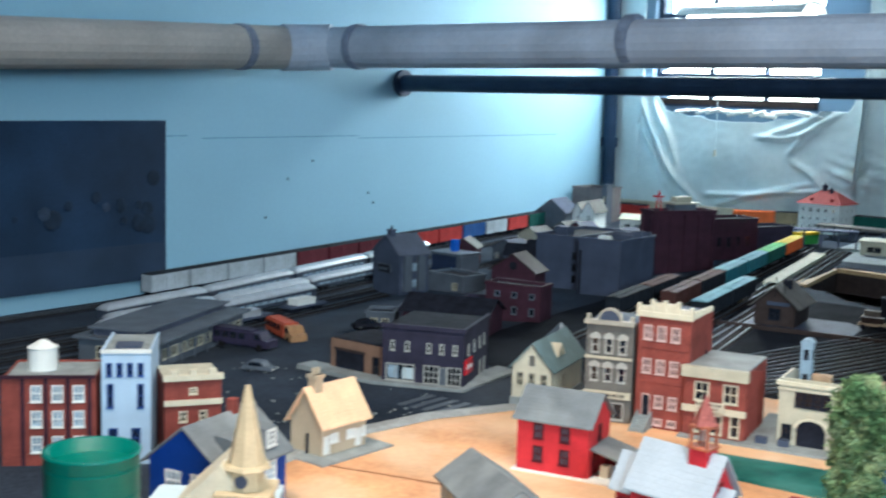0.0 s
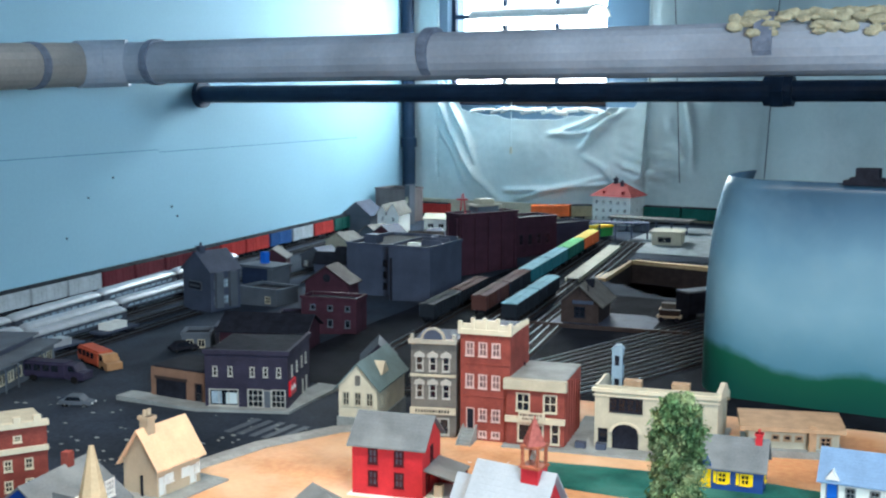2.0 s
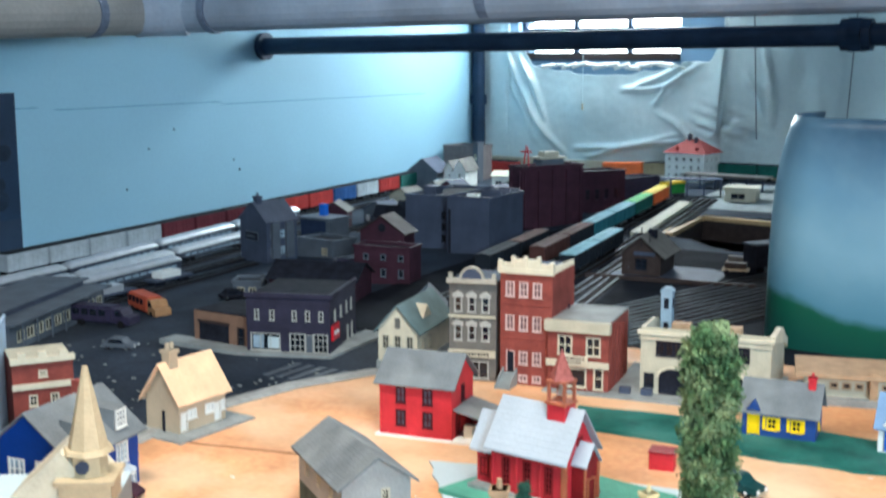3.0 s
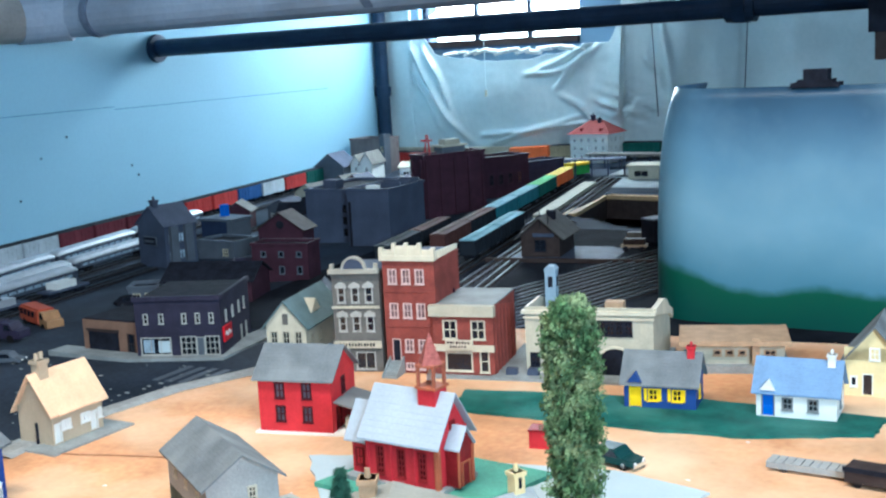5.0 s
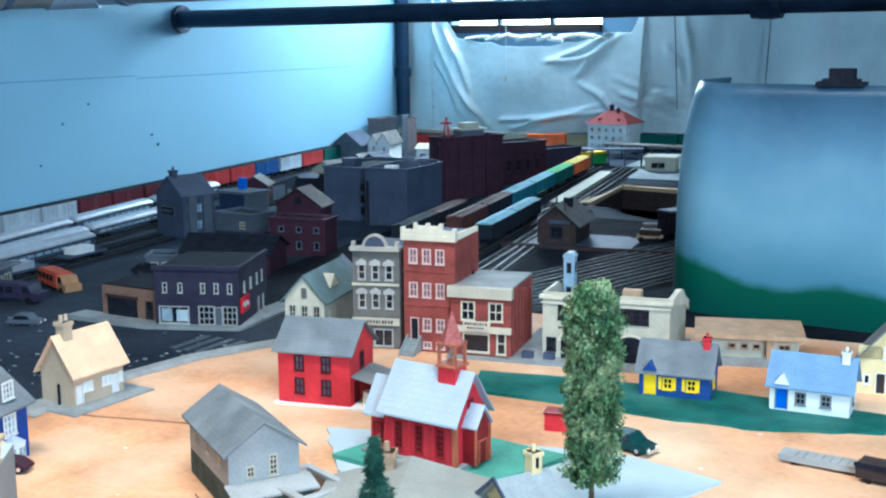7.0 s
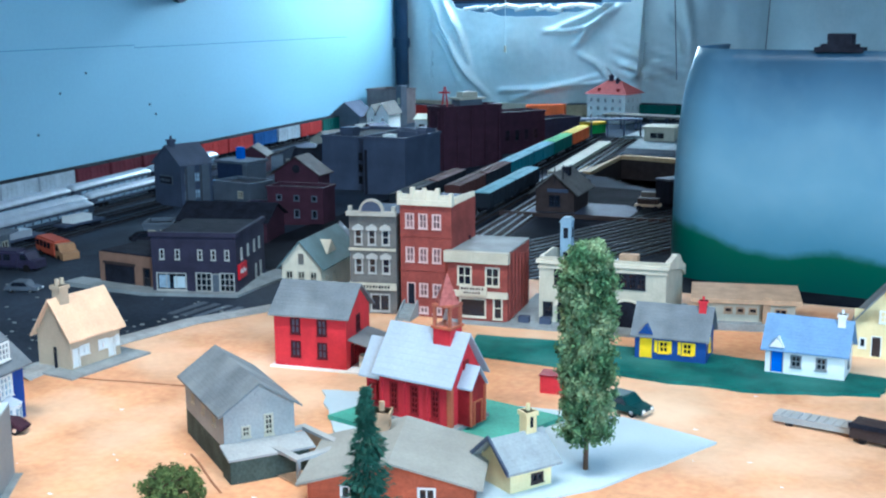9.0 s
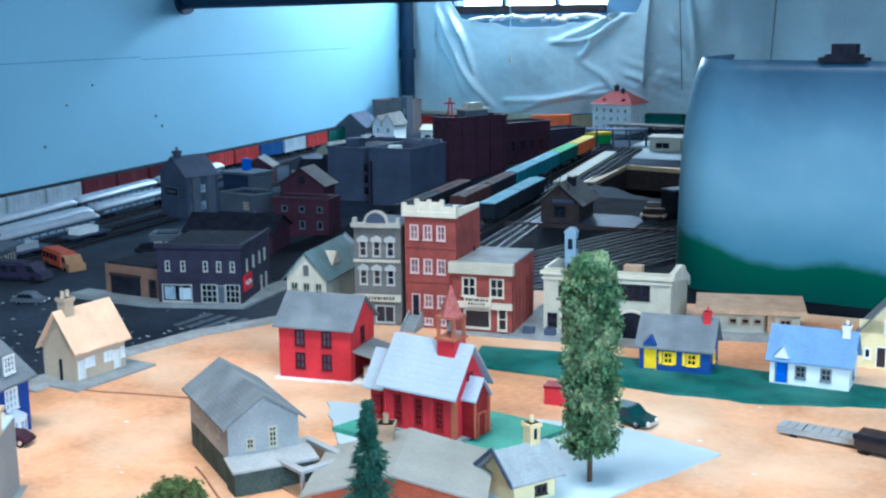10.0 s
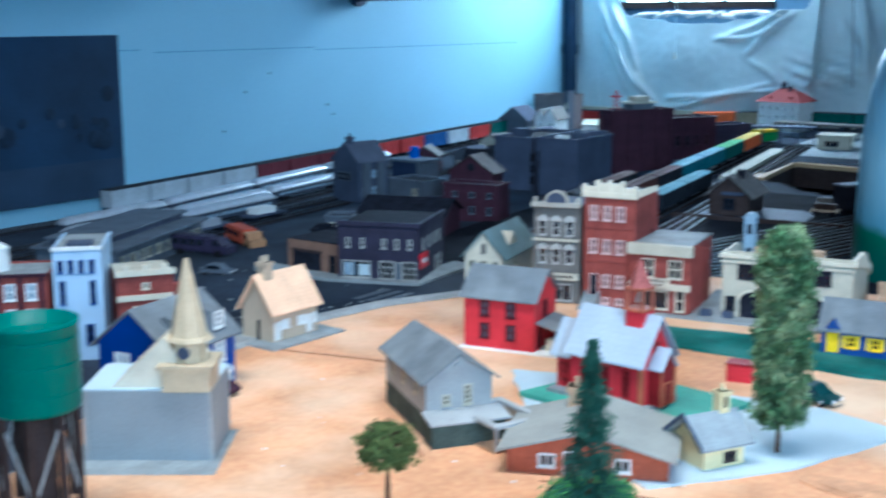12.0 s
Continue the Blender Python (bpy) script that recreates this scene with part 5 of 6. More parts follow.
for i in range(8):
    a = i * 0.785
    x, y = R * .85 * math.cos(a), R * .85 * math.sin(a)
    part("leg", bx(x - 0.002, x + 0.002, y - 0.002, y + 0.002, 0, 0.072), M_WOODD, t)
    b = a + 0.785
    part("brace", cy((x, y, 0.01 if i % 2 else 0.065), (R * .85 * math.cos(b), R * .85 * math.sin(b), 0.065 if i % 2 else 0.01), 0.001, n=5), M_GREYW, t)
part("standpipe", cy((0, 0, 0), (0, 0, 0.072), 0.012, n=14), M_WOODD, t)
patch("tank_base", [(-0.53, 0.50), (-0.40, 0.55), (-0.37, 0.66), (-0.45, 0.68), (-0.53, 0.63)], -0.045, -0.0012, M_SLAB, "pale card base under the tank and church", "base")

# blue house with white dormers
t = thing("dormered_blue_house", "deep blue house with grey roof and white dormer windows", "house", -0.622, 0.781, -0.001, 10)
w, d, h, r = 0.080, 0.090, 0.052, 0.032
MB = mat("deep_blue_wall", C(20, 62, 140), 0.55, var=0.12, scale=40)
shell(t, w, d, h, MB, [("F", 0.018, 0.026, 0.016, 0.018, 2, 3), ("F", 0.046, 0.026, 0.016, 0.018, 2, 3), ("R", 0.018, 0.026, 0.015, 0.018, 3, 3), ("R", 0.060, 0.026, 0.015, 0.018, 3, 3)], gable=r, along="y", frame_m=M_WHITE, pane_m=M_LGLASS)
gable_roof(t, w, d, h, r, M_ROOFG, along="y", over=0.006)
for y in (0.016, 0.060):
    dm = part("dormer", prism(bmesh.new(), [(w - 0.022, h + 0.004), (w - 0.001, h + 0.004), (w - 0.001, h + 0.022), (w - 0.022, h + 0.024)], "y", y, y + 0.017), M_ROOFG, t)
    window(dm, FACES["R"](w - 0.0004, d), y + 0.002, h + 0.0055, 0.013, 0.015, M_WHITE, M_LGLASS, 3, 3, "dormer_window")
bay = part("bay_window", cy((w + 0.001, 0.067, 0.0), (w + 0.001, 0.067, 0.020), 0.011, n=8), M_WHITE, t)
for k, a in enumerate((-50, 0, 50)):
    q = pose(w + 0.001, 0.067, 0, 0, 0, a)
    part("bay_pane", bx(0.0098, 0.0108, -0.0028, 0.0028, 0.005, 0.017, q), M_LGLASS, bay)
part("bay_roof", cy((w + 0.001, 0.067, 0.020), (w + 0.001, 0.067, 0.026), 0.012, 0.003, n=8), M_ROOFL, bay)
part("chimney", bx(w * .5 - 0.004, w * .5 + 0.004, 0.06, 0.068, h + r - 0.01, h + r + 0.012), M_BRICK, t)

# pale blue narrow block, brick blocks beside it
w, d, h = 0.052, 0.10, 0.125
t = thing("pale_blue_block", "tall pale blue building with narrow arched windows", "building", -0.868, 0.913, -0.042, 46)
shell(t, w, d, h, M_TEALW, grid_wins("F", (0.008, 0.019, 0.030, 0.041), (0.100,), 0.0055, 0.014, 2, 1) + grid_wins("F", (0.009, 0.041), (0.065,), 0.006, 0.026, 2, 1) + grid_wins("F", (0.012, 0.036), (0.02,), 0.009, 0.022), frame_m=M_BLUEP)
part("roof", bx(0.002, w - 0.002, 0.002, d - 0.002, h - 0.002, h + 0.001), M_CONC, t)
part("skylight", bx(0.012, 0.04, 0.02, 0.045, h + 0.001, h + 0.004), M_DGREY, t)
part("parapet", bx(-0.001, w + 0.001, -0.0015, 0.002, h, h + 0.004), M_WHITE, t)
for a in ((-0.001, 0.002), (w - 0.002, w + 0.001)):
    part("parapet", bx(*a, 0.002, d, h, h + 0.003), M_TEALW, t)
w, d, h = 0.098, 0.09, 0.098
t = thing("red_brick_block", "red brick commercial block with white windows", "building", -0.940, 0.838, -0.042, 46)
shell(t, w, d, h, M_BRICK, grid_wins("F", (0.036, 0.058, 0.080), (0.016, 0.044, 0.072), 0.011, 0.018, 2, 2), frame_m=M_WHITE, pane_m=M_LGLASS)
part("roof", bx(0.002, w - 0.002, 0.002, d - 0.002, h - 0.004, h - 0.002), M_CONC, t)
for x in (0.022, 0.046, 0.069, 0.0915):
    part("pilaster", bx(x - 0.002, x + 0.002, -0.002, 0, 0, h), M_BRICKM, t)
part("cornice", bx(-0.001, w, -0.003, 0.002, h, h + 0.003), M_BRICKM, t)
tk = thing("white_roof_tank", "white roof tank on the brick block", "tank", -0.955, 0.90, 0.053)
part("drum", cy((0, 0, 0), (0, 0, 0.026), 0.016, n=20), M_WHITE, tk)
part("lid", cy((0, 0, 0.026), (0, 0, 0.034), 0.017, 0.003, n=20), M_WHITE, tk)
w, d, h = 0.062, 0.07, 0.092
t = thing("cornice_brick_block", "dark red brick block with cream cornice and band", "building", -0.828, 0.966, -0.042, 58)
shell(t, w, d, h, M_BRICK, grid_wins("F", (0.02, 0.042), (0.022, 0.045), 0.008, 0.012) + grid_wins("F", (0.031,), (0.076,), 0.008, 0.007), frame_m=M_CREAM)
part("cornice", bx(-0.002, w + 0.002, -0.004, 0.004, h, h + 0.006), M_CREAM, t)
for x in (0.01, 0.031, 0.052):
    part("bracket", bx(x - 0.004, x + 0.004, -0.0035, 0.003, h + 0.006, h + 0.012), M_CREAM, t)
part("band", bx(-0.001, w + 0.001, -0.003, 0, 0.064, 0.070), M_CREAM, t)
part("roof", bx(0, w, 0.004, d, h, h + 0.002), M_STONEC, t)

# long passenger station
t = thing("long_station", "long low grey station with a stepped grey roof", "station", -1.215, 1.266, -0.053, 112)
w, d, h = 0.30, 0.13, 0.040
shell(t, w, d, h, M_MGREY, [("F", 0.02 + k * 0.028, 0.012, 0.02, 0.016, 1, 2) for k in range(10)] + [("L", 0.03, 0.01, 0.02, 0.02), ("L", 0.08, 0.01, 0.02, 0.02)], frame_m=M_STONEC)
part("roof", bx(-0.008, w + 0.008, -0.012, d + 0.006, h, h + 0.004), M_MGREY, t)
part("clerestory", bx(0.01, w - 0.01, 0.03, d - 0.02, h + 0.004, h + 0.014), M_DGREY, t)
part("ridge_roof", bx(0.005, w - 0.005, 0.022, d - 0.012, h + 0.014, h + 0.017), M_MGREY, t)
for k in range(7):
    part("canopy_post", bx(0.02 + k * 0.043, 0.022 + k * 0.043, -0.010, -0.008, 0, h), M_MGREY, t)

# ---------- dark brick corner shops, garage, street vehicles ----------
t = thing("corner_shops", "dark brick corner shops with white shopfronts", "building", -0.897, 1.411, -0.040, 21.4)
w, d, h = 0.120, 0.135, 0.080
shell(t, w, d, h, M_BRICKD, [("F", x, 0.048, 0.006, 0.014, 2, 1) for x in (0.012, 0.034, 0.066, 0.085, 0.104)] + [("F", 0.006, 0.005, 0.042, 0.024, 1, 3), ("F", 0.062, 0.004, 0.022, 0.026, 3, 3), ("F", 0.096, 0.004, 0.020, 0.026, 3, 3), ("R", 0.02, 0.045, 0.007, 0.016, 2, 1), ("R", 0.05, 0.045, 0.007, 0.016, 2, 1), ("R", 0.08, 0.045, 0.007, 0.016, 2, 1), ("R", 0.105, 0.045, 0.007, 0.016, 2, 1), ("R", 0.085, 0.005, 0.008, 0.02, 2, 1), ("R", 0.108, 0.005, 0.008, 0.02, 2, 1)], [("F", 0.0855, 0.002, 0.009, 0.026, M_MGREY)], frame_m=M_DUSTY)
part("display_card", bx(0.009, 0.024, 0.0008, 0.0012, 0.008, 0.026), M_LGLASS, t)
part("display_card", bx(0.030, 0.046, 0.0008, 0.0012, 0.008, 0.024), M_SLAB, t)
part("parapet", bx(-0.002, w + 0.002, -0.003, 0.002, h, h + 0.006), M_BRICKD, t)
part("parapet", bx(w - 0.002, w + 0.003, 0.002, d, h, h + 0.006), M_BRICKD, t)
part("roof", bx(0.002, w - 0.002, 0.002, d - 0.001, h - 0.002, h + 0.001), M_BLACK, t)
sg = part("sign", bx(w + 0.0003, w + 0.003, 0.004, 0.038, 0.020, 0.041), mat("red_enamel_sign", C(205, 30, 44), 0.35, var=0.06), t, "red enamel advertising sign")
bm = bmesh.new()
for k in range(12):
    y = 0.008 + k * 0.0021
    zz = 0.030 + 0.0022 * math.sin(k * 1.1)
    box(bm, w + 0.003, w + 0.0036, y, y + 0.0017, zz - 0.0016, zz + 0.0022)
part("wave_band", bm, M_WHITE, sg)
t = thing("brick_garage", "low tan brick garage with a dark open bay", "garage", -1.008, 1.424, -0.042, 0)
w, d, h = 0.100, 0.085, 0.048
shell(t, w, d, h, mat("tan_brick_wall", C(128, 100, 84), 0.75, var=0.15, scale=60), [("F", 0.082, 0.004, 0.013, 0.028, 2, 1), ], frame_m=M_WOODD)
# flat black panel on the closed wall gives the bay's dark interior
part("bay_door", bx(0.010, 0.066, -0.0006, -0.0002, 0.001, 0.032), M_BLACK, t, "black panel for the shade inside the vehicle bay")
part("lintel", bx(0.008, 0.068, -0.002, -0.0002, 0.032, 0.036), M_WOODD, t)
part("roof", bx(0.002, w - 0.002, 0.002, d, h, h + 0.002), M_BLACK, t)
chimney(t, 0.082, 0.05, h, h + 0.016, 0.006, M_CONC)


def coach_bus(x, y, z, ang, body, roof, name, label, L=0.10, W=0.03, H=0.032):
    t = thing(name, label, "truck", x, y, z, ang, "street vehicles")
    b = bx(0, L * .72, 0, W, 0.006, H)
    bmesh.ops.bevel(b, geom=b.edges[:], offset=0.003, segments=3, affect="EDGES")
    part("body", b, body, t)
    c = prism(bmesh.new(), [(L * .725, 0.006), (L, 0.006), (L, H * .55), (L * .9, H * .6), (L * .84, H * .92), (L * .725, H * .92)], "y", 0.001, W - 0.001)
    part("cab", c, roof, t)
    part("cab_window", prism(bmesh.new(), [(L * .76, H * .6), (L * .87, H * .6), (L * .83, H * .86), (L * .76, H * .86)], "y", 0.0004, W - 0.0004), M_GLASS, t)
    for k in range(4):
        part("side_window", bx(0.006 + k * 0.016, 0.018 + k * 0.016, -0.0003, W + 0.0003, H * .55, H * .85), M_GLASS, t)
    for wx in (L * .18, L * .85):
        for wy in (0.0, W - 0.005):
            part("wheel", cy((wx, wy, 0.006), (wx, wy + 0.005, 0.006), 0.006, n=14), M_TYRE, t)
    return t


M_ORNG = mat("orange_truck_paint", C(178, 82, 58), 0.6, var=0.12)
M_MUST = mat("dull_cream_truck_paint", C(168, 128, 92), 0.6, var=0.15)
M_PURP = mat("dusty_purple_paint", C(48, 44, 66), 0.7, var=0.2)
coach_bus(-1.315, 1.585, -0.056, -22, M_ORNG, M_MUST, "orange_truck", "orange delivery truck with a cream cab", 0.115)
coach_bus(-1.285, 1.435, -0.05, 12, M_PURP, M_PURP, "purple_bus", "dusty dark purple bus parked on the street", 0.11)
car("grey_car", "pale grey parked saloon car", -1.10, 1.33, -0.045, 20, M_MGREY)
car("black_car", "black parked saloon car", -1.19, 1.68, -0.045, 60, M_BLACK)
car("dark_red_car", "dark red saloon car on the street", -0.528, 0.862, 0.0, 200, M_BRICKM, 0.036, 0.016, 0.012)

# ---------- middle town ----------
def block(name, label, x, y, z, ang, w, d, h, wall, wins=(), roof=M_BLACK, parapet=True, frame_m=M_STONEC, cat="building"):
    t = thing(name, label, cat, x, y, z, ang)
    shell(t, w, d, h, wall, wins, frame_m=frame_m)
    part("roof", bx(0.002, w - 0.002, 0.002, d - 0.002, h - 0.003, h - 0.001), roof, t)
    if parapet:
        for a in ((-0.002, w + 0.002, -0.002, 0.003), (-0.002, w + 0.002, d - 0.003, d + 0.002), (-0.002, 0.003, 0.003, d - 0.003), (w - 0.003, w + 0.002, 0.003, d - 0.003)):
            part("parapet", bx(*a, h, h + 0.005), wall, t)
    return t


def gz(x, y):
    return ground_z(x, y) - 0.001


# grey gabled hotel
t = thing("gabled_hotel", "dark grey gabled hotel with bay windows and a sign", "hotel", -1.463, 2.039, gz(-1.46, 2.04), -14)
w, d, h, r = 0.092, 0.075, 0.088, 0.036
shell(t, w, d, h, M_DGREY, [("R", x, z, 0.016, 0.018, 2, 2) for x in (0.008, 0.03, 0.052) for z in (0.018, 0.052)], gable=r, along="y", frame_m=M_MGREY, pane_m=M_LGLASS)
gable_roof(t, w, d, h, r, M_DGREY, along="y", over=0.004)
chimney(t, w * .5, 0.012, h + r - 0.012, h + r + 0.012, 0.006, M_DGREY)
for x in (0.010, 0.045):
    part("bay", bx(w, w + 0.008, x, x + 0.018, 0.012, 0.085), M_MGREY, t)
sgn = part("sign", bx(0.022, 0.062, -0.003, -0.0004, 0.048, 0.062), M_BLACK, t)
part("sign_border", bx(0.020, 0.064, -0.0016, -0.0004, 0.046, 0.064), M_MGREY, sgn)
bars(sgn, pose(0, -0.0016, 0), 0.025, 0.052, 0.034, 0.006, 8, M_MGREY)
# low grey shop with a dark roof house on it
block("low_grey_shop", "low pale grey shop under a dark flat roof", -1.372, 2.111, gz(-1.36, 2.1), -6, 0.10, 0.07, 0.036, M_MGREY, [("F", 0.07, 0.01, 0.014, 0.014)])
t = thing("dark_pent_house", "dark blue-black flat-roofed block with a grey side", "building", -1.45, 2.22, gz(-1.45, 2.22), -4)
part("wall", bx(0, 0.072, 0, 0.06, 0, 0.062), mat("dark_blue_wall_mid", C(36, 48, 72), 0.6, var=0.15), t)
part("side_wall", bx(0.0723, 0.086, 0.0, 0.06, 0, 0.06), M_MGREY, t)
part("roof", bx(-0.004, 0.09, -0.006, 0.064, 0.062, 0.067), M_MGREY, t)
part("flue", bx(0.028, 0.042, 0.03, 0.044, 0.067, 0.092), M_BLUED, t, "bright blue stack")
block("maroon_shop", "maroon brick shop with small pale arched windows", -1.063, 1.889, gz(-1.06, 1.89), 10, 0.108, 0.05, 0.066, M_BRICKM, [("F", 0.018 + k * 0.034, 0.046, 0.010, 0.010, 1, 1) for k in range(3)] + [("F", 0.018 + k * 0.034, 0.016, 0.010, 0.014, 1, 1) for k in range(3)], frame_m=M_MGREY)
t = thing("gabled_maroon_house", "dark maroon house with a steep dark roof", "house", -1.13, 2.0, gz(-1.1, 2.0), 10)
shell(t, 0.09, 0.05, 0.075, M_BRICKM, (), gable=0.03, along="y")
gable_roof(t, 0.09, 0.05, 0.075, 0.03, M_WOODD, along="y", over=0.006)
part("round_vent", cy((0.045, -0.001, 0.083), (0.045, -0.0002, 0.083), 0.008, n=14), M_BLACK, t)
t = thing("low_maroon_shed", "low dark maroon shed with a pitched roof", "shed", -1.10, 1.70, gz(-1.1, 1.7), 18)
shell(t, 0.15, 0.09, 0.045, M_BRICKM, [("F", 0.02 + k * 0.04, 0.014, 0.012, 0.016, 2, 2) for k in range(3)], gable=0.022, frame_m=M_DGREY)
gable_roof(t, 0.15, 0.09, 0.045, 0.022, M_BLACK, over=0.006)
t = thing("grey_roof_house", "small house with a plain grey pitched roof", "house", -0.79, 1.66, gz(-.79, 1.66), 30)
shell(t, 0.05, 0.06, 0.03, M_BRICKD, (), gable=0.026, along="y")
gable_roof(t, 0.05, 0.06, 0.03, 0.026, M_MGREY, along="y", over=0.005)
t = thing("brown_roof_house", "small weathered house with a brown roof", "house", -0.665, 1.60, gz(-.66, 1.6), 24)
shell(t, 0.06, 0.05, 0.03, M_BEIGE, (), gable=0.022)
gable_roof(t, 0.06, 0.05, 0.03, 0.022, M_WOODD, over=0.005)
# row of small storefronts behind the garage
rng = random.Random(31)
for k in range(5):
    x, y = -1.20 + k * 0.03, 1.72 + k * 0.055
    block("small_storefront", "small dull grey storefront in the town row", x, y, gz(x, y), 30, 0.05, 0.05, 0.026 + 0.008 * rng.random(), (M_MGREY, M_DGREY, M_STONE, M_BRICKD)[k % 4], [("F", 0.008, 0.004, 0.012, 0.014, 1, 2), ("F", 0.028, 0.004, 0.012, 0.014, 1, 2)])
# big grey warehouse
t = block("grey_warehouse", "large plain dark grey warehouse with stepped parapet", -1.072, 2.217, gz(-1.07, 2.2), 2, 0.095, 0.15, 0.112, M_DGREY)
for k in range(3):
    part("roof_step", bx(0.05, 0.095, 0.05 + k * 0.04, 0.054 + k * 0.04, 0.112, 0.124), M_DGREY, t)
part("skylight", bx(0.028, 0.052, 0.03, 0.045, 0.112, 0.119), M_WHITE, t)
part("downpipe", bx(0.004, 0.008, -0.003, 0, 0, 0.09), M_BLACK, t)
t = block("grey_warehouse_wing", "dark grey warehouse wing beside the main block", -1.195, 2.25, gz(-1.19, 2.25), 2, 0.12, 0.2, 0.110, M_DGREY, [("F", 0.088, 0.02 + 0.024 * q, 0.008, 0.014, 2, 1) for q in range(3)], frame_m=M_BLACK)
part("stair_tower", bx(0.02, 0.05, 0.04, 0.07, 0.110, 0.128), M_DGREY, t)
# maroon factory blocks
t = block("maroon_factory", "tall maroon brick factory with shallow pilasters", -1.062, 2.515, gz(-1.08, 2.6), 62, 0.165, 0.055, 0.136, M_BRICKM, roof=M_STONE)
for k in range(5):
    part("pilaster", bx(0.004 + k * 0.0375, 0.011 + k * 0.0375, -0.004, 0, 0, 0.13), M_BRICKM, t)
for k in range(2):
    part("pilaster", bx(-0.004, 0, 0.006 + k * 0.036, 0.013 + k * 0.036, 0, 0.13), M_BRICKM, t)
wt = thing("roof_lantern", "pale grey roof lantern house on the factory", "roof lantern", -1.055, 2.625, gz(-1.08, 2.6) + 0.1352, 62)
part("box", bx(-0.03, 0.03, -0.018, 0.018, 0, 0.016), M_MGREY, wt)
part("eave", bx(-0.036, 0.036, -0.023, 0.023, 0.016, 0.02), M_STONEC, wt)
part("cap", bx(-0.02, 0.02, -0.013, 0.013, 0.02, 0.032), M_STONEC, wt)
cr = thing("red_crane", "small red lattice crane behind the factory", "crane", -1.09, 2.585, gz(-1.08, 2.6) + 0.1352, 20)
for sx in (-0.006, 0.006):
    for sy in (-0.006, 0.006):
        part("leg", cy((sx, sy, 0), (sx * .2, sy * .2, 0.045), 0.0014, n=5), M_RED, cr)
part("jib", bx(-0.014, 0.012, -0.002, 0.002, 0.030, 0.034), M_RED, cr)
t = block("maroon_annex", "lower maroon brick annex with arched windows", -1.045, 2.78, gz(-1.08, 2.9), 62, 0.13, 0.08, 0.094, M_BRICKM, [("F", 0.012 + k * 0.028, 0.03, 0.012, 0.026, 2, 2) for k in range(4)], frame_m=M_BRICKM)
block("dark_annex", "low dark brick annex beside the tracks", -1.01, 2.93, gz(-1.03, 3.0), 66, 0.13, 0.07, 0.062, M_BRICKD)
t = thing("loading_canopy", "long dark loading canopy on posts", "canopy", -1.00, 3.10, gz(-1.0, 3.1), 20)
part("roof", bx(0, 0.18, 0, 0.05, 0.046, 0.050), M_DGREY, t)
for k in range(5):
    part("post", bx(0.005 + k * 0.042, 0.009 + k * 0.042, 0.004, 0.008, 0, 0.046), M_DGREY, t)
# dark freight shed with pitched roof
t = thing("freight_shed", "dark brown freight shed with a grey pitched roof", "shed", -0.655, 2.135, gz(-.63, 2.2) + 0.006, 8)
shell(t, 0.07, 0.10, 0.040, M_WOODD, [("F", 0.025, 0.01, 0.02, 0.02, 2, 2)], gable=0.03, along="y", frame_m=M_BLACK)
gable_roof(t, 0.07, 0.10, 0.040, 0.03, M_STONE, along="y", over=0.010)
part("roof_box", bx(0.036, 0.05, 0.04, 0.055, 0.06, 0.076), M_BLACK, t)
part("sign", bx(0.022, 0.060, -0.003, -0.0004, 0.036, 0.042), M_DGREY, t)
for x in (0.012, 0.035, 0.05):
    part("finial", cy((x, 0.0, 0.05), (x, 0.0, 0.086), 0.0008, n=5), M_BLACK, t)
part("platform", bx(-0.02, 0.17, -0.02, 0.12, -0.01, -0.001), M_DGREY, t)
part("retaining_wall", bx(-0.06, 0.24, -0.026, -0.0205, -0.05, 0.002), M_WOODD, t)
for x, y, L in ((-0.515, 2.28, 0.06), (-0.50, 2.22, 0.045)):
    t = thing("baggage_cart", "grey wooden baggage cart loaded with crates", "cart", x, y, gz(x, y) + 0.005, 10, "carts by the shed")
    part("bed", bx(0, L, 0, 0.022, 0.008, 0.012), M_BEIGE, t)
    part("load", bx(0.004, L - 0.004, 0.002, 0.02, 0.012, 0.022), M_WOODD if L < .05 else M_STONE, t)
    for wx in (0.008, L - 0.008):
        part("wheel", cy((wx, -0.001, 0.005), (wx, 0.023, 0.005), 0.005, n=12), M_BLACK, t)

# ---------- far end ----------
t = thing("red_roofed_hotel", "white hotel with small windows and a red hipped roof", "hotel", -1.088, 3.41, gz(-1.1, 3.4), -6)
w, d, h = 0.120, 0.10, 0.087
shell(t, w, d, h, M_WHITE, [("F", 0.008 + k * 0.0225, z, 0.010, 0.012, 2, 2) for k in range(5) for z in (0.018, 0.041, 0.064)] + [("R", 0.012 + k * 0.03, z, 0.010, 0.013, 2, 2) for k in range(3) for z in (0.018, 0.041, 0.064)], frame_m=M_WHITE)
bm = bmesh.new()
e = 0.008
vs = [bm.verts.new(v) for v in ((-e, -e, h), (w + e, -e, h), (w + e, d + e, h), (-e, d + e, h), (0.04, d / 2, h + 0.037), (w - 0.04, d / 2, h + 0.037))]
for f in ((0, 1, 5, 4), (2, 3, 4, 5), (3, 0, 4), (1, 2, 5), (3, 2, 1, 0)):
    bm.faces.new([vs[i] for i in f])
part("roof", bm, mat("red_tile_roof", C(134, 62, 60), 0.8, var=0.15, scale=120), t)
chimney(t, 0.05, d / 2, h + 0.031, h + 0.050, 0.005, M_BRICKD)
chimney(t, 0.075, d / 2 - 0.01, h + 0.026, h + 0.042, 0.004, M_BRICKD)
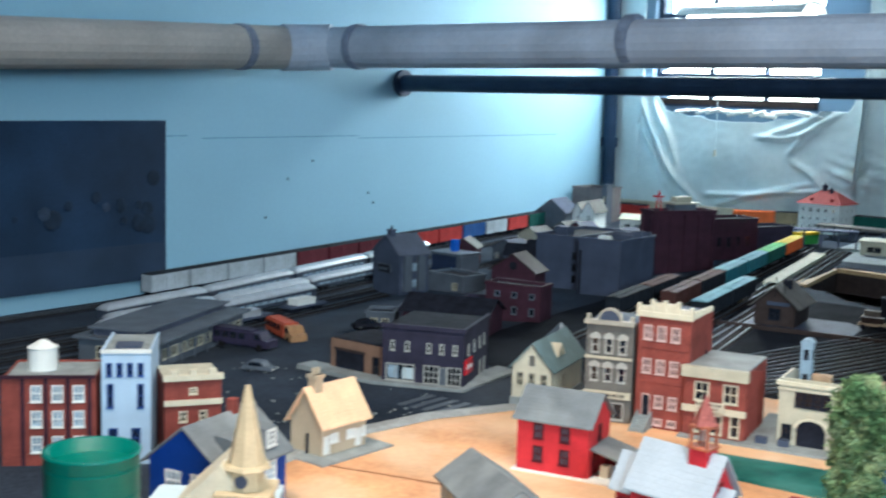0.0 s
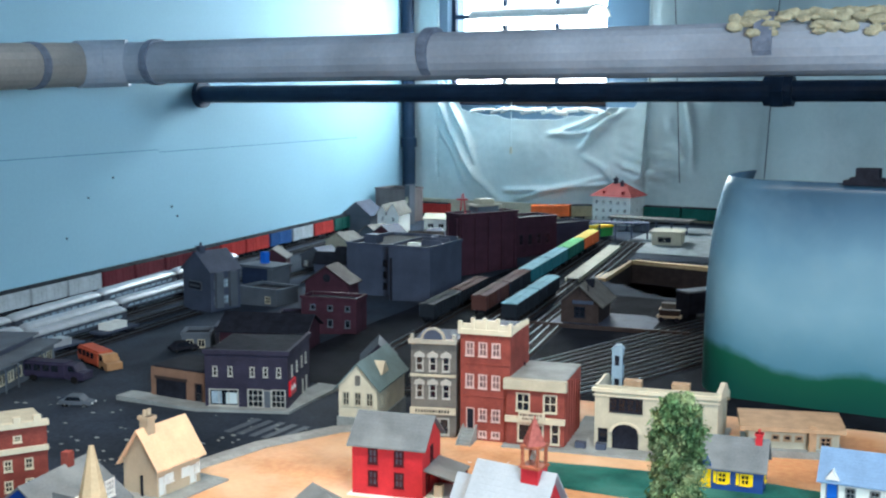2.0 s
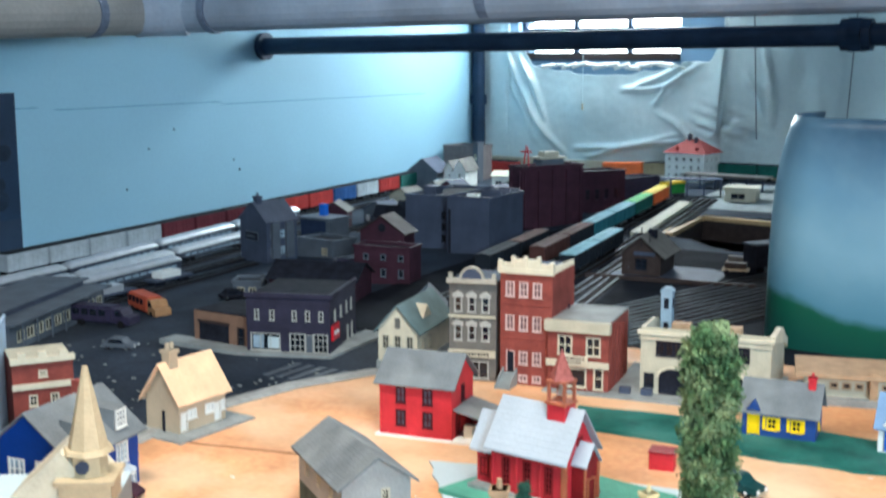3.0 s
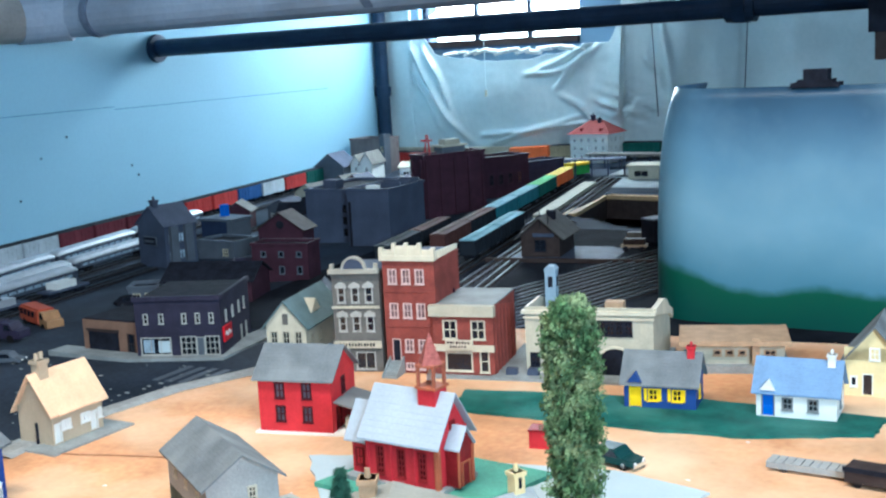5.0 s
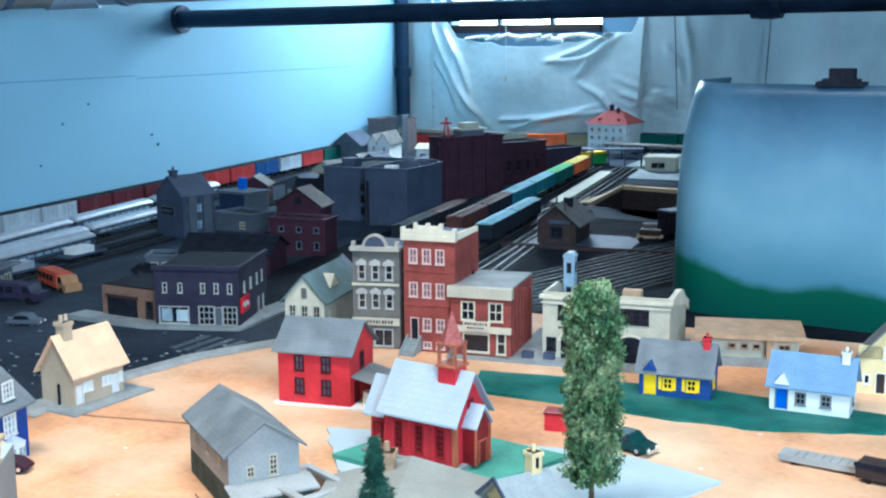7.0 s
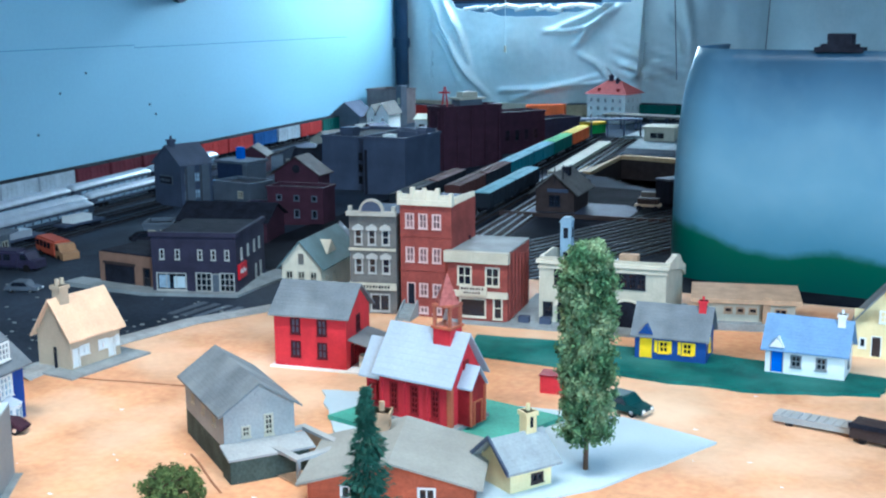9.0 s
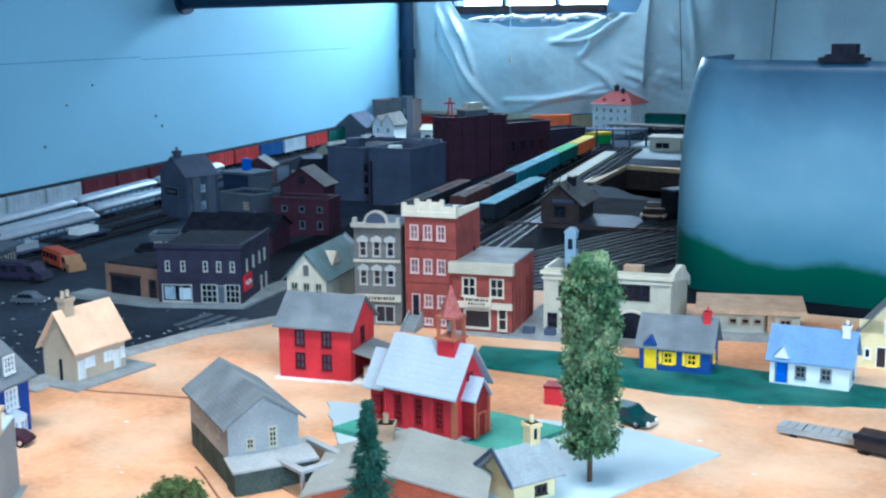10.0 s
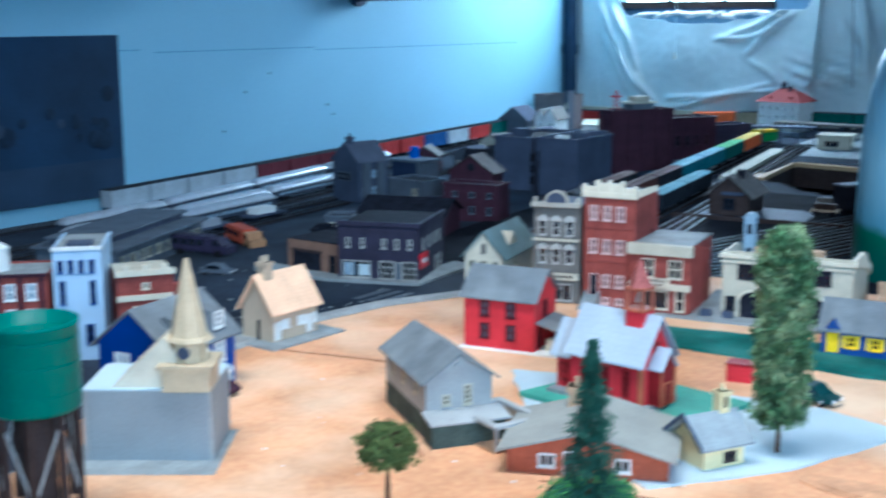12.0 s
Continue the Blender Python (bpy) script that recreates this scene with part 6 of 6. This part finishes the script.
for x in (0.03, 0.09):
    part("roof_dormer", bx(x, x + 0.006, 0.004, 0.02, h + 0.008, h + 0.016), M_DRED, t)


def gable_house(name, label, x, y, ang, w, d, h, r, wall, roof, along="y", wins=()):
    t = thing(name, label, "house", x, y, gz(x, y), ang)
    shell(t, w, d, h, wall, wins, gable=r, along=along)
    gable_roof(t, w, d, h, r, roof, along=along, over=0.005)
    return t


gable_house("grey_gabled_house", "slate grey gabled house by the blue wall", -1.755, 3.10, 8, 0.09, 0.10, 0.056, 0.036, M_MGREY, M_DGREY)
t = gable_house("white_twin_house", "white house with twin narrow gables", -1.645, 3.12, 8, 0.030, 0.09, 0.062, 0.024, M_WHITE, M_STONE, wins=[("F", 0.012, 0.012, 0.009, 0.014), ("F", 0.012, 0.04, 0.009, 0.014)])
t = gable_house("white_narrow_house", "narrow white gabled house beside its twin", -1.610, 3.115, 8, 0.036, 0.09, 0.066, 0.028, M_WHITE, M_STONE, wins=[("F", 0.014, 0.012, 0.010, 0.014), ("F", 0.014, 0.04, 0.010, 0.014)])
block("tall_brown_block", "tall brown brick block with a pale corner tower", -1.785, 3.34, gz(-1.7, 3.3), -4, 0.112, 0.10, 0.105, mat("brown_brick_wall", C(122, 112, 112), 0.75, var=0.15))
block("pale_corner_tower", "narrow pale stone corner tower", -1.671, 3.325, gz(-1.6, 3.3), -4, 0.018, 0.03, 0.118, M_MGREY, [("F", 0.005, 0.07, 0.008, 0.016)])
t = gable_house("small_white_diner", "small white roadside diner with dark windows", -1.555, 3.24, 10, 0.09, 0.06, 0.036, 0.012, M_WHITE, M_STONEC, "x", [("F", 0.01 + k * 0.033, 0.008, 0.02, 0.014, 1, 2) for k in range(2)])
rng = random.Random(77)
for k, (x, y) in enumerate(((-1.52, 2.55), (-1.45, 2.66), (-1.58, 2.75), (-1.40, 2.52), (-1.50, 2.86), (-1.36, 2.80), (-1.60, 2.95), (-1.33, 2.62), (-1.42, 2.95), (-1.28, 2.50), (-1.55, 2.42), (-1.38, 2.40))):
    ww, hh = rng.uniform(.06, .09), rng.uniform(.026, .05)
    wall = (M_MGREY, M_BRICKM, M_STONEC, M_WOODD, M_BRICKM, M_DGREY)[k % 6]
    roof = (M_DGREY, M_WOODD, M_STONE, M_BLACK)[k % 4]
    gable_house("backstreet_house", "small weathered backstreet house with a pitched roof", x, y, rng.uniform(-15, 25), ww, .06, hh, .02, wall, roof, "x" if k % 2 else "y", [("F", 0.01, 0.008, 0.01, 0.012), ("F", ww - 0.024, 0.008, 0.01, 0.012)])
t = block("lineside_hut", "pale flat-roofed lineside hut with a dark opening", -0.80, 3.09, gz(-.8, 3.1), 10, 0.075, 0.07, 0.034, M_STONEC, [("F", 0.014, 0.008, 0.036, 0.016, 1, 2)], roof=M_STONE, parapet=False)
part("eave", bx(-0.005, 0.08, -0.008, 0.075, 0.034, 0.038), M_STONEC, t)
t = thing("station_canopy", "long grey platform canopy at the far end", "canopy", -1.0, 3.30, gz(-1, 3.3), -4)
part("roof", bx(0, 0.24, 0, 0.06, 0.036, 0.041), M_STONE, t)
for k in range(6):
    part("post", bx(0.01 + k * 0.044, 0.014 + k * 0.044, 0.004, 0.008, 0, 0.036), M_DGREY, t)
tr = thing("green_tram", "small green and yellow tram on the far track", "tram", -0.97, 3.13, gz(-.97, 3.13) + 0.006, 70)
part("body", bx(0, 0.07, 0, 0.026, 0, 0.024), mat("green_tram_paint", C(60, 150, 70), 0.4), tr)
part("roof", bx(-0.002, 0.072, -0.001, 0.027, 0.024, 0.030), M_YELLOW, tr)
part("end_window", bx(-0.0006, 0, 0.004, 0.022, 0.012, 0.021), M_GLASS, tr)

# pit with timber edges
pz = gz(-0.55, 2.65)
bm = bmesh.new()
box(bm, PIT[0] - 0.03, PIT[1] + 0.05, PIT[2] - 0.06, PIT[3] + 0.05, -0.128, -0.12)
solo("pit_floor", bm, M_BLACK, "dark floor of the open well in the table", "well floor", "structure")
for p, q, hgt in (((-0.735, 2.575), (-0.775, 2.868), 0.009), ((-0.775, 2.868), (-0.30, 2.80), 0.009)):
    L_ = math.dist(p, q)
    a = math.degrees(math.atan2(q[1] - p[1], q[0] - p[0]))
    t = thing("well_edge", "pale timber edging round the open table well", "edging", p[0], p[1], pz - 0.05, a, "well edging")
    part("fascia", bx(0, L_, 0, 0.012, 0, 0.046), M_WOODD, t)
    part("top_board", bx(0, L_, -0.002, 0.026, 0.046, 0.046 + hgt), M_WOODL, t)


# ---------- tracks and trains ----------
def polyline(pts, step=0.006):
    out = []
    pts = [Vector(p) for p in pts]
    for a, b in zip(pts, pts[1:]):
        n = max(1, int((b - a).length / step))
        out += [a.lerp(b, k / n) for k in range(n)]
    return out + [pts[-1]]


def track(pts, label="model railway track with steel rails on dark ties", lift=0.0, bed=True):
    """Ballast bed, ties and two rails along a line on the ground."""
    line = polyline(pts)
    t = thing("railway_track", label, "track", 0, 0, 0, 0, "tracks", "structure")
    ties, rails, bal = bmesh.new(), bmesh.new(), bmesh.new()
    prev = None
    for i, p in enumerate(line):
        q = line[min(i + 1, len(line) - 1)] - line[max(i - 1, 0)]
        q.normalize()
        n = Vector((-q.y, q.x))
        z = ground_z(p.x, p.y) + lift
        box(ties, -0.0011, 0.0011, -0.015, 0.015, z + 0.0025, z + 0.004, Matrix.Translation((p.x, p.y, 0)) @ Matrix.Rotation(math.atan2(q.y, q.x), 4, "Z"))
        ring = []
        for o in (-0.0082, 0.0082):
            for dx, dz in ((-0.0006, 0.004), (-0.0006, 0.0065), (0.0006, 0.0065), (0.0006, 0.004)):
                c = p + n * (o + dx)
                ring.append(rails.verts.new((c.x, c.y, z + dz)))
        bed_ring = [bal.verts.new((*(p + n * o), z + dz)) for o, dz in ((-0.024, -0.001), (-0.017, 0.003), (0.017, 0.003), (0.024, -0.001))]
        if prev:
            for k in (0, 4):
                for j in range(3):
                    rails.faces.new((prev[0][k + j], prev[0][k + j + 1], ring[k + j + 1], ring[k + j]))
            for j in range(3):
                bal.faces.new((prev[1][j], prev[1][j + 1], bed_ring[j + 1], bed_ring[j]))
        prev = (ring, bed_ring)
    part("ballast", bal, M_BALLAST, t)
    part("ties", ties, M_TIE, t)["kind"] = "stuff"
    part("rails", rails, M_RAIL, t)
    return line


def rail_car(p, ang, L, W, H, side, roof, style="box", label="", name="boxcar", group="freight train", slope=0.0):
    t = thing(name, label, "railway car", p[0], p[1], p[2], ang, group)
    t.matrix_world = pose(*p, 0, -slope, ang)
    b = bx(0, L, -W / 2, W / 2, 0.010, H)
    bmesh.ops.bevel(b, geom=[e for e in b.edges], offset=0.0008, segments=1, affect="EDGES")
    part("body", b, side, t)
    if style == "box":
        part("roof", prism(bmesh.new(), [(-W / 2 - 0.0006, H), (W / 2 + 0.0006, H), (W / 2, H + 0.0012), (0, H + 0.0028), (-W / 2, H + 0.0012)], "x", -0.0004, L + 0.0004), roof, t)
        part("roof_walk", bx(0.002, L - 0.002, -0.003, 0.003, H + 0.0028, H + 0.0036), roof, t)
        for s in (-1, 1):
            y = s * (W / 2 + 0.0006)
            part("door", bx(L * .42, L * .58, min(y, s * W / 2), max(y, s * W / 2), 0.012, H - 0.002), side, t)
            for k in range(9):
                x = L * (0.03 + 0.117 * k)
                if not L * .40 < x < L * .60:
                    part("rib", bx(x, x + 0.0012, min(y, s * W / 2), max(y, s * W / 2), 0.011, H - 0.001), side, t)
    elif style == "coach":
        bm_ = bmesh.new()
        rings = []
        for x, f in ((-0.0005, 0.55), (0.004, 0.82), (0.010, 0.96), (0.018, 1.0), (L - 0.018, 1.0), (L - 0.010, 0.96), (L - 0.004, 0.82), (L + 0.0005, 0.55)):
            rings.append([bm_.verts.new((x, -(W / 2 + 0.0008) * math.cos(math.pi * k / 12), H - 0.002 + 0.012 * f * math.sin(math.pi * k / 12))) for k in range(13)])
        for r0, r1 in zip(rings, rings[1:]):
            for k in range(12):
                bm_.faces.new((r0[k], r1[k], r1[k + 1], r0[k + 1]))
            bm_.faces.new((r0[0], r0[12], r1[12], r1[0]))
        for r0 in (rings[0][::-1], rings[-1]):
            bm_.faces.new(r0)
        bmesh.ops.recalc_face_normals(bm_, faces=bm_.faces[:])
        smooth(part("roof", bm_, roof, t, "bright silver rounded roof"))
        part("diaphragm", bx(L + 0.0006, L + 0.006, -W * .3, W * .3, 0.012, H + 0.002), M_BLACK, t, "black folding end gangway")
        for s in (-1, 1):
            y0, y1 = sorted((s * W / 2, s * (W / 2 + 0.0004)))
            part("window_strip", bx(L * .06, L * .94, y0, y1, H * .58, H * .78), M_LGLASS, t)
            y0, y1 = sorted((s * W / 2, s * (W / 2 + 0.0008)))
            for k in range(12):
                part("window_post", bx(L * (.06 + .08 * k), L * (.06 + .08 * k) + 0.004, y0, y1, H * .61, H * .77), side, t)
    for bxx in (L * .16, L * .84):
        tr_ = part("truck", bx(bxx - 0.013, bxx + 0.013, -W * .34, W * .34, 0.004, 0.0095), M_BLACK, t)
        for wx in (-0.008, 0.008):
            for s in (-1, 1):
                part("wheel", cy((bxx + wx, s * 0.0075, 0.0042), (bxx + wx, s * 0.0105, 0.0042), 0.0048, n=10), M_TYRE, tr_)
    part("coupler", bx(-0.003, L + 0.003, -0.0012, 0.0012, 0.007, 0.0095), M_BLACK, t)
    return t


def train(a, b, cars, L, gap, W, H, style, group, name="boxcar", lift=0.0065):
    a, b = Vector(a), Vector(b)
    dirv = (b - a).normalized()
    ang = math.degrees(math.atan2(dirv.y, dirv.x))
    for k, (side, roof, label) in enumerate(cars):
        p = a + dirv * (L + gap) * k
        q = p + dirv * L
        z0, z1 = ground_z(p.x, p.y), ground_z(q.x, q.y)
        rail_car((p.x, p.y, z0 + lift), ang, L, W, H, side, roof, style, label, name, group, math.degrees(math.atan2(z1 - z0, L)))


def fp(name, rgb):
    return mat(name, rgb, 0.85, var=0.15, scale=40, bump=0.06, spec=0.2)


F_MAR, F_RED, F_WHT, F_GRN, F_BLU = fp("boxcar_maroon", C(104, 44, 54)), fp("boxcar_red", C(178, 58, 56)), fp("reefer_white", C(180, 190, 196)), fp("boxcar_green", C(36, 96, 88)), fp("boxcar_blue", C(40, 84, 140))
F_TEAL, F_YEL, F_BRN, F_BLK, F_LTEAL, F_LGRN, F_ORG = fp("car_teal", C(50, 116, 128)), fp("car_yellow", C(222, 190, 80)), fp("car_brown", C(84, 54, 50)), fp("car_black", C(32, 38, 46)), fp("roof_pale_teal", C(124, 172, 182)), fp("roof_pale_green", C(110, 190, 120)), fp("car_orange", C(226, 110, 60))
WX = -1.745
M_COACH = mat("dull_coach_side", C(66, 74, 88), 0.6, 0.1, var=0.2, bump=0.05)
track([(WX, 0.25), (WX, 3.30)])
names = ["white", "white", "white", "white", "maroon", "maroon", "maroon", "maroon", "red", "red", "blue", "white", "red", "green", "tan", "pale blue"]
cols = dict(maroon=F_MAR, white=F_WHT, red=F_RED, blue=F_BLU, orange=F_ORG, green=F_GRN, yellow=F_YEL, black=F_BLK, tan=fp("boxcar_tan", C(150, 136, 108)))
cols["pale blue"] = fp("boxcar_pale_blue", C(112, 156, 180))
train((WX, 1.671), (WX, 3.3), [(cols[n_], F_BLK if n_ != "orange" else F_ORG, n_ + " boxcar in the train along the blue wall") for n_ in names], 0.098, 0.006, 0.032, 0.045, "box", "freight train by the wall")
track([(-1.56, 0.6), (-1.585, 1.6), (-1.66, 2.35), (-1.68, 3.0)])
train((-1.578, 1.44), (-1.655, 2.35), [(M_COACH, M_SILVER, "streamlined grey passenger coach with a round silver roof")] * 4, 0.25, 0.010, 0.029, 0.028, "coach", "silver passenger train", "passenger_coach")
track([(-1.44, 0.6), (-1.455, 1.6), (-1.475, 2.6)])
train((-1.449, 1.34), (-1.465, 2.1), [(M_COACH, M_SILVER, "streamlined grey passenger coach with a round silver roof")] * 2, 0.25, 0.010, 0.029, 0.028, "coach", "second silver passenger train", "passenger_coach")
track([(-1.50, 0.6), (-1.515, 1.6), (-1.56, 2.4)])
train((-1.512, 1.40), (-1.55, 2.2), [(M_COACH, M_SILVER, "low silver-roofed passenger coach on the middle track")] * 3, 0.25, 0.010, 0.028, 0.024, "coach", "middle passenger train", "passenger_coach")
track([(-1.375, 0.9), (-1.38, 1.5), (-1.40, 2.0)])
for k, (y0_, y1_) in enumerate(((1.30, 1.40), (1.43, 1.53), (1.57, 1.67), (1.72, 1.82))):
    t = thing("flatcar", "low flatcar carrying a pale crate", "railway car", -1.377 - 0.008 * k, y0_, ground_z(-1.38, y0_) + 0.007, 92, "flatcars on the front track")
    part("deck", bx(0, 0.10, -0.016, 0.016, 0.008, 0.012), M_DGREY, t)
    part("crate", bx(0.02, 0.07, -0.013, 0.013, 0.012, 0.024), M_WHITE if k % 2 else M_SILVER, t, "pale boxed load")
    for wx in (0.018, 0.082):
        part("truck", bx(wx - 0.012, wx + 0.012, -0.010, 0.010, 0.0, 0.008), M_BLACK, t)
# centre freight rows
track([(-0.765, 1.86), (-0.80, 2.2), (-0.865, 2.6), (-0.93, 3.10)])
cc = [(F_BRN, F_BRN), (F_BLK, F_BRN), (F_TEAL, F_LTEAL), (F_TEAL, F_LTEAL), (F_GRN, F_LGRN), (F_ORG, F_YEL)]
train((-0.817, 2.12), (-0.93, 3.02), [(s, r, "freight boxcar with a pale roof on the centre track") for s, r in cc], 0.142, 0.008, 0.030, 0.037, "box", "centre freight train")
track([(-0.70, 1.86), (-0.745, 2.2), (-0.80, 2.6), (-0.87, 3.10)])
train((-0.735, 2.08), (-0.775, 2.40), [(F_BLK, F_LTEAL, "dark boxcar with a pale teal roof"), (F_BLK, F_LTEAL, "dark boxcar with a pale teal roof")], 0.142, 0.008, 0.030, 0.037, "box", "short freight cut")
train((-0.875, 2.02), (-0.925, 2.5), [(F_BLK, F_BLK, "black gondola car on the siding"), (F_BLK, F_BRN, "dark brown boxcar on the siding")], 0.142, 0.008, 0.030, 0.034, "box", "siding cars")
track([(-0.84, 1.80), (-0.92, 2.45)])
# light platform strips and the curved yard
for pts in ([(-0.66, 1.9), (-0.70, 2.2), (-0.755, 2.55), (-0.84, 3.1)], [(-0.615, 1.86), (-0.66, 2.12), (-0.72, 2.5)]):
    track(pts)
bm = bmesh.new()
line = polyline([(-0.79, 2.52), (-0.86, 2.98)], 0.05)
prev = None
for p in line:
    z = ground_z(p.x, p.y)
    ring = [bm.verts.new((p.x + o, p.y, z + dz)) for o, dz in ((-0.016, 0), (-0.016, 0.012), (0.016, 0.012), (0.016, 0))]
    if prev:
        for k in range(4):
            bm.faces.new((prev[k], prev[(k + 1) % 4], ring[(k + 1) % 4], ring[k]))
    prev = ring
solo("platform", bm, M_STONEC, "pale concrete platform between the tracks", "platform")
for k in range(6):
    o = 0.037 * k
    track([(-0.70 + o * 1.06, 1.60 + o * .1), (-0.575 + o, 1.86), (-0.455 + o, 2.19), (-0.36 + o, 2.42), (-0.27 + o, 2.60)])
# back wall trains
for x0, names_ in ((-1.735, ("red",)), (-1.315, ("orange", "tan")), (-0.975, ("green", "green"))):
    train((x0, 3.50), (0.4, 3.50), [(cols[n_], F_BLK if n_ != "orange" else F_ORG, n_ + " boxcar on the track under the plastic sheet") for n_ in names_], 0.125, 0.006, 0.032, 0.042, "box", "far freight cars")
track([(-1.72, 3.50), (0.4, 3.50)])
t = thing("dark_hopper", "dark hopper car standing by the freight shed", "railway car", -0.452, 2.26, gz(-.45, 2.26) + 0.006, 60)
part("body", bx(0, 0.1, 0, 0.034, 0.008, 0.048), M_BLACK, t)
part("rim", bx(-0.001, 0.101, -0.001, 0.035, 0.048, 0.051), M_MGREY, t)
for wx in (0.015, 0.085):
    part("truck", bx(wx - 0.01, wx + 0.01, 0.006, 0.028, 0, 0.008), M_BLACK, t)

# pale concrete yard behind the open well
bm = bmesh.new()
nx, ny = 10, 10
vs = [[bm.verts.new((-0.88 + 0.6 * i / nx, 2.96 + 0.46 * j / ny, ground_z(-0.88 + 0.6 * i / nx, 2.96 + 0.46 * j / ny) + 0.0015)) for j in range(ny + 1)] for i in range(nx + 1)]
for i in range(nx):
    for j in range(ny):
        bm.faces.new((vs[i][j], vs[i + 1][j], vs[i + 1][j + 1], vs[i][j + 1]))
solo("far_pavement", bm, M_CONC, "worn grey concrete yard at the far end", "pavement", "structure")

# low painted board along the foot of the plastic sheet
bm = bx(-1.775, 0.6, 3.538, 3.546, -0.06, 0.040)
box(bm, -1.775, 0.6, 3.534, 3.550, 0.0402, 0.046)
structure("fascia_board", bm, M_STONEC, "pale low board along the foot of the sheet")

# added near-black sheet: the yard's shade between the curved tracks, put into colour
bm = bmesh.new()
nx, ny = 46, 50
vs = {}
for i in range(nx):
    for j in range(ny):
        xa, ya = -0.98 + 0.026 * i, 1.60 + 0.026 * j
        if PIT[0] - 0.05 < xa < PIT[1] + 0.03 and PIT[2] - 0.05 < ya < PIT[3] + 0.03:
            continue
        q = []
        for di, dj in ((0, 0), (1, 0), (1, 1), (0, 1)):
            if (i + di, j + dj) not in vs:
                x, y = -0.98 + 0.026 * (i + di), 1.60 + 0.026 * (j + dj)
                vs[i + di, j + dj] = bm.verts.new((x, y, ground_z(x, y) + 0.0018 + 0.0015 * noise.noise((x * 9, y * 9, 0))))
            q.append(vs[i + di, j + dj])
        bm.faces.new(q)
solo("yard_ground", bm, mat("shade_dark_yard", C(28, 31, 38), 0.95, var=0.4, scale=14, bump=0.3, fine=300, spec=0.03, dirt=C(44, 46, 52), dirt_amt=0.5), "yard ground between the curved tracks, darkened for shade", "yard", "structure")
